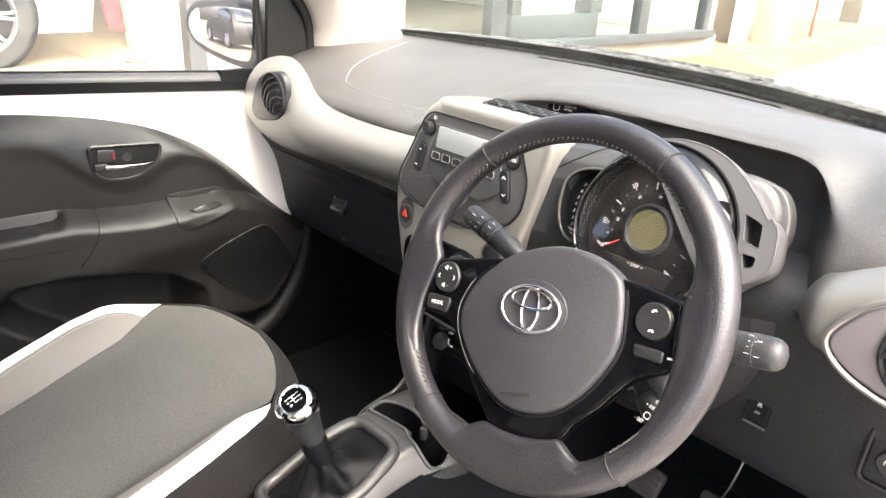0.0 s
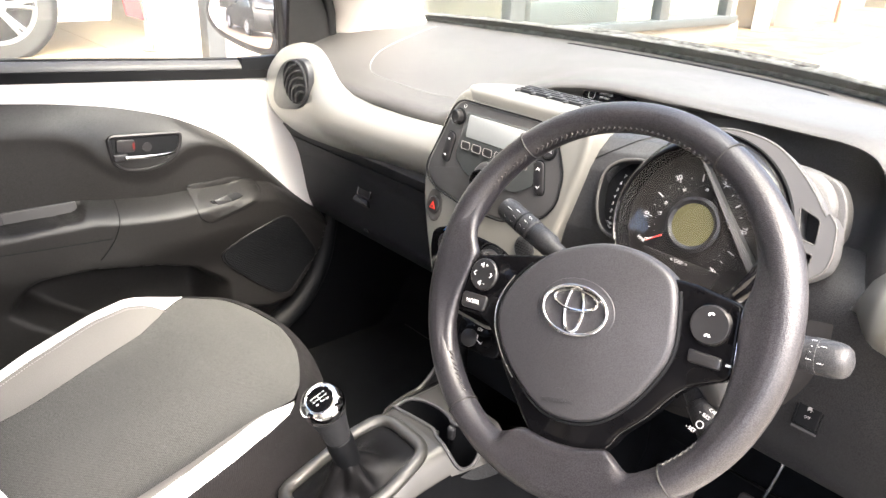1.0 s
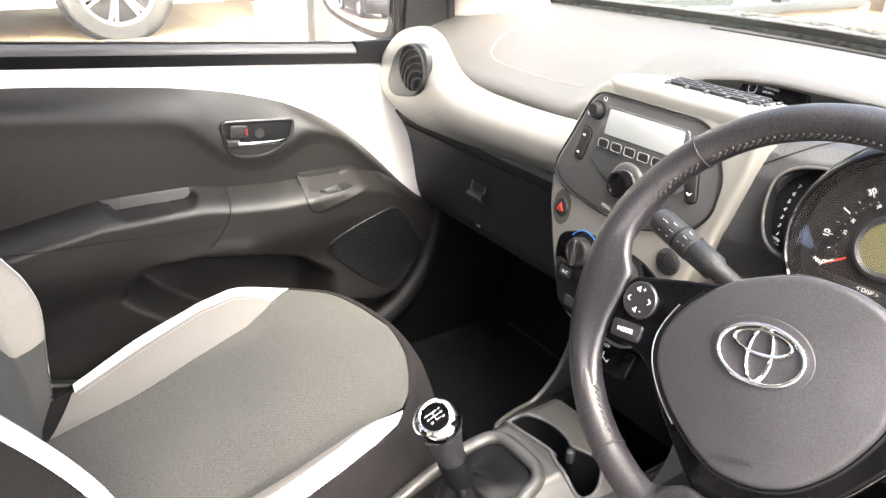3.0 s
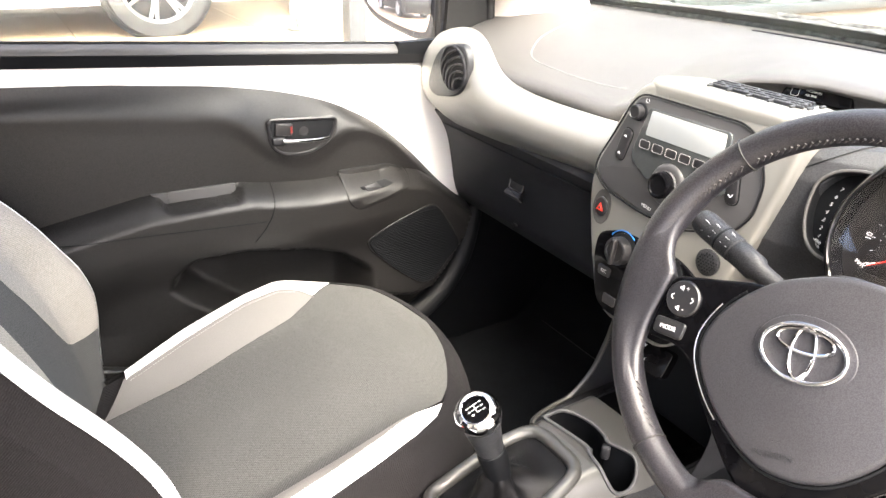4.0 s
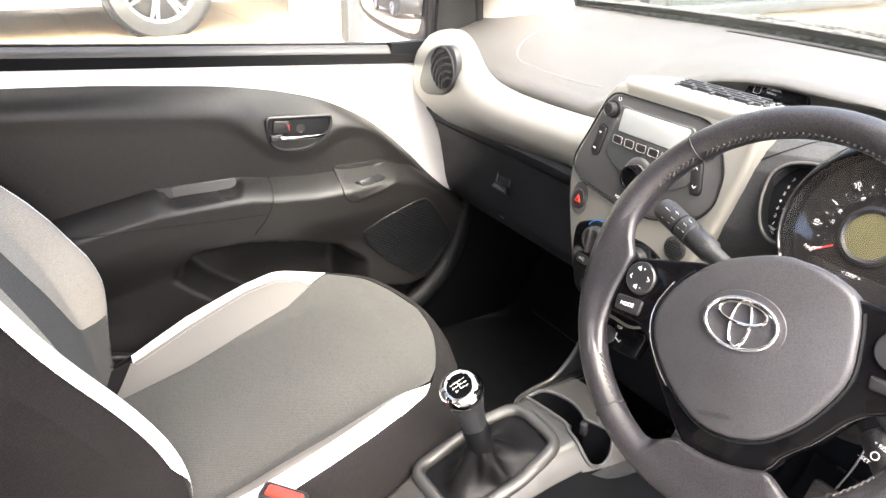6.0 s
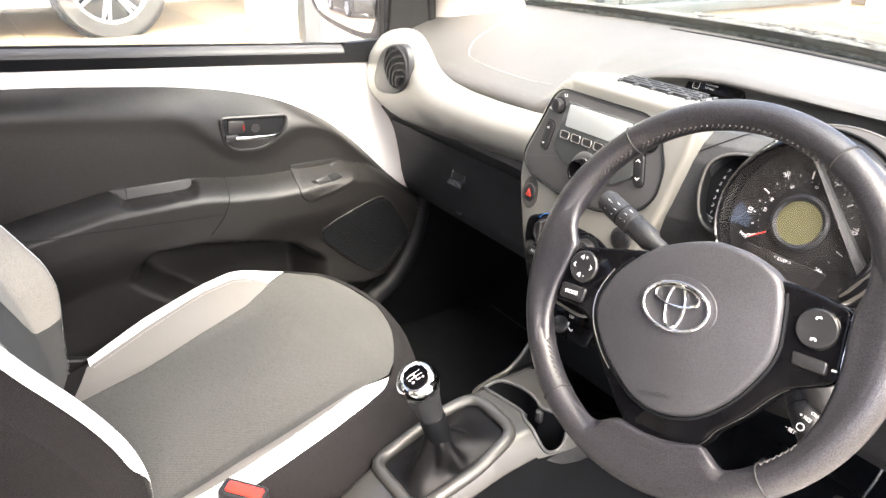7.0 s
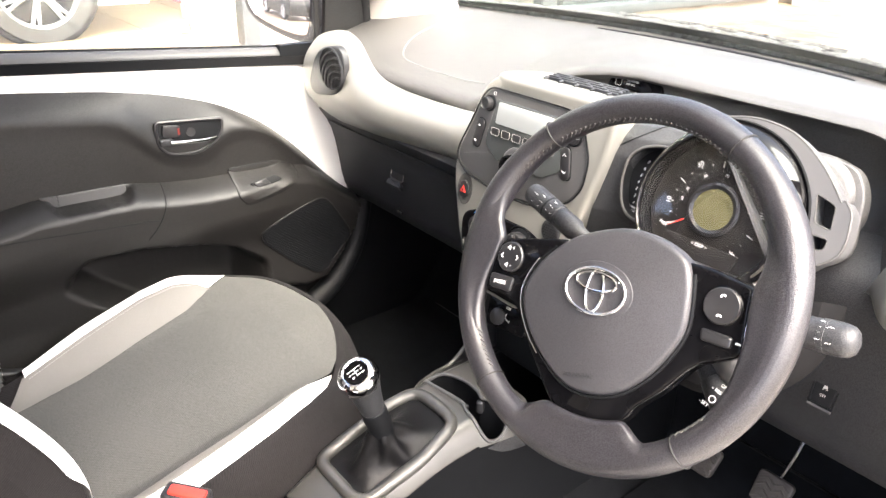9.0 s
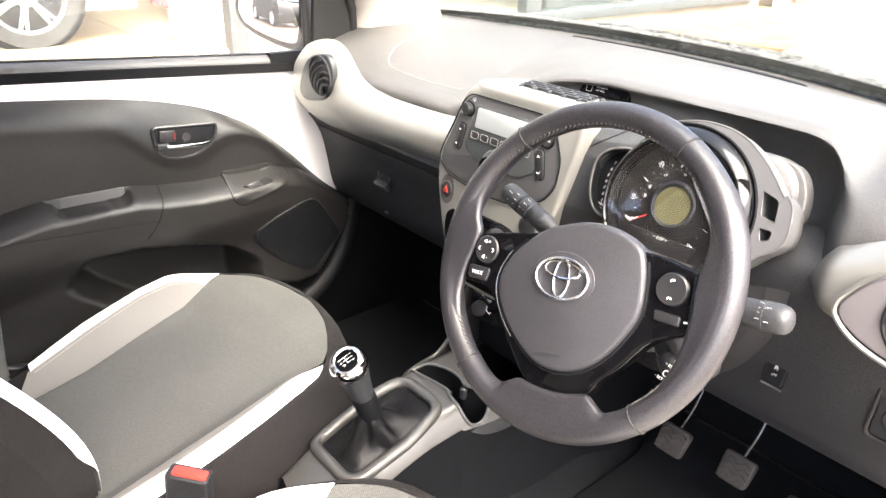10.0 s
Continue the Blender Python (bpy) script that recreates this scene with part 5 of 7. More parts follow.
part("rear_plate", slab(rounded([(0.0, 0.036), (0.036, 0.036), (0.054, 0.012), (0.060, -0.022), (0.052, -0.036), (0.0, -0.036)], 0.016, 5), 0.03, 0.003), M_PAD, pod, "smooth grey end plate", m=HB @ pose(0, 0, -0.008))
# tachometer at the other side: a dark recess with a raised lip, half behind the ring
tach = PM @ pose(0, 0, -0.003)
tarc = [Vector((0.0850 * math.cos(a), 0.0850 * math.sin(a))) for a in span(radians(211), radians(143), 16)]
tedge = spline([(-0.0720, 0.0530, 0), (-0.0898, 0.0518, 0), (-0.1120, 0.0440, 0), (-0.1260, 0.0285, 0), (-0.1270, 0.008, 0), (-0.1225, -0.0126, 0), (-0.1125, -0.0320, 0), (-0.0970, -0.0433, 0), (-0.0760, -0.0455, 0)], 36)
tout = tarc + [Vector((p.x, p.y)) for p in tedge]
tin = inset2d(tout, 0.0035)
tb = part("tachometer", ring_slab(tout, tin, 0.034, 0.0015), M_PAD, pod, "dark tachometer recess with white figures", m=tach)
# added near-black lining that gives the well's walls their shade
part("tachometer_wall", rows_bm([[Vector((*p, z)) for p in inset2d(tin, 0.0004)] for z in (-0.0015, -0.030)], closed_u=True), M_DEEP, tb, m=tach)
tach = PM @ pose(0, 0, -0.020)
part("tachometer_face", slab(tin, 0.002, 0.0004), M_DEEP, tb, m=tach)
for i in range(7):
    t = i / 6
    words("tachometer_figure", str(i + 1), 0.0058, tach @ pose(-0.1058 - 0.0038 * math.sin(math.pi * t), -0.0244 + 0.052 * t, 0.0006), M_FIGURE, tb, spin=-14)
words("tachometer_print", "x1000", 0.0040, tach @ pose(-0.1058, -0.0300, 0.0006), M_FIGURE, tb, spin=-14)
words("tachometer_print", "r/min", 0.0036, tach @ pose(-0.1040, -0.0342, 0.0006), M_FIGURE, tb, spin=-14)

# ---- centre console with gear lever ----
console = thing("centre_tunnel_console", (0.01, 0.0, 0.25), "grey silver console with cup holder, black sides", "centre console")


def con_z(y):
    return lerp([(-0.20, 0.440), (-0.13, 0.468), (-0.05, 0.497), (0.03, 0.522), (0.10, 0.532), (0.20, 0.530), (0.26, 0.535)], y)


def con_w(y):
    return lerp([(-0.20, 0.040), (-0.15, 0.062), (-0.08, 0.074), (0.0, 0.075), (0.06, 0.077), (0.10, 0.080), (0.15, 0.090), (0.26, 0.094)], y)


CX = 0.013
open_pts = rounded([(-0.056, -0.095), (0.056, -0.095), (0.060, 0.02), (0.048, 0.082), (-0.048, 0.082), (-0.060, 0.02)], 0.026, 6)
cup_c = (0.022, 0.131)
# one opening for two cups, pinched in the middle by two tabs
CUP = [Vector((q.x, q.y)) for q in spline([(x, y, 0) for x, y in ((-0.056, 0.118), (-0.050, 0.136), (-0.028, 0.151), (0.0, 0.157), (0.027, 0.154), (0.040, 0.149), (0.055, 0.156), (0.078, 0.163), (0.094, 0.152), (0.098, 0.134), (0.092, 0.114), (0.075, 0.1065), (0.050, 0.1090), (0.034, 0.1160), (0.0045, 0.1125), (-0.036, 0.1065), (-0.051, 0.1095))], 96, closed=True)]
# upper shell with a hole for the gaiter and one for the cup
def shell_z(x, y):
    u = abs(x - CX) / con_w(y)
    return con_z(y) - 0.034 * max(0, u - 0.62) ** 2 / 0.145 - 0.004 * u * u


def ring_between(outer, inner, n):
    """Rows of points from one closed outline to another, laid on the shell."""
    rows = []
    for k in range(n):
        t = k / (n - 1)
        rows.append([Vector((o.x + (i.x - o.x) * t, o.y + (i.y - o.y) * t, shell_z(o.x + (i.x - o.x) * t, o.y + (i.y - o.y) * t))) for o, i in zip(outer, inner)])
    return rows


def polar(pts, c, n=64):
    """An outline resampled by its bearing from c."""
    out = []
    k = len(pts)
    for j in range(n):
        a = 2 * math.pi * j / n
        d = Vector((math.cos(a), math.sin(a)))
        best = 0
        for i in range(k):
            p, q = Vector(pts[i][:2]) - Vector(c), Vector(pts[(i + 1) % k][:2]) - Vector(c)
            e = q - p
            den = d.x * e.y - d.y * e.x
            if abs(den) < 1e-12:
                continue
            s = (p.x * e.y - p.y * e.x) / den
            u = (p.x * d.y - p.y * d.x) / den
            if s > 0 and -1e-6 <= u <= 1 + 1e-6:
                best = max(best, s)
        out.append(Vector(c) + d * best)
    return out


rear_out = [(CX - con_w(y), y) for y in span(0.100, -0.12, 12)] + [(CX - 0.05, -0.152), (CX, -0.162), (CX + 0.05, -0.152)] + [(CX + con_w(y), y) for y in span(-0.12, 0.100, 12)]
front_out = [(CX + con_w(y), y) for y in span(0.100, 0.206, 8)] + [(CX - con_w(y), y) for y in span(0.206, 0.100, 8)]
opn = [(p.x + CX, p.y) for p in open_pts]
ia, ib_ = polar(opn, (CX, -0.005)), polar(CUP, cup_c)
shell = rows_bm(ring_between(polar(rear_out, (CX, -0.005), 300), polar(opn, (CX, -0.005), 300), 26), closed_u=True)
shell2 = rows_bm(ring_between(polar(front_out, cup_c, 300), polar(CUP, cup_c, 300), 20), closed_u=True)
up = part("console_top", join(shell, shell2), M_SHADED_SILVER, console, "satin grey silver console top")
# raised lip round the gaiter opening
part("gaiter_frame", tube([Vector((p.x, p.y, shell_z(p.x, p.y) + 0.001)) for p in polar(opn, (CX, -0.005), 128)], 0.0095, 12, closed=True), M_SHADED_SILVER, up)
# opening walls and console sides near-black, carrying their shade in the colour
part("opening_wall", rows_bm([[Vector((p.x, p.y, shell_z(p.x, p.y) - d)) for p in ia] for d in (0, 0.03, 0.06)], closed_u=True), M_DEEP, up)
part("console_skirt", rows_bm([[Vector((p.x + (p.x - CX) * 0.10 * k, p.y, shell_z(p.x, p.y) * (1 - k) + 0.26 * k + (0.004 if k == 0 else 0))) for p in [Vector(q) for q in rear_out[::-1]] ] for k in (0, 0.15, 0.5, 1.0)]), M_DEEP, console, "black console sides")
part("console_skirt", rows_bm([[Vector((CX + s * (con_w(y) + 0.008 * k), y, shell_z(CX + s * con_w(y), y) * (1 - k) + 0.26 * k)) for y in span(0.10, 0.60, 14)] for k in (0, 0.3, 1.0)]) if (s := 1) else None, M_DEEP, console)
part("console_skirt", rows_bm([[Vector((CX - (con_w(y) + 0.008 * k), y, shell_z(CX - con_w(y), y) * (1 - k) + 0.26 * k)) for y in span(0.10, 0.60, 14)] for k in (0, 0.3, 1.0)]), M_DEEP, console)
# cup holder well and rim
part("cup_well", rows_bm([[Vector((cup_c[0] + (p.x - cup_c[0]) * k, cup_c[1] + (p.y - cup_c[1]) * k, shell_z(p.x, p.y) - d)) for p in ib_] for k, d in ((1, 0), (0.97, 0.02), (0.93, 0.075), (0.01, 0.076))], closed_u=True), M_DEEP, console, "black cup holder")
part("cup_rim", tube([Vector((p.x, p.y, shell_z(p.x, p.y) + 0.001)) for p in CUP], 0.0030, 8, closed=True), M_RADIO, console)
for x, y, d in ((0.034, 0.119, 30), (0.041, 0.146, 30)):
    part("cup_tab", moved(rbox(0.012, 0.012, 0.022, 0.004), pose(x, y, shell_z(x, y) - 0.014, 0, 0, d)), M_BLACK, console)
# flanks that climb from the console to the stack
for s in (-1, 1):
    pts = [Vector((CX + s * dx, y, z)) for dx, y, z in ((0.088, 0.110, 0.494), (0.104, 0.130, 0.489), (0.113, 0.170, 0.489), (0.113, 0.207, 0.495), (0.111, 0.240, 0.528), (0.107, 0.256, 0.569), (0.098, 0.262, 0.625), (0.088, 0.262, 0.69))]
    fl = [[p + Vector((0, d, 0)) for p in spline(pts, 30)] for d in (0, 0.1, 0.3)]
    side_panel = part("console_flank", rows_bm(fl), M_BLACK, console)
    if s < 0:
        part("flank_edge", tube(spline(pts, 40), 0.0038, 8), M_SHADED_SILVER, side_panel)
part("stack_foot", moved(rbox(0.19, 0.02, 0.20, 0.004), pose(CX, 0.30, 0.60)), M_DEEP, console)

# gear lever
lever = thing("gear_lever", (0.015, -0.02, 0.48), "gear lever with chrome-capped knob and black leather gaiter", "gear lever")
KN = Vector((0.018, -0.056, 0.640))
axis = Vector((-0.12, -0.30, 1.0)).normalized()
KM = frame_at(KN, (1, 0, 0), axis) @ Matrix.Scale(1.16, 4)
# gaiter: folds from the opening up to the lever's neck
neck = KN - axis * 0.086
g = []
for k in range(15):
    t = k / 14
    row = []
    for j, p in enumerate(ia):
        base = Vector((p.x, p.y, shell_z(p.x, p.y) - 0.004))
        a = 2 * math.pi * j / 64
        top = neck + Vector((0.013 * math.cos(a), 0.013 * math.sin(a), 0))
        q = base.lerp(top, t)
        flat = base.lerp(top, t ** 0.56)
        q.z = base.z + (top.z - base.z) * t ** 1.25
        q.x, q.y = flat.x, flat.y
        belly = math.sin(math.pi * t)
        fold = 0.0062 * math.sin(4 * a + 1.8 * t + 0.6) * belly + 0.0030 * math.sin(7 * a - 3 * t + 1.0) * belly
        rad = Vector((math.cos(a), math.sin(a), 0))
        shrink = -0.006 * math.sin(math.pi * min(1, t * 1.15)) if t > 0 else 0
        q += rad * (fold + shrink + 0.004 * belly)
        q.z -= 0.004 * belly * (1 - t)
        row.append(q)
    g.append(row)
part("gaiter", rows_bm(g, closed_u=True), M_GAITER, lever, "creased black leather gaiter", sharp=80)
part("gaiter_collar", revolve([(0.0125, -0.088), (0.0150, -0.078), (0.0160, -0.054), (0.0155, -0.047), (0.013, -0.045)], 28), M_DEEP, lever, m=KM)
kb = part("knob_body", revolve([(0.0135, -0.048), (0.0150, -0.044), (0.0165, -0.030), (0.0195, -0.014), (0.0222, -0.006), (0.0228, -0.003), (0.0200, 0.0)], 36), M_SHROUD, lever, "dark grey knob", m=KM)
# the cap faces the driver, tipped from the lever's line
CM = frame_at(KN + axis * 0.004, (1, 0, 0), (0.27, -0.50, 0.90)) @ Matrix.Scale(1.12, 4)
part("knob_cap", revolve([(0.0150, -0.0140), (0.0215, -0.0095), (0.0250, -0.0035), (0.0258, 0.002), (0.0248, 0.0080), (0.0222, 0.0128), (0.0185, 0.0158), (0.0160, 0.0166), (0.0152, 0.0160)], 48, cap=False), M_CHROME, lever, "polished chrome cap", m=CM)
disc = part("shift_disc", revolve([(0.0155, 0.0158), (0.010, 0.0166), (0.001, 0.0169)], 40), M_GLOSS, lever, "gloss black disc with shift pattern", m=CM)
DM = CM @ pose(0, 0, 0.0171, 0, 0, -8) @ Matrix.Scale(0.95, 4)
part("shift_pattern", join(*[tube([a, b], 0.0004, 5) for a, b in (((-0.005, 0.005, 0), (-0.005, -0.005, 0)), ((0, 0.005, 0), (0, -0.005, 0)), ((0.005, 0.005, 0), (0.005, 0, 0)), ((-0.005, 0, 0), (0.005, 0, 0)))]), M_INK, disc, m=DM)
for x, y, s in ((-0.005, 0.008, "1"), (0, 0.008, "3"), (0.0055, 0.008, "5"), (-0.005, -0.008, "2"), (0, -0.008, "4")):
    words("shift_figure", s, 0.0048, DM @ pose(x, y, 0), M_INK, disc)
words("shift_figure", "R", 0.0048, DM @ pose(0.0055, -0.006, 0), M_INK, disc)

# pedals
def pedal(cx, cy, cz, name):
    th = thing(name, (cx, cy + 0.06, cz - 0.05), "worn brown-black rubber pedal with chevron tread on a steel arm", "pedal", "pedals")
    pm = frame_at((cx, cy, cz), (1, 0, 0), (0.0, -0.82, 0.57))
    pad = part("pedal_pad", slab(rounded([(-0.029, 0.026), (0.029, 0.026), (0.026, -0.026), (-0.026, -0.026)], 0.010, 4), 0.012, 0.004), M_PEDAL, th, m=pm)
    for i in range(4):
        y = -0.018 + i * 0.011
        z = [(-0.024, y - 0.004, 0.001), (-0.012, y + 0.004, 0.001), (0, y - 0.004, 0.001), (0.012, y + 0.004, 0.001), (0.024, y - 0.004, 0.001)]
        part("tread_chevron", tube(z, 0.0022, 6), M_PEDAL, pad, m=pm)
    part("pedal_arm", tube(spline([(cx, cy + 0.012, cz + 0.005), (cx + 0.004, cy + 0.06, cz + 0.06), (cx + 0.004, cy + 0.12, cz + 0.20)], 12), 0.006, 8, flat=0.6), M_SATIN, th, "bare steel arm")


pedal(0.243, 0.480, 0.380, "clutch_pedal")
pedal(0.364, 0.480, 0.398, "brake_pedal")
acc = thing("accelerator_pedal", (0.47, 0.50, 0.33), "long black plastic accelerator pedal", "pedal", "pedals")
part("pedal_plate", slab(rounded([(-0.022, 0.07), (0.022, 0.07), (0.026, -0.07), (-0.026, -0.07)], 0.008, 4), 0.012, 0.004), M_BLACK, acc, m=frame_at((0.47, 0.46, 0.34), (1, 0, 0), (0, -0.8, 0.6)))

# floor mats with stitched edge
for x0, x1, y0, y1, lbl in ((-0.62, -0.14, 0.12, 0.56, "passenger"), (0.15, 0.62, 0.12, 0.62, "driver")):
    mt = thing("floor_mat", ((x0 + x1) / 2, 0.3, 0.25), "black carpet floor mat with bound edge", "floor mat", "floor mats")
    edge = rounded([(x0, y0), (x1, y0), (x1 - 0.01, y1), (x0 + 0.02, y1)], 0.04, 5)
    part("mat", sheet(lambda u, v: Vector((x0 + (x1 - x0) * u, y0 + (y1 - y0) * v, floor_z(x0 + (x1 - x0) * u, y0 + (y1 - y0) * v) + 0.012)), span(0, 1, 16), span(0, 1, 16), 0.006), M_CARPET, mt)
    part("mat_binding", tube([Vector((p.x, p.y, floor_z(p.x, p.y) + 0.013)) for p in spline([(q.x, q.y, 0) for q in edge], 80, closed=True)], 0.004, 6, closed=True), M_DOOR, mt)

# ---- seats ----


def seat(sx, label, group, slide=0.0):
    """A front seat whose middle lies at x = sx: cushion and backrest, each of cloth panels between pale bolsters."""
    th = thing("car_seat", (sx, -0.2, 0.27), label, "car seat", group)

    def zc(y):
        return lerp([(-0.50, 0.462), (-0.43, 0.475), (-0.30, 0.500), (-0.10, 0.543), (-0.02, 0.558), (0.03, 0.560), (0.062, 0.556), (0.10, 0.548)], y)

    # plan of the panels: x of each edge along y
    def left_in(y):
        return lerp([(-0.50, -0.092), (-0.41, -0.098), (-0.319, -0.104), (-0.216, -0.123), (-0.125, -0.136), (-0.085, -0.156), (-0.06, -0.180), (-0.025, -0.207), (0.0, -0.192), (0.02, -0.172), (0.039, -0.145), (0.052, -0.105), (0.060, -0.05), (0.063, 0.0)], y)

    def left_mid(y):
        return lerp([(-0.50, -0.145), (-0.396, -0.157), (-0.295, -0.180), (-0.183, -0.201), (-0.125, -0.202), (-0.10, -0.194), (-0.085, -0.186), (-0.077, -0.178), (-0.070, -0.168)], y)

    def left_out(y):
        return lerp([(-0.50, -0.160), (-0.39, -0.174), (-0.29, -0.203), (-0.177, -0.228), (-0.116, -0.234), (-0.06, -0.225), (-0.022, -0.208)], y)

    def right_in(y):
        return lerp([(-0.50, 0.222), (-0.348, 0.212), (-0.27, 0.206), (-0.188, 0.203), (-0.117, 0.198), (-0.022, 0.190), (0.0, 0.168), (0.023, 0.130), (0.042, 0.090), (0.054, 0.055), (0.063, 0.0)], y)

    def right_mid(y):
        return lerp([(-0.50, 0.236), (-0.328, 0.229), (-0.267, 0.227), (-0.196, 0.221), (-0.125, 0.211), (-0.08, 0.200), (-0.065, 0.196)], y)

    def right_out(y):
        return lerp([(-0.50, 0.262), (-0.259, 0.252), (-0.206, 0.247), (-0.139, 0.239), (-0.085, 0.229), (-0.04, 0.206), (-0.022, 0.190)], y)

    def zt(x, y):
        b = lerp([(-0.50, 0.031), (-0.38, 0.032), (-0.29, 0.036), (-0.177, 0.036), (-0.125, 0.033), (-0.10, 0.027), (-0.085, 0.021), (-0.06, 0.011), (-0.025, 0.004), (0.0, 0.001), (0.03, 0.0)], y)
        z = zc(y) + 0.006 * (1 - (x / 0.22) ** 2) - 0.007 * smooth(0.02, -0.15, x) * smooth(-0.08, 0.0, y)
        z += b * smooth(-0.10, -0.215, x)
        return z + 0.016 * (1 - smooth(-0.10, -0.02, y)) * smooth(right_in(y) - 0.03, right_in(y) + 0.02, x)

    def ruled(a, b, n, y0, y1, m, lift, roll=0.0):
        return sheet(lambda t, y: Vector((sx + a(y) + (b(y) - a(y)) * t, y, zt(a(y) + (b(y) - a(y)) * t, y) + lift - roll * t * t)), span(0, 1, n), span(y0, y1, m))

    def bolster(t, y):
        a, b = left_in(y), min(left_mid(y), left_in(y)) - 0.003
        return Vector((sx + a + (b - a) * t, y, zt(a + (b - a) * t, y) + 0.0006))

    part("cushion_insert", ruled(left_in, right_in, 41, -0.50, 0.063, 80, 0.0), M_GREYCLOTH, th, "grey woven cloth insert")
    part("bolster_panel", sheet(lambda t, v: bolster(t, -0.438 + 0.044 * t + (0.368 - 0.044 * t) * v), span(0, 1, 12), span(0, 1, 40)), M_BEIGE, th, "pale beige vinyl bolster")
    part("white_strip", ruled(lambda y: min(left_mid(y), left_in(y)) if y < -0.070 else left_in(y), left_out, 12, -0.390, -0.024, 60, 0.0012), M_PIPING, th, "white vinyl strip")
    part("bolster_end", ruled(left_in, left_out, 10, -0.50, -0.385, 10, -0.007), M_DARKCLOTH, th, "dark cloth behind the bolster")
    edge = [(left_mid(y) - 0.0005, y) for y in span(-0.388, -0.085, 36)] + [(-0.178, -0.0775), (-0.170, -0.0725), (-0.166, -0.0705)]
    part("panel_edge", tube([Vector((sx + x, y, zt(x, y) + 0.0008)) for x, y in edge], 0.0011, 6), M_BEIGE, th)
    part("strip_seam", join(*[tube([Vector((sx + left_mid(y + d) + 0.006, y + d, zt(left_mid(y + d) + 0.006, y + d) + 0.0012)) for d in (0, 0.0025)], 0.0007, 5) for y in span(-0.385, -0.100, 70)]), M_THREAD, th)
    part("bolster_panel", ruled(right_in, lambda y: max(right_mid(y), right_in(y)) + 0.003, 8, -0.50, -0.065, 40, 0.0006), M_BEIGE, th, "pale beige vinyl bolster")
    part("white_strip", ruled(lambda y: max(right_mid(y), right_in(y)), right_out, 12, -0.50, -0.024, 60, 0.0012, 0.010), M_PIPING, th, "white vinyl strip")
    # black border and sides, rolling over and down to the floor rails
    front = [(-0.192, 0.0), (-0.172, 0.02), (-0.145, 0.039), (-0.105, 0.052), (-0.05, 0.060), (0.0, 0.063), (0.055, 0.054), (0.090, 0.042), (0.130, 0.023), (0.168, 0.0)]
    inn = [(left_out(y), y) for y in span(-0.50, -0.022, 24)] + front + [(right_out(y), y) for y in span(-0.022, -0.50, 24)]
    olf = [(-0.180, -0.5), (-0.194, -0.39), (-0.221, -0.29), (-0.242, -0.177), (-0.243, -0.09), (-0.228, -0.01), (-0.200, 0.050), (-0.146, 0.082), (-0.06, 0.093), (0.02, 0.091), (0.085, 0.078), (0.154, 0.045), (0.206, 0.0), (0.232, -0.05), (0.248, -0.11), (0.257, -0.17), (0.263, -0.23), (0.272, -0.38), (0.278, -0.5)]
    out_ = spline([(a, b, 0) for a, b in olf], 58)
    inn_ = spline([(a, b, 0) for a, b in inn], 58)
    rows = []
    for k in span(0, 1, 7):
        rows.append([Vector((sx + p.x + (q.x - p.x) * k, p.y + (q.y - p.y) * k, zt(p.x, p.y) + 0.0006 - 0.010 * (p.x > 0.17) - (0.034 - 0.010 * (p.x > 0.17)) * k * k)) for p, q in zip(inn_, out_)])
    last = rows[-1]
    for out, dz in ((0.007, -0.02), (0.014, -0.045), (0.018, -0.08), (0.014, -0.13), (0.0, -0.20)):
        rows.append([p + Vector((p.x - sx, max(p.y + 0.12, 0) * 1.2, 0)).normalized() * out + Vector((0, 0, dz)) for p in last])
    part("cushion_side", rows_bm(rows), M_DARKCLOTH, th, "black cloth cushion sides")
    part("seat_base", moved(rbox(0.36, 0.40, 0.10, 0.02), pose(sx, -0.22, 0.32)), M_DEEP, th)
    # backrest
    BY = [(0.40, -0.437), (0.55, -0.440), (0.65, -0.458), (0.75, -0.500), (0.85, -0.550), (1.0, -0.620), (1.2, -0.715)]

    def by(z):
        return sum(lerp(BY, z + d) for d in (-0.06, -0.04, -0.02, 0, 0.02, 0.04, 0.06)) / 7

    def bh(z):
        return lerp([(0.46, 0.19), (0.52, 0.212), (0.60, 0.228), (0.75, 0.238), (0.90, 0.235), (1.02, 0.20), (1.10, 0.15), (1.14, 0.08)], z)

    def lean(z):
        """How far the outer wing falls back as it rises."""
        return lerp([(0.50, 0.010), (0.56, 0.009), (0.62, 0.006), (0.67, 0.009), (0.70, 0.015), (0.74, 0.020), (0.78, 0.028), (0.81, 0.037), (0.84, 0.048), (0.92, 0.068), (1.1, 0.08)], z)

    def back(u, z):
        s = abs(u)
        f = (0.056 * (0.55 + 0.45 * smooth(0.48, 0.66, z)) - lean(z) if u < 0 else 0.060 - 0.036 * smooth(0.52, 0.82, z)) * smooth(0.62, 0.93, s) - 0.05 * smooth(0.94, 1.0, s) ** 2
        return Vector((sx + u * bh(z), by(z) + f - 0.012 * (1 - s * s), z + 0.25 * f))

    def bpatch(a, b, n, z0, z1, m, lift):
        return sheet(lambda t, z: back(a + (b - a) * t, z) + Vector((0, lift, lift * 0.4)), span(0, 1, n), span(z0, z1, m))

    part("backrest", bpatch(-1, 1, 41, 0.46, 1.14, 40, -0.004), M_DARKCLOTH, th, "black cloth backrest")
    part("backrest_insert", bpatch(-0.93, 0.93, 37, 0.46, 1.10, 40, 0.0008), M_GREYCLOTH, th, "grey woven cloth insert")

    def cream(z):
        """Inner edge of the cream shoulder panels, sweeping inward as they rise."""
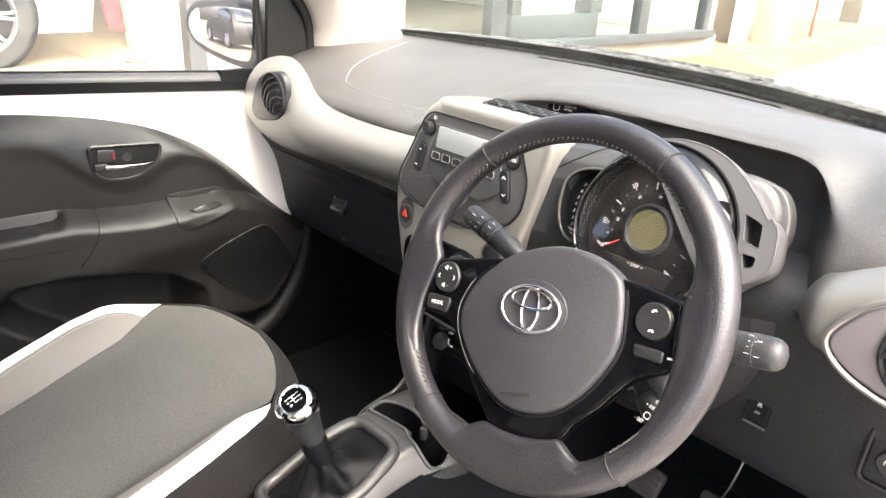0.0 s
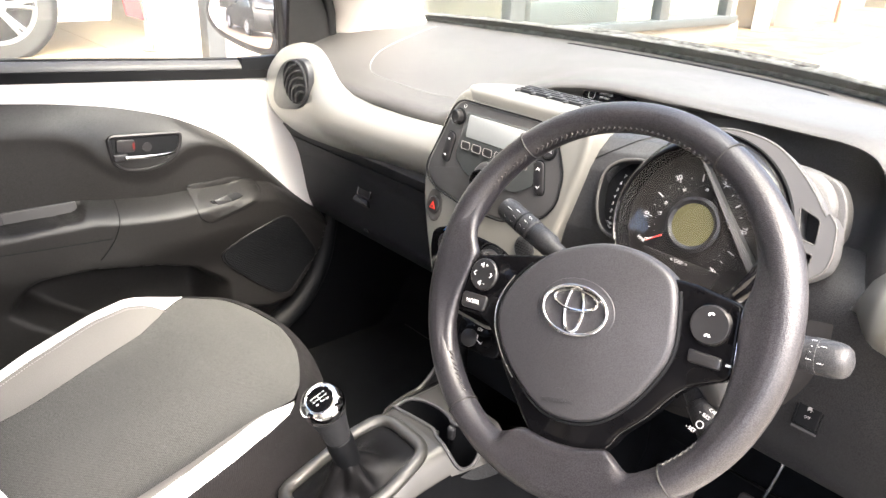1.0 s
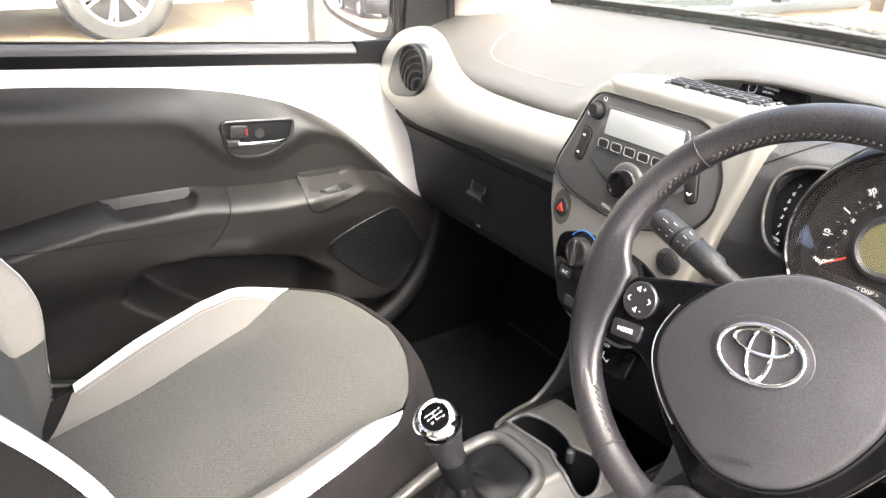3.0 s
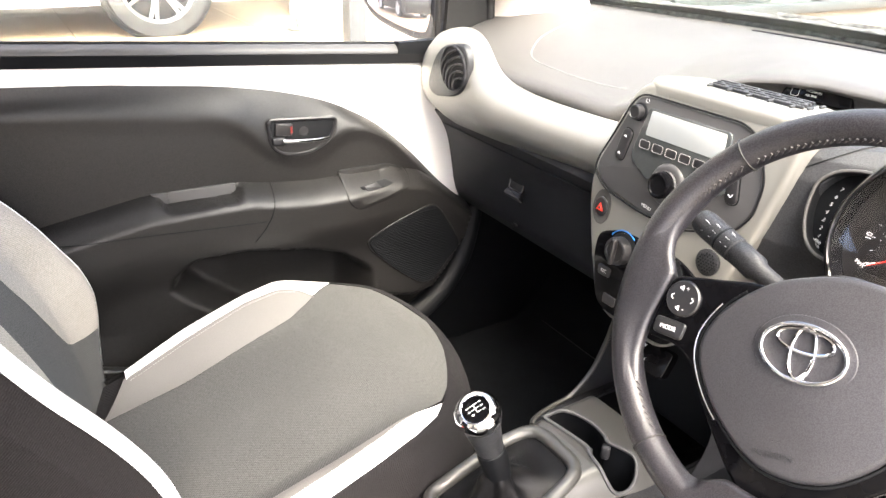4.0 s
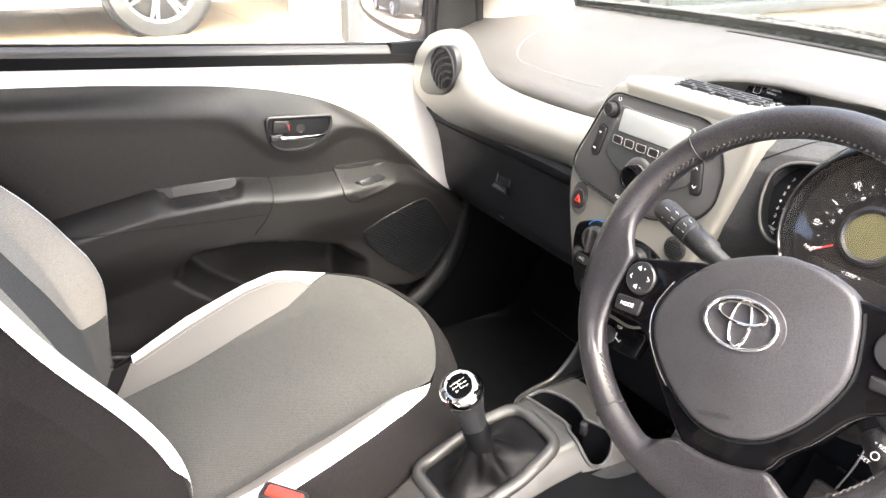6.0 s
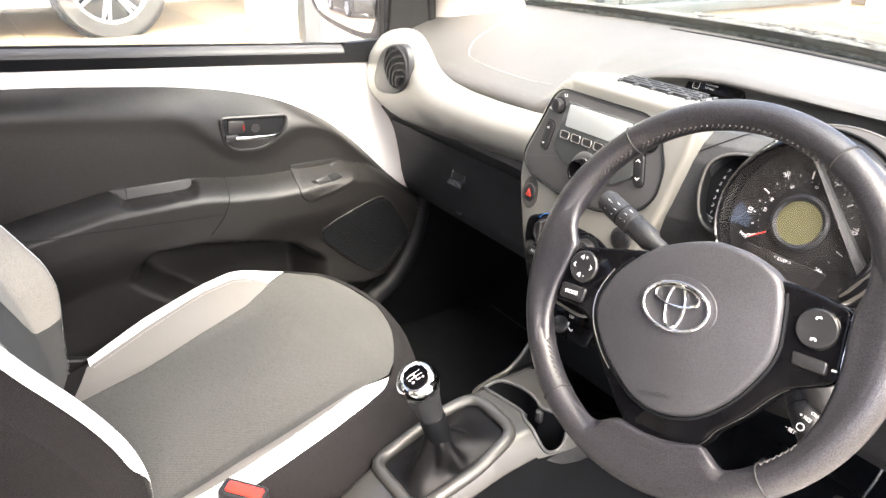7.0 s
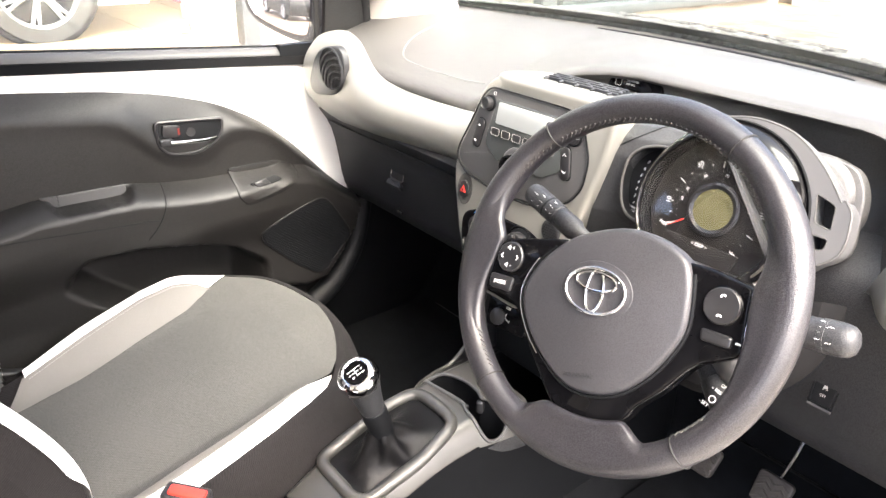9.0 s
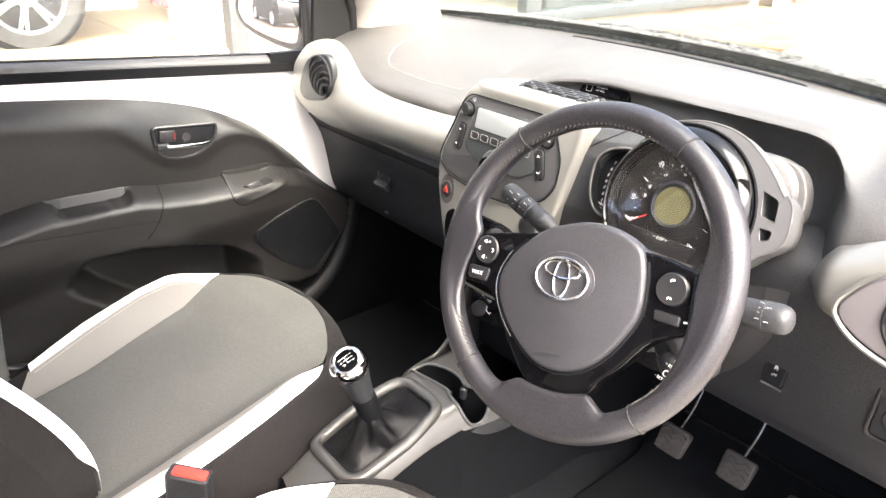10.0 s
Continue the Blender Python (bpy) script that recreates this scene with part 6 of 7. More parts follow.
        return lerp([(0.572, 0.935), (0.576, 0.86), (0.582, 0.76), (0.592, 0.66), (0.61, 0.55), (0.64, 0.45), (0.68, 0.37), (0.74, 0.29), (0.85, 0.21), (1.1, 0.16)], z)

    for s in (-1, 1):
        part("backrest_wing", sheet(lambda t, z: back(s * (cream(z) + (0.935 - cream(z)) * t), z) + Vector((0, 0.0016, 0.0008)), span(0, 1, 22), [0.572 + 0.508 * (k / 70) ** 1.6 for k in range(71)]), M_CREAMCLOTH, th, "cream woven cloth wing")
        part("backrest_strip", sheet(lambda t, z: back(s * (0.925 + (0.055 if s < 0 else 0.047) * smooth(0.45, 0.58, z) * t), z) + Vector((s * 0.001, 0.0022, 0.001)), span(0, 1, 10), span(0.465, 1.08, 52)), M_PIPING, th, "white vinyl strip")
        part("backrest_side", sheet(lambda t, z: back(s, z) + Vector((s * (0.006 * math.sin(math.pi * t) - 0.03 * t), -0.004 - 0.13 * t, -0.05 * t)), span(0, 1, 8), span(0.46, 1.14, 30)), M_DARKCLOTH, th)
    part("backrest_rear", sheet(lambda u, z: Vector((sx + u * (bh(z) - 0.03), by(z) - 0.13, z - 0.05)), span(-1, 1, 9), span(0.46, 1.14, 20)), M_DARKCLOTH, th)
    part("hinge_cover", moved(rbox(0.02, 0.16, 0.09, 0.006), pose(sx - 0.245, -0.445, 0.442, -20, 0, 0)), M_DOOR, th, "dark plastic hinge cover")
    th.location.y += slide
    return th


seat(-0.310, "passenger seat in grey and black cloth with white and cream bolsters", "front seats")
seat(0.330, "driver seat in grey and black cloth with white bolsters", "front seats", -0.128)

# belt webbing running down beside the passenger seat
sb = thing("seat_belt", (-0.60, -0.50, 0.30), "beige seat belt webbing hanging beside the passenger seat", "seat belt")
part("webbing", sheet(lambda u, v: Vector((-0.600 - 0.012 * u, lerp([(0, -0.470), (0.45, -0.497), (0.55, -0.517), (1, -0.640)], v) - 0.030 * u, 0.30 + 0.90 * v)), span(0, 1, 4), span(0, 1, 24), 0.0015), M_BEIGE, sb)

# belt buckle between the seats
bk = thing("seat_belt_buckle", (-0.035, -0.29, 0.30), "black seat belt buckle with red release button", "buckle")
BK = frame_at((-0.035, -0.288, 0.502), (0.72, 0.69, 0), (0.10, 0.05, 0.99))
part("buckle_body", slab(rounded([(-0.030, -0.014), (0.030, -0.014), (0.030, 0.014), (-0.030, 0.014)], 0.007, 4), 0.075, 0.004), M_BLACK, bk, m=BK @ pose(0, 0, 0.038))
part("release_button", slab(rounded([(-0.023, -0.0095), (0.025, -0.0095), (0.025, 0.007), (-0.023, 0.007)], 0.004, 4), 0.006, 0.002), M_REDINK, bk, "red release button", m=BK @ pose(0.001, 0, 0.041))
part("buckle_stem", tube([(-0.035, -0.29, 0.30), (-0.036, -0.292, 0.40), (-0.036, -0.29, 0.47)], 0.014, 10, flat=0.4), M_BLACK, bk)
hb = thing("parking_brake", (0.02, -0.30, 0.40), "black parking brake lever between the seats", "parking brake")
part("brake_lever", tube(spline([(0.02, -0.36, 0.43), (0.022, -0.26, 0.455), (0.022, -0.20, 0.455)], 14), 0.013, 14), M_BLACK, hb)
part("brake_button", tube([(0.022, -0.20, 0.455), (0.022, -0.186, 0.455)], 0.008, 12), M_DOOR, hb)

# ---- passenger door ----
door = thing("passenger_door", (-0.68, -0.1, 0.30), "closed white door with dark grey trim, armrest, pocket and speaker", "car door")


def belt(y):
    return 0.926 - 0.065 * y


UPPER = [(-0.75, 0.944), (-0.486, 0.932), (-0.333, 0.922), (-0.157, 0.904), (-0.059, 0.888), (0.049, 0.856), (0.142, 0.806), (0.219, 0.738), (0.29, 0.658), (0.345, 0.608)]


def upper_edge(y):
    return sum(lerp(UPPER, y + d) for d in (-0.03, -0.015, 0, 0.015, 0.03)) / 5


part("door_metal", sheet(lambda y, v: Vector((-0.663 + 0.008 * math.sin(math.pi * v), y, (upper_edge(y) - 0.035) + (belt(y) + 0.012 - upper_edge(y) + 0.035) * v)), span(-0.74, 0.352, 60), span(0, 1, 14), Vector((-0.02, 0, 0))), M_WHITE, door, "bare white painted metal above the trim")


def arm_top(y):
    """Line along which the armrest springs from the upper panel."""
    return lerp([(-0.75, 0.690), (-0.453, 0.716), (-0.367, 0.730), (-0.303, 0.740), (-0.218, 0.740), (-0.138, 0.737), (-0.085, 0.727), (-0.01, 0.719), (0.066, 0.718), (0.16, 0.718), (0.22, 0.705), (0.35, 0.62)], y)


def pocket_top(y):
    return lerp([(-0.40, 0.636), (-0.25, 0.623), (-0.15, 0.617), (-0.03, 0.592), (0.04, 0.565), (0.10, 0.52), (0.16, 0.46)], y)


def pocket_back(z):
    return lerp([(0.42, -0.09), (0.50, -0.198), (0.538, -0.246), (0.569, -0.275), (0.59, -0.270), (0.62, -0.24)], z)


CREASE = [(-0.75, 0.905), (-0.495, 0.892), (-0.343, 0.877), (-0.167, 0.854), (-0.129, 0.838), (-0.101, 0.809), (-0.082, 0.789), (-0.029, 0.768), (0.016, 0.772), (0.046, 0.793), (0.069, 0.806), (0.111, 0.804), (0.16, 0.778), (0.211, 0.717), (0.35, 0.58)]


def crease(y):
    """Lower edge of the rolled top of the trim, dipping round the handle."""
    return sum(lerp(CREASE, y + d) for d in (-0.016, -0.008, 0, 0.008, 0.016)) / 5


def trim_x(y, z):
    ue, cr, c = upper_edge(y), crease(y), arm_top(y)
    # rolled top that leans inward, then an upright panel
    d = min(max((ue - z) / (ue - cr + 0.006), 0), 1)
    x = -0.656 + 0.032 * (1 - (1 - d) ** 2)
    x -= (0.0015 + 0.0035 * smooth(-0.22, -0.10, y)) * smooth(cr + 0.010, cr - 0.030, z)
    # armrest: a rounded ledge below its line, falling away further down, with a hollow to grab
    e = c - z
    amt = 0.056 * (1 - 0.30 * smooth(0.02, 0.30, y))
    hollow = smooth(-0.296, -0.268, y) * (1 - smooth(-0.150, -0.130, y)) * smooth(0.7160, 0.7210, z - 0.020 * smooth(-0.262, -0.296, y) - 0.014 * smooth(-0.160, -0.132, y))
    q = min(max(e / 0.034, 0), 1)
    x += amt * (1 - (1 - q) ** 2) * (1 - 0.45 * smooth(0.07, 0.17, e)) * (1 - 0.92 * hollow)
    x += 0.008 * smooth(0.52, 0.44, z)
    # pocket sunk under the armrest
    pk = smooth(-0.014, 0.042, y - pocket_back(z)) * smooth(0.008, -0.014, z - pocket_top(y))
    x -= 0.085 * pk * (1 - smooth(0.05, 0.115, y)) * (1 - smooth(0.44, 0.39, z))
    # below and ahead of the speaker's swelling the panel falls back to the sill
    zb = lerp([(0.02, 0.43), (0.10, 0.462), (0.20, 0.434), (0.25, 0.440), (0.30, 0.490), (0.322, 0.540), (0.338, 0.60), (0.36, 0.64)], y)
    x -= 0.05 * smooth(zb + 0.004, zb - 0.026, z) * smooth(0.03, 0.12, y)
    return x


def front_edge(z):
    return lerp([(0.26, 0.18), (0.34, 0.27), (0.42, 0.325), (0.50, 0.352), (0.56, 0.357), (0.605, 0.350)], z)


def trim_pt(t, v):
    # v runs down from the upper edge; t from the back to the front edge
    y = -0.74 + (0.352 + 0.74) * t
    ze = upper_edge(y)
    za = min(arm_top(y), ze - 0.012)
    z = ze + (za - ze) * v / 0.4 if v < 0.4 else za + (0.28 - za) * ((v - 0.4) / 0.6) ** 1.35
    if z < 0.60:
        yf = front_edge(z)
        y = -0.74 + (yf + 0.74) * t
    return Vector((trim_x(y, z), y, z))


part("door_trim", sheet(trim_pt, span(0, 1, 200), span(0, 1, 201), 0), M_DOOR, door, "dark grey moulded door trim")
# rounded sill trim sweeping from under the dash down beside the seat
part("sill_trim", tube(spline([(-0.655, 0.385, 0.66), (-0.650, 0.372, 0.56), (-0.640, 0.335, 0.46), (-0.625, 0.25, 0.385), (-0.610, 0.10, 0.345), (-0.605, -0.20, 0.335)], 40), 0.026, 12, flat=0.8), M_DEEP, car, "black rounded sill trim")
# waist seals
part("waist_seal", sheet(lambda y, v: Vector((-0.655 - 0.008 * v, y, belt(y) + 0.0155 * v)), span(-0.74, 0.42, 24), span(0, 1, 4), Vector((-0.02, 0, 0))), M_MATT, door, "black rubber waist seal")
# grey instead of black: the strip's highlight is in its colour
part("waist_strip", sheet(lambda y, v: Vector((-0.668 - 0.012 * v + 0.004 * math.sin(3.1 * v), y, belt(y) + 0.0165 + 0.0145 * v)), span(-0.74, 0.42, 24), span(0, 1, 5), Vector((-0.02, 0, 0))), M_RADIO, door, "black plastic waist strip, its highlight put in as grey")
part("glass_channel", tube([Vector((-0.69, y, belt(y) + 0.0315)) for y in span(-0.74, 0.33, 24)], 0.004, 6), M_DEEP, door)
wg = part("window_glass", sheet(lambda y, v: Vector((-0.690 + 0.085 * v, y * (1 - 0.25 * v) - 0.10 * v, belt(y) + 0.035 + 0.40 * v)), span(-0.74, 0.30, 8), span(0, 1, 8), 0.004), M_SIDEGLASS, door, "clear side window")
wg.visible_shadow = False
part("window_post", tube([(-0.682, 0.296, 0.94), (-0.675, 0.292, 1.02), (-0.665, 0.283, 1.12), (-0.64, 0.20, 1.25)], 0.0075, 8), M_RUBBER, door)
part("mirror_panel", sheet(lambda u, v: Vector((-0.672 + 0.02 * v, 0.300 + (0.112 - 0.045 * v * v) * u, 0.9475 + 0.1775 * v)), span(0, 1, 8), span(0, 1, 8), 0.012), M_DOOR, door, "dark triangular mirror panel")
part("frame_seal", tube(spline([(-0.664, 0.408, 0.945), (-0.658, 0.401, 1.006), (-0.648, 0.391, 1.045), (-0.638, 0.364, 1.085), (-0.624, 0.290, 1.165), (-0.60, 0.10, 1.33)], 24), 0.0105, 10), M_RUBBER, door)

# handle in its cup
hpoly = rounded([(-0.080, 0.842), (0.048, 0.833), (0.044, 0.808), (0.030, 0.790), (-0.006, 0.772), (-0.060, 0.778), (-0.078, 0.796)], [0.010, 0.010, 0.012, 0.016, 0.024, 0.018, 0.012], 5)
HM = Matrix(((0, 0, 1, trim_x(-0.02, 0.81) + 0.003), (1, 0, 0, 0), (0, 1, 0, 0), (0, 0, 0, 1)))
cup = part("handle_cup", slab(hpoly, 0.02, 0.002), M_DEEP, door, "black recessed handle cup", m=HM)
part("cup_rim", tube([Vector((p.x, p.y, 0.0005)) for p in hpoly], 0.0036, 8, closed=True), M_BUTTON, cup, "satin black rim", m=HM)
part("handle_pull", tube(spline([(-0.058, 0.8035, 0.010), (-0.03, 0.801, 0.012), (0.01, 0.799, 0.012), (0.032, 0.800, 0.008)], 16), [0.0046] * 13 + [0.004, 0.0035, 0.003], 10, flat=0.8), M_CHROME, cup, "chrome pull", m=HM)
part("pull_pivot", slab(rounded([(-0.077, 0.797), (-0.052, 0.796), (-0.052, 0.810), (-0.077, 0.811)], 0.004, 3), 0.012, 0.003), M_BLACK, cup, m=HM @ pose(0, 0, 0.010))
lk = part("lock_tab", slab(rounded([(-0.070, 0.812), (-0.038, 0.810), (-0.036, 0.832), (-0.068, 0.836)], 0.005, 3), 0.006, 0.002), M_BUTTON, cup, m=HM @ pose(0, 0, 0.005))
part("lock_mark", slab([(-0.0415, 0.8155), (-0.038, 0.8155), (-0.038, 0.827), (-0.0415, 0.827)], 0.001, 0.0003), M_LOCKRED, lk, "red lock mark", m=HM @ pose(0, 0, 0.0064))
part("screw_cap", revolve([(0.0085, 0), (0.0085, 0.0008), (0.0075, 0.001), (0.0005, 0.001)], 24), M_BUTTON, cup, m=HM @ pose(-0.015, 0.815, 0.0005))
# grab hollow in the armrest
GM = Matrix(((0, 0, 1, trim_x(-0.21, 0.742) + 0.004), (1, 0, 0, 0), (0, 1, 0, 0), (0, 0, 0, 1)))
part("grab_floor", slab(rounded([(-0.262, 0.700), (-0.150, 0.698), (-0.148, 0.739), (-0.262, 0.741)], 0.003, 3), 0.004, 0.001), M_RADIO, door, "smooth grey grab plate", m=GM)
part("grab_end", slab([(-0.2630, 0.741), (-0.2630, 0.715), (-0.290, 0.7425)], 0.004, 0.0008), M_RADIO, door, m=GM @ pose(0, 0, 0.001))
def trim_line(pts, r, name, material, lift=0.0012):
    part(name, tube([Vector((trim_x(p.x, p.y) + lift, p.x, p.y)) for p in spline([(a, b, 0) for a, b in pts], 40)], r, 6), material, door)


trim_line([(-0.60, 0.706), (-0.429, 0.698), (-0.337, 0.694), (-0.228, 0.686), (-0.112, 0.677)], 0.0009, "armrest_seam", M_DEEP)
trim_line([(-0.084, 0.728), (-0.093, 0.708), (-0.108, 0.674), (-0.135, 0.641)], 0.0009, "armrest_seam", M_DEEP)
# window switch panel, moulded to the armrest, with a raised lip round the switch
def on_trim(p, lift):
    return Vector((trim_x(p[0], p[1]) + lift, p[0], p[1]))


SP = rounded([(0.050, 0.728), (0.045, 0.684), (0.066, 0.664), (0.140, 0.676), (0.184, 0.690), (0.194, 0.712), (0.150, 0.728)], [0.004, 0.012, 0.012, 0.02, 0.012, 0.010, 0.014], 5)
mid = sum((Vector((p.x, p.y)) for p in SP), Vector((0, 0))) / len(SP)
wsw = part("switch_panel", rows_bm([[on_trim(mid.lerp(Vector((p.x, p.y)), k), h) for p in SP] for k, h in ((1.0, 0.0005), (0.985, 0.0020), (0.93, 0.0024), (0.80, 0.0030), (0.72, 0.0030), (0.66, 0.0020), (0.4, 0.0020), (0.2, 0.0020), (0.01, 0.0020))], closed_u=True), M_DOOR, door, "dark grey window switch panel")
part("panel_groove", tube([on_trim(p, 0.0006) for p in SP], 0.0011, 6, closed=True), M_DEEP, wsw)
SMx = frame_at(on_trim((0.112, 0.700), 0.0045), (0, 1, 0.03), (0.93, 0, 0.36))
part("switch_well", slab(rounded([(-0.036, 0.006), (-0.024, -0.012), (0.034, 0.001), (0.018, 0.013)], 0.004, 3), 0.006, 0.0006), M_DEEP, wsw, m=SMx)
part("switch_rocker", slab(rounded([(-0.030, 0.005), (-0.020, -0.010), (0.008, -0.003), (-0.002, 0.010)], 0.003, 3), 0.004, 0.0015), M_BUTTON, wsw, m=SMx @ pose(0, 0, 0.0012, 0, 4, 0))
# speaker grille of fine ribs
SPK = rounded([(0.088, 0.588), (0.132, 0.613), (0.206, 0.637), (0.240, 0.640), (0.262, 0.615), (0.311, 0.537), (0.303, 0.512), (0.243, 0.456), (0.216, 0.458), (0.168, 0.495), (0.100, 0.562)], [0.014, 0.03, 0.03, 0.014, 0.02, 0.016, 0.016, 0.014, 0.014, 0.03, 0.014], 4)
sc = sum((Vector((p.x, p.y)) for p in SPK), Vector((0, 0))) / len(SPK)
# black deepened to near-black: the dash's shade over the speaker is in the colour
spk = part("speaker_base", rows_bm([[on_trim(sc.lerp(Vector((p.x, p.y)), k), 0.003) for p in SPK] for k in (1.0, 0.8, 0.6, 0.4, 0.2, 0.01)], closed_u=True), M_DEEP, door, "black ribbed speaker grille")
part("speaker_rim", tube([on_trim(p, 0.002) for p in SPK], 0.0016, 8, closed=True), M_DOOR, spk)
pl = [Vector((p.x, p.y)) for p in SPK]
for i in range(47):
    z = 0.440 + i * 0.0041
    cr = []
    for a, b in zip(pl, pl[1:] + pl[:1]):
        if (a.y - z) * (b.y - z) < 0:
            cr.append(a.x + (b.x - a.x) * (z - a.y) / (b.y - a.y))
    if len(cr) >= 2:
        part("speaker_rib", tube([on_trim((y, z), 0.0042) for y in span(min(cr) + 0.004, max(cr) - 0.004, 9)], 0.0011, 5), M_DEEP, spk)

# ---- door mirror ----
mir = thing("door_mirror", (-0.80, 0.33, 0.95), "black door mirror seen through the side window", "mirror")
MM = frame_at((-0.830, 0.2835, 1.000), (0.937, 0.349, 0), (0.349, -0.937, 0.045))
mo = [Vector((p.x, p.y)) for p in spline([(-0.108, 0.012, 0), (-0.088, 0.055, 0), (-0.03, 0.072, 0), (0.06, 0.076, 0), (0.104, 0.066, 0), (0.110, 0.0, 0), (0.096, -0.058, 0), (0.055, -0.069, 0), (-0.03, -0.052, 0), (-0.085, -0.028, 0)], 56, closed=True)]
hs = part("mirror_housing", slab(mo, 0.07, 0.012, steps=4), M_BLACK, mir, "black plastic housing", m=MM)
part("mirror_glass", rows_bm([[Vector((p.x * k, p.y * k, 0.001 - (p.x ** 2 + p.y ** 2) * k * k / 2.6)) for p in inset2d(mo, 0.018)] for k in (1.0, 0.85, 0.7, 0.55, 0.4, 0.25, 0.12, 0.01)], closed_u=True), M_MIRROR, mir, "mirror glass", m=MM @ pose(0.002, 0, 0.0055))
part("mirror_foot", tube([MM @ Vector((0.09, -0.045, -0.03)), MM @ Vector((0.14, -0.055, -0.02)), Vector((-0.69, 0.36, 0.955))], [0.022, 0.02, 0.024], 12), M_BLACK, mir)

# ---- outside ----
M_PAVE = mat("pale_paving", (0.27, 0.245, 0.205), 0.85, bump=(40, 0.5), var=(1.5, 0.15))
M_BRICKPAVE = mat("red_brown_block_paving", (0.17, 0.105, 0.055), 0.85, bump=(60, 0.5), var=(4, 0.5))
M_TILE = mat("beige_floor_tile", (0.40, 0.30, 0.19), 0.35, var=(3, 0.06))
M_FRAME = mat("grey_aluminium_frame", (0.075, 0.085, 0.09), 0.4, metal=0.4, var=(8, 0.1))
M_WALL = mat("white_showroom_wall", (0.80, 0.80, 0.78), 0.7, bump=(60, 0.1), var=(1, 0.03))
M_STONE = mat("pale_stone_pillar", (0.22, 0.185, 0.135), 0.8, bump=(50, 0.5), var=(4, 0.15))
M_TYRE = mat("tyre_rubber", (0.03, 0.03, 0.03), 0.7, bump=(90, 0.3), var=(10, 0.15))
M_ALLOY = mat("silver_alloy", (0.55, 0.55, 0.56), 0.3, metal=0.8, var=(20, 0.05))
M_CARBLACK = mat("black_car_paint", (0.004, 0.0043, 0.005), 0.35, spec=0.2, var=(3, 0.1))
M_CARWHITE = mat("white_car_paint", (0.80, 0.80, 0.79), 0.25, coat=1.0, var=(3, 0.02))
M_REDPANEL = mat("red_board", (0.45, 0.03, 0.04), 0.5, var=(6, 0.1))
M_TILE2 = mat("beige_paving_tile", (0.15, 0.105, 0.068), 0.6, var=(2, 0.12), bump=(30, 0.2))
M_BUFF = mat("cream_render", (0.55, 0.50, 0.40), 0.8, bump=(50, 0.4), var=(3, 0.1))
M_RUST = mat("faded_red_paint", (0.40, 0.10, 0.06), 0.6, var=(6, 0.2))
M_GREEN = mat("green_edge", (0.05, 0.35, 0.12), 0.5, var=(6, 0.1))
M_DARKGLASS = mat("dark_car_glass", (0.05, 0.07, 0.08), 0.05, var=(3, 0.1), coat=0.5)

gb = sheet(lambda u, v: Vector((u, v, 0)), [-60, -20, -8, -2, 2, 8, 20, 60], [-60, -20, -8, 0, 8, 20, 60], 0)
tagged(part("ground", gb, M_PAVE), "pale sunlit paved forecourt", "ground", kind="structure")
# raised block paving ahead, with a kerb along its edge
pv = part("pavement", moved(rbox(3.6, 11.0, 0.10, 0.01), pose(-4.65, 11.9, 0.05, 0, 0, 6.6)), M_BRICKPAVE)
tagged(pv, "sunlit red-brown and buff block paving", "pavement", kind="structure")
kerb = part("kerb", join(*[moved(rbox(0.30, 0.90, 0.13, 0.015, 2), pose(-2.36 - 0.105 * i, 6.8 + i * 0.915, 0.06, 0, 0, 6.6)) for i in range(10)]), M_STONE)
tagged(kerb, "pale worn kerb stones", "kerb", kind="structure")

rear = part("rear_pavement", moved(rbox(11.0, 13.0, 0.02, 0.0), pose(-4.5, -9.6, 0.0)), M_TILE2)
tagged(rear, "beige tiled forecourt behind the car", "pavement", kind="structure")

# showroom: raised tiled floor, glass front with grey frames
FX = -3.95
floor = part("showroom_floor", moved(rbox(9.0, 14.0, 0.33, 0.0), pose(FX - 4.5, 1.6, 0.165)), M_PAVE)
tagged(floor, "raised showroom floor of beige tiles", "floor", kind="structure")
for i in range(10):
    for j in range(9):
        tile = moved(rbox(0.594, 0.594, 0.008, 0.002, 1), pose(0, 0, 0))
        part("tile", tile, M_TILE, floor, m=pose(FX - 0.32 - i * 0.6, -1.5 + j * 0.6, 0.334))
front = thing("showroom_front", (FX, 4, 0.3), "glass showroom front in grey aluminium frames", "shop front", kind="structure")
posts = [(-4.0, 0.08), (-1.9, 0.08), (1.62, 0.12), (4.45, 0.19), (6.80, 0.17), (8.20, 0.14)]
for y, w in posts:
    part("frame_post", moved(rbox(0.12, w, 3.0, 0.006), pose(FX, y, 1.8)), M_FRAME, front)
part("base_rail", moved(rbox(0.16, 5.4, 0.10, 0.01), pose(FX, 5.7, 0.36)), M_FRAME, front)
for (y0, _), (y1, _) in zip(posts, posts[1:]):
    pn = part("shop_pane", moved(rbox(0.012, y1 - y0 - 0.12, 2.9, 0.0), pose(FX, (y0 + y1) / 2, 1.85)), M_SHOPGLASS, front)
    pn.visible_shadow = False
part("roof_fascia", moved(rbox(9.0, 14.0, 0.3, 0.02), pose(FX - 4.4, 1.6, 3.4)), M_WALL, front)
part("rear_wall", moved(rbox(0.2, 14.0, 3.2, 0.0), pose(FX - 8.8, 1.6, 1.8)), M_WALL, front)
part("end_wall", moved(rbox(8.8, 0.2, 3.2, 0.0), pose(FX - 4.5, 8.5, 1.8)), M_WALL, front)
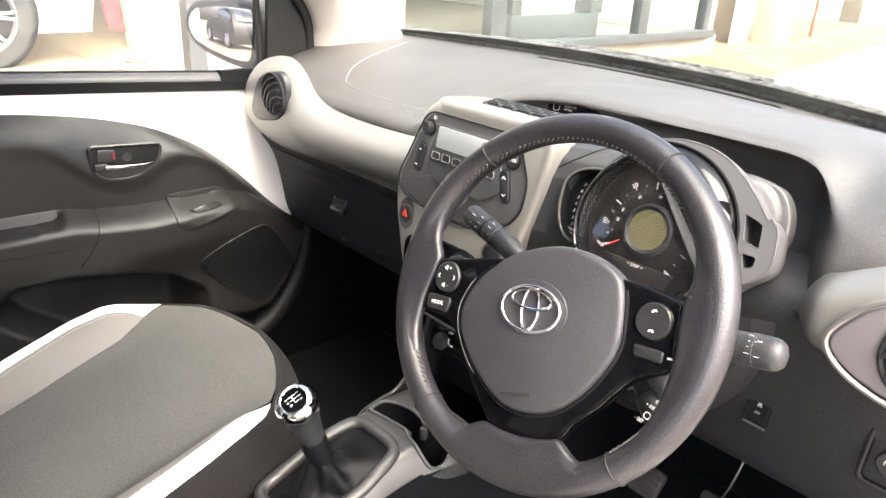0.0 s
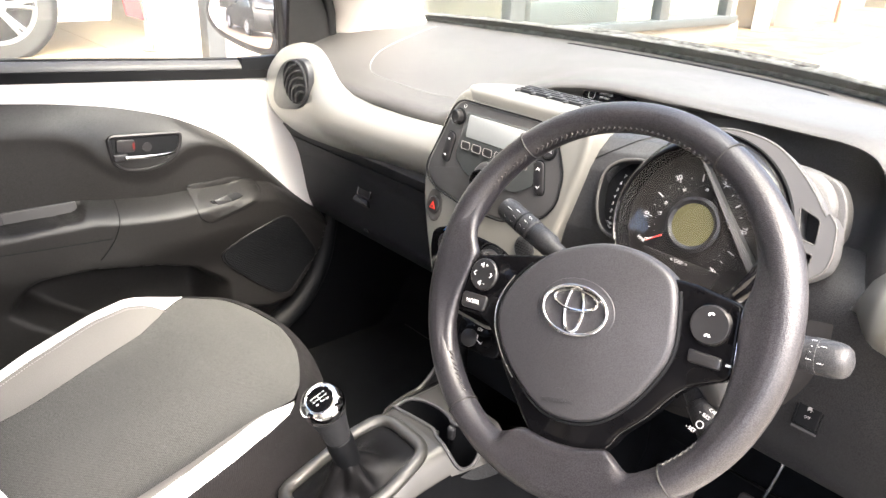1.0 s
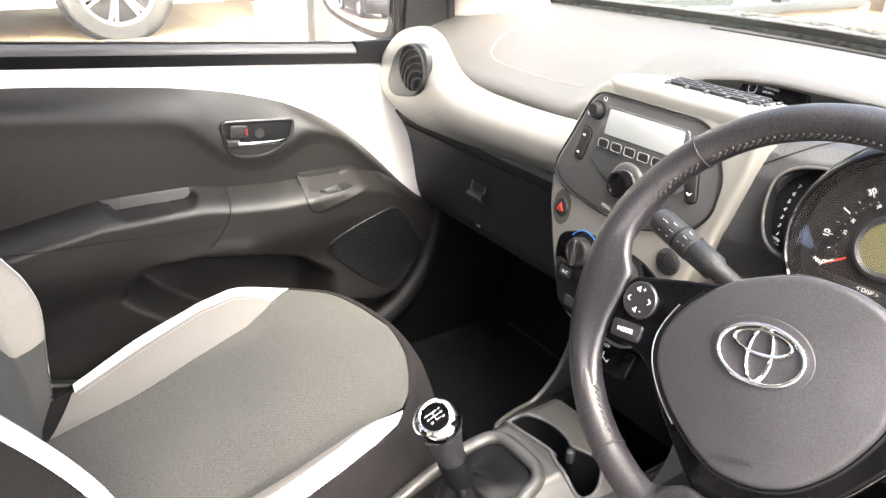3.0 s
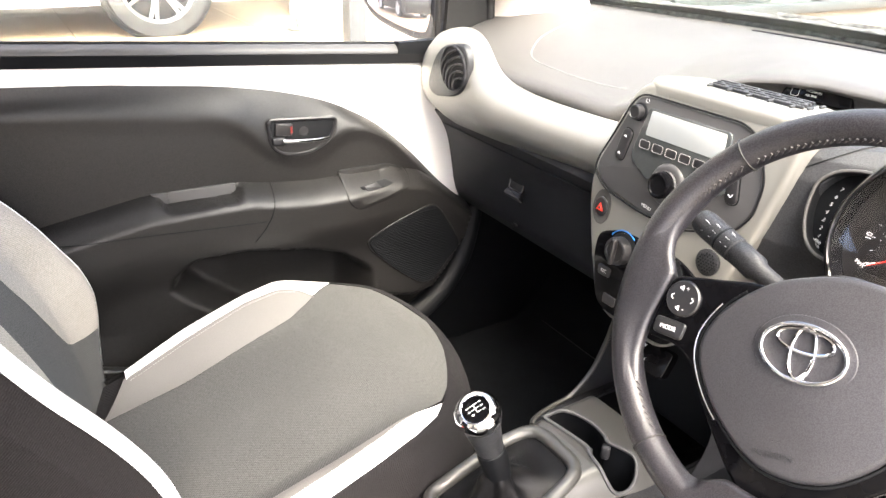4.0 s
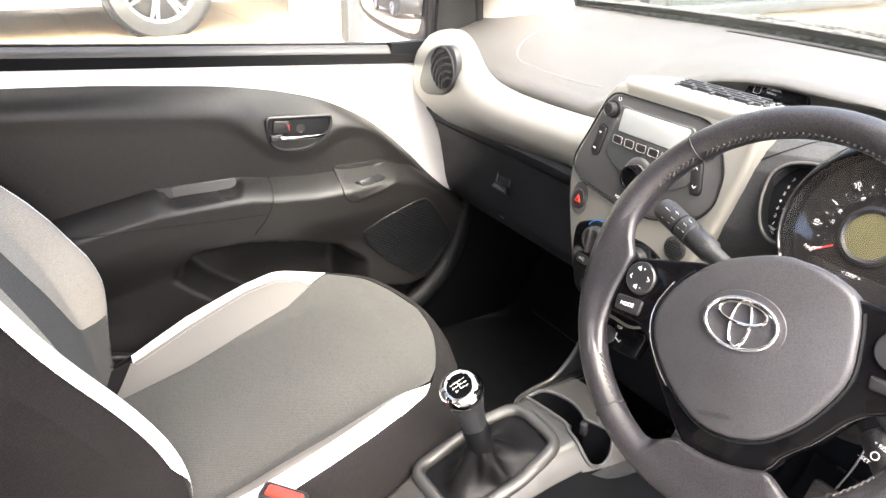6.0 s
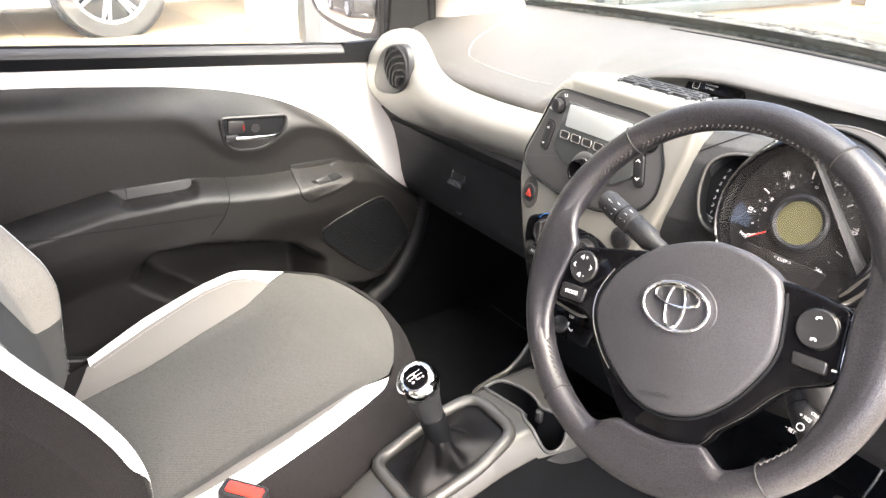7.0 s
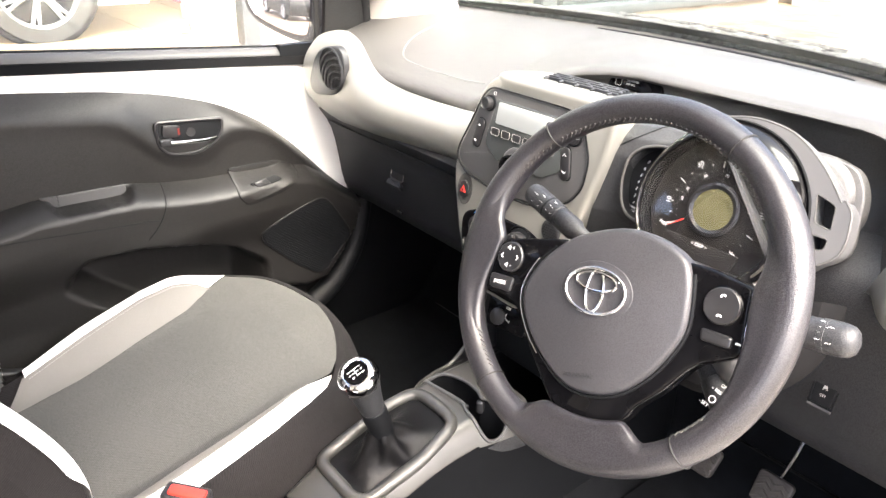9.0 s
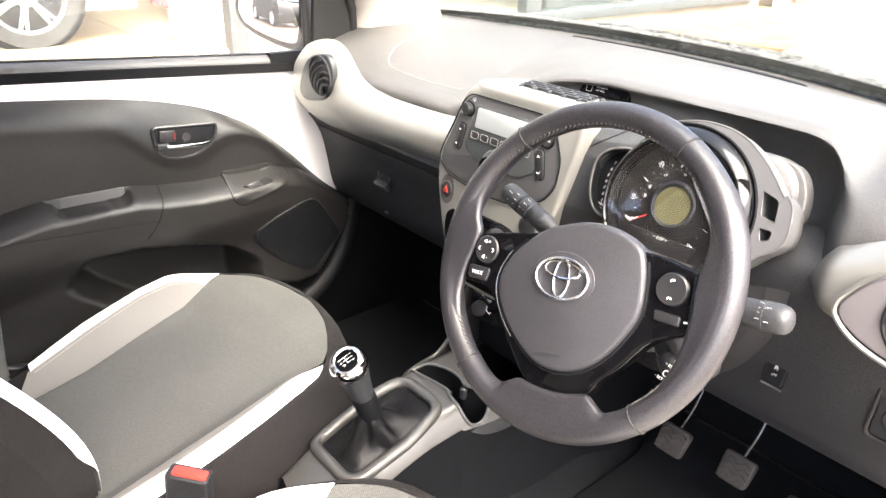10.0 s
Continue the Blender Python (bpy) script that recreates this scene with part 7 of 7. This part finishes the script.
part("end_wall", moved(rbox(8.8, 0.2, 3.2, 0.0), pose(FX - 4.5, -5.3, 1.8)), M_WALL, front)
inner = thing("display_box", (FX - 1.0, 5.5, 0.33), "grey framed display box inside the showroom", "display box")
for y0, y1, z0, z1 in ((4.9, 6.3, 0.36, 0.62), (4.9, 5.05, 0.62, 1.6), (6.15, 6.35, 0.62, 1.6), (4.9, 6.35, 1.6, 1.8)):
    part("box_panel", moved(rbox(0.3, y1 - y0, z1 - z0, 0.01), pose(FX - 0.35, (y0 + y1) / 2, (z0 + z1) / 2)), M_FRAME, inner)
part("box_face", moved(rbox(0.05, 1.15, 0.98, 0.0), pose(FX - 0.45, 5.6, 1.11)), M_WALL, inner)


def alloy(m, parent, r=0.33):
    w = part("wheel", revolve([(r * 0.70, -0.09), (r * 0.98, -0.085), (r, -0.05), (r, 0.05), (r * 0.97, 0.085), (r * 0.72, 0.09), (r * 0.70, 0.06), (r * 0.69, -0.06)], 40, cap=False), M_TYRE, parent, "black tyre", m=m)
    part("rim", revolve([(r * 0.72, 0.085), (r * 0.69, 0.09), (r * 0.66, 0.07), (r * 0.64, 0.02)], 40, cap=False), M_ALLOY, w, m=m)
    # near-black disc added so the gaps between the spokes read dark
    part("spoke_gap_backing", revolve([(r * 0.66, 0.0), (0.01, -0.01)], 32), M_DEEP, w, m=m)
    for i in range(7):
        a = 2 * math.pi * i / 7
        for d in (-0.10, 0.10):
            part("spoke", tube([(0.06 * math.cos(a), 0.06 * math.sin(a), 0.05), (r * 0.68 * math.cos(a + d), r * 0.68 * math.sin(a + d), 0.075)], [0.022, 0.012], 8, flat=0.6), M_ALLOY, w, m=m)
    part("hub_cap", revolve([(0.07, 0.03), (0.07, 0.055), (0.05, 0.065), (0.001, 0.067)], 24), M_ALLOY, w, m=m)
    return w


def parked_car(name, label, m, paint, glassmat):
    th = thing(name, m.translation, label, "car", "parked cars")
    prof = [(-2.05, 0.30), (-2.08, 0.55), (-2.02, 0.80), (-1.90, 1.02), (-1.45, 1.42), (-0.6, 1.50), (0.25, 1.42), (0.95, 1.02), (1.55, 0.92), (1.95, 0.76), (2.08, 0.52), (2.05, 0.26)]
    out = spline([(a, b, 0) for a, b in prof], 60)
    rows = []
    for k in span(-1, 1, 15):
        inw = 0.06 * abs(k) ** 4
        row = []
        for p in out:
            tuck = 0.17 * smooth(0.9, 1.5, p.y)
            row.append(Vector((k * (0.86 - tuck * abs(k)), p.x * (1 - inw * 0.5), p.y - inw * 0.6 * smooth(0.5, 1.4, p.y))))
        row.append(Vector((k * 0.80, 2.0, 0.2)))
        row.append(Vector((k * 0.80, -2.0, 0.2)))
        rows.append(row)
    part("body", rows_bm(rows, closed_u=True, cap=True), paint, th, m=m)
    for s in (-1, 1):
        gpts = [(-1.5, 1.02), (-1.25, 1.33), (-0.55, 1.42), (0.2, 1.35), (0.78, 1.03)]
        part("side_window", slab(rounded(gpts, 0.05), 0.02, 0.004), glassmat, th, m=m @ Matrix(((0, 0, s, s * 0.80), (1, 0, 0, 0), (0, 1, 0, 0), (0, 0, 0, 1))) @ pose(0, 0, 0.0))
        for y in (-1.28, 1.30):
            part("wheel_arch", slab(circle2d(0.37, 32, y, 0.33), 0.04, 0.01), M_DEEP, th, m=m @ Matrix(((0, 0, s, s * 0.868), (1, 0, 0, 0), (0, 1, 0, 0), (0, 0, 0, 1))))
            alloy(m @ Matrix(((0, 0, s, s * 0.82), (1, 0, 0, y), (0, 1, 0, 0.32), (0, 0, 0, 1))), th)
    part("windscreen", sheet(lambda u, v: Vector((u * (0.74 - 0.14 * v), 0.97 - 0.72 * v, 1.045 + 0.385 * v)), span(-0.9, 0.9, 6), span(0.05, 0.95, 4), 0.01), glassmat, th, m=m)
    part("rear_screen", sheet(lambda u, v: Vector((u * (0.70 - 0.12 * v), -1.93 + 0.46 * v, 1.06 + 0.36 * v)), span(-0.9, 0.9, 6), span(0.05, 0.95, 4), 0.01), glassmat, th, m=m)
    for s in (-1, 1):
        part("lamp", moved(rbox(0.3, 0.12, 0.14, 0.03), pose(s * 0.62, 1.93, 0.68)), M_ALLOY, th, m=m)
    return th


parked_car("showroom_car", "white car standing inside the showroom", pose(FX - 0.65 - 0.87, -0.78, 0.338), M_CARWHITE, M_DARKGLASS)
parked_car("black_car", "black hatchback parked behind on the forecourt", pose(-4.57, -10.4, 0, 0, 0, 131), M_CARBLACK, M_DARKGLASS)

# red board with green edge and white column inside the showroom
bd = thing("display_board", (-4.57, 1.36, 0.34), "red display board on a thin green pole", "display board")
part("board", slab([(1.298, 0.576), (1.411, 0.538), (1.28, 1.50), (1.17, 1.52)], 0.03, 0.002), M_REDPANEL, bd, m=Matrix(((0, 0, 1, -4.56), (1, 0, 0, 0), (0, 1, 0, 0), (0, 0, 0, 1))))
part("board_pole", tube([(-4.54, 1.447, 0.34), (-4.54, 1.28, 1.55)], 0.006, 8), M_GREEN, bd, "thin green pole")
part("board_foot", revolve([(0.08, 0.0), (0.08, 0.006), (0.01, 0.012)], 20), M_FRAME, bd, m=pose(-4.54, 1.447, 0.338))
# lengthened beyond the board so the showroom behind the glass reads bright
pw = part("display_wall", moved(rbox(0.12, 2.75, 2.6, 0.01), pose(-5.2, 3.02, 1.64)), M_WALL)
tagged(pw, "plain white display wall in the showroom, lengthened for brightness", "wall")

# pillars and posts on the paving
for x, y, w, mt, lbl, cat in ((-4.62, 10.2, 0.30, M_STONE, "square pale stone canopy pillar", "pillar"), (-4.33, 10.0, 0.18, M_WALL, "white post beside the pillar", "post"), (-4.30, 11.0, 0.42, M_BUFF, "broad cream canopy pillar", "pillar"), (-5.9, 19.0, 0.46, M_STONE, "square pale stone pillar far off", "pillar")):
    pl_ = part("pillar" if w > 0.2 else "post", moved(rbox(w, w, 3.2, 0.02), pose(x, y, 1.6)), mt)
    tagged(pl_, lbl, cat)
rp = part("sign_post", tube([(-4.36, 12.7, 0), (-4.36, 12.7, 2.4)], 0.028, 10), M_RUST)
tagged(rp, "thin red post on the paving", "post")
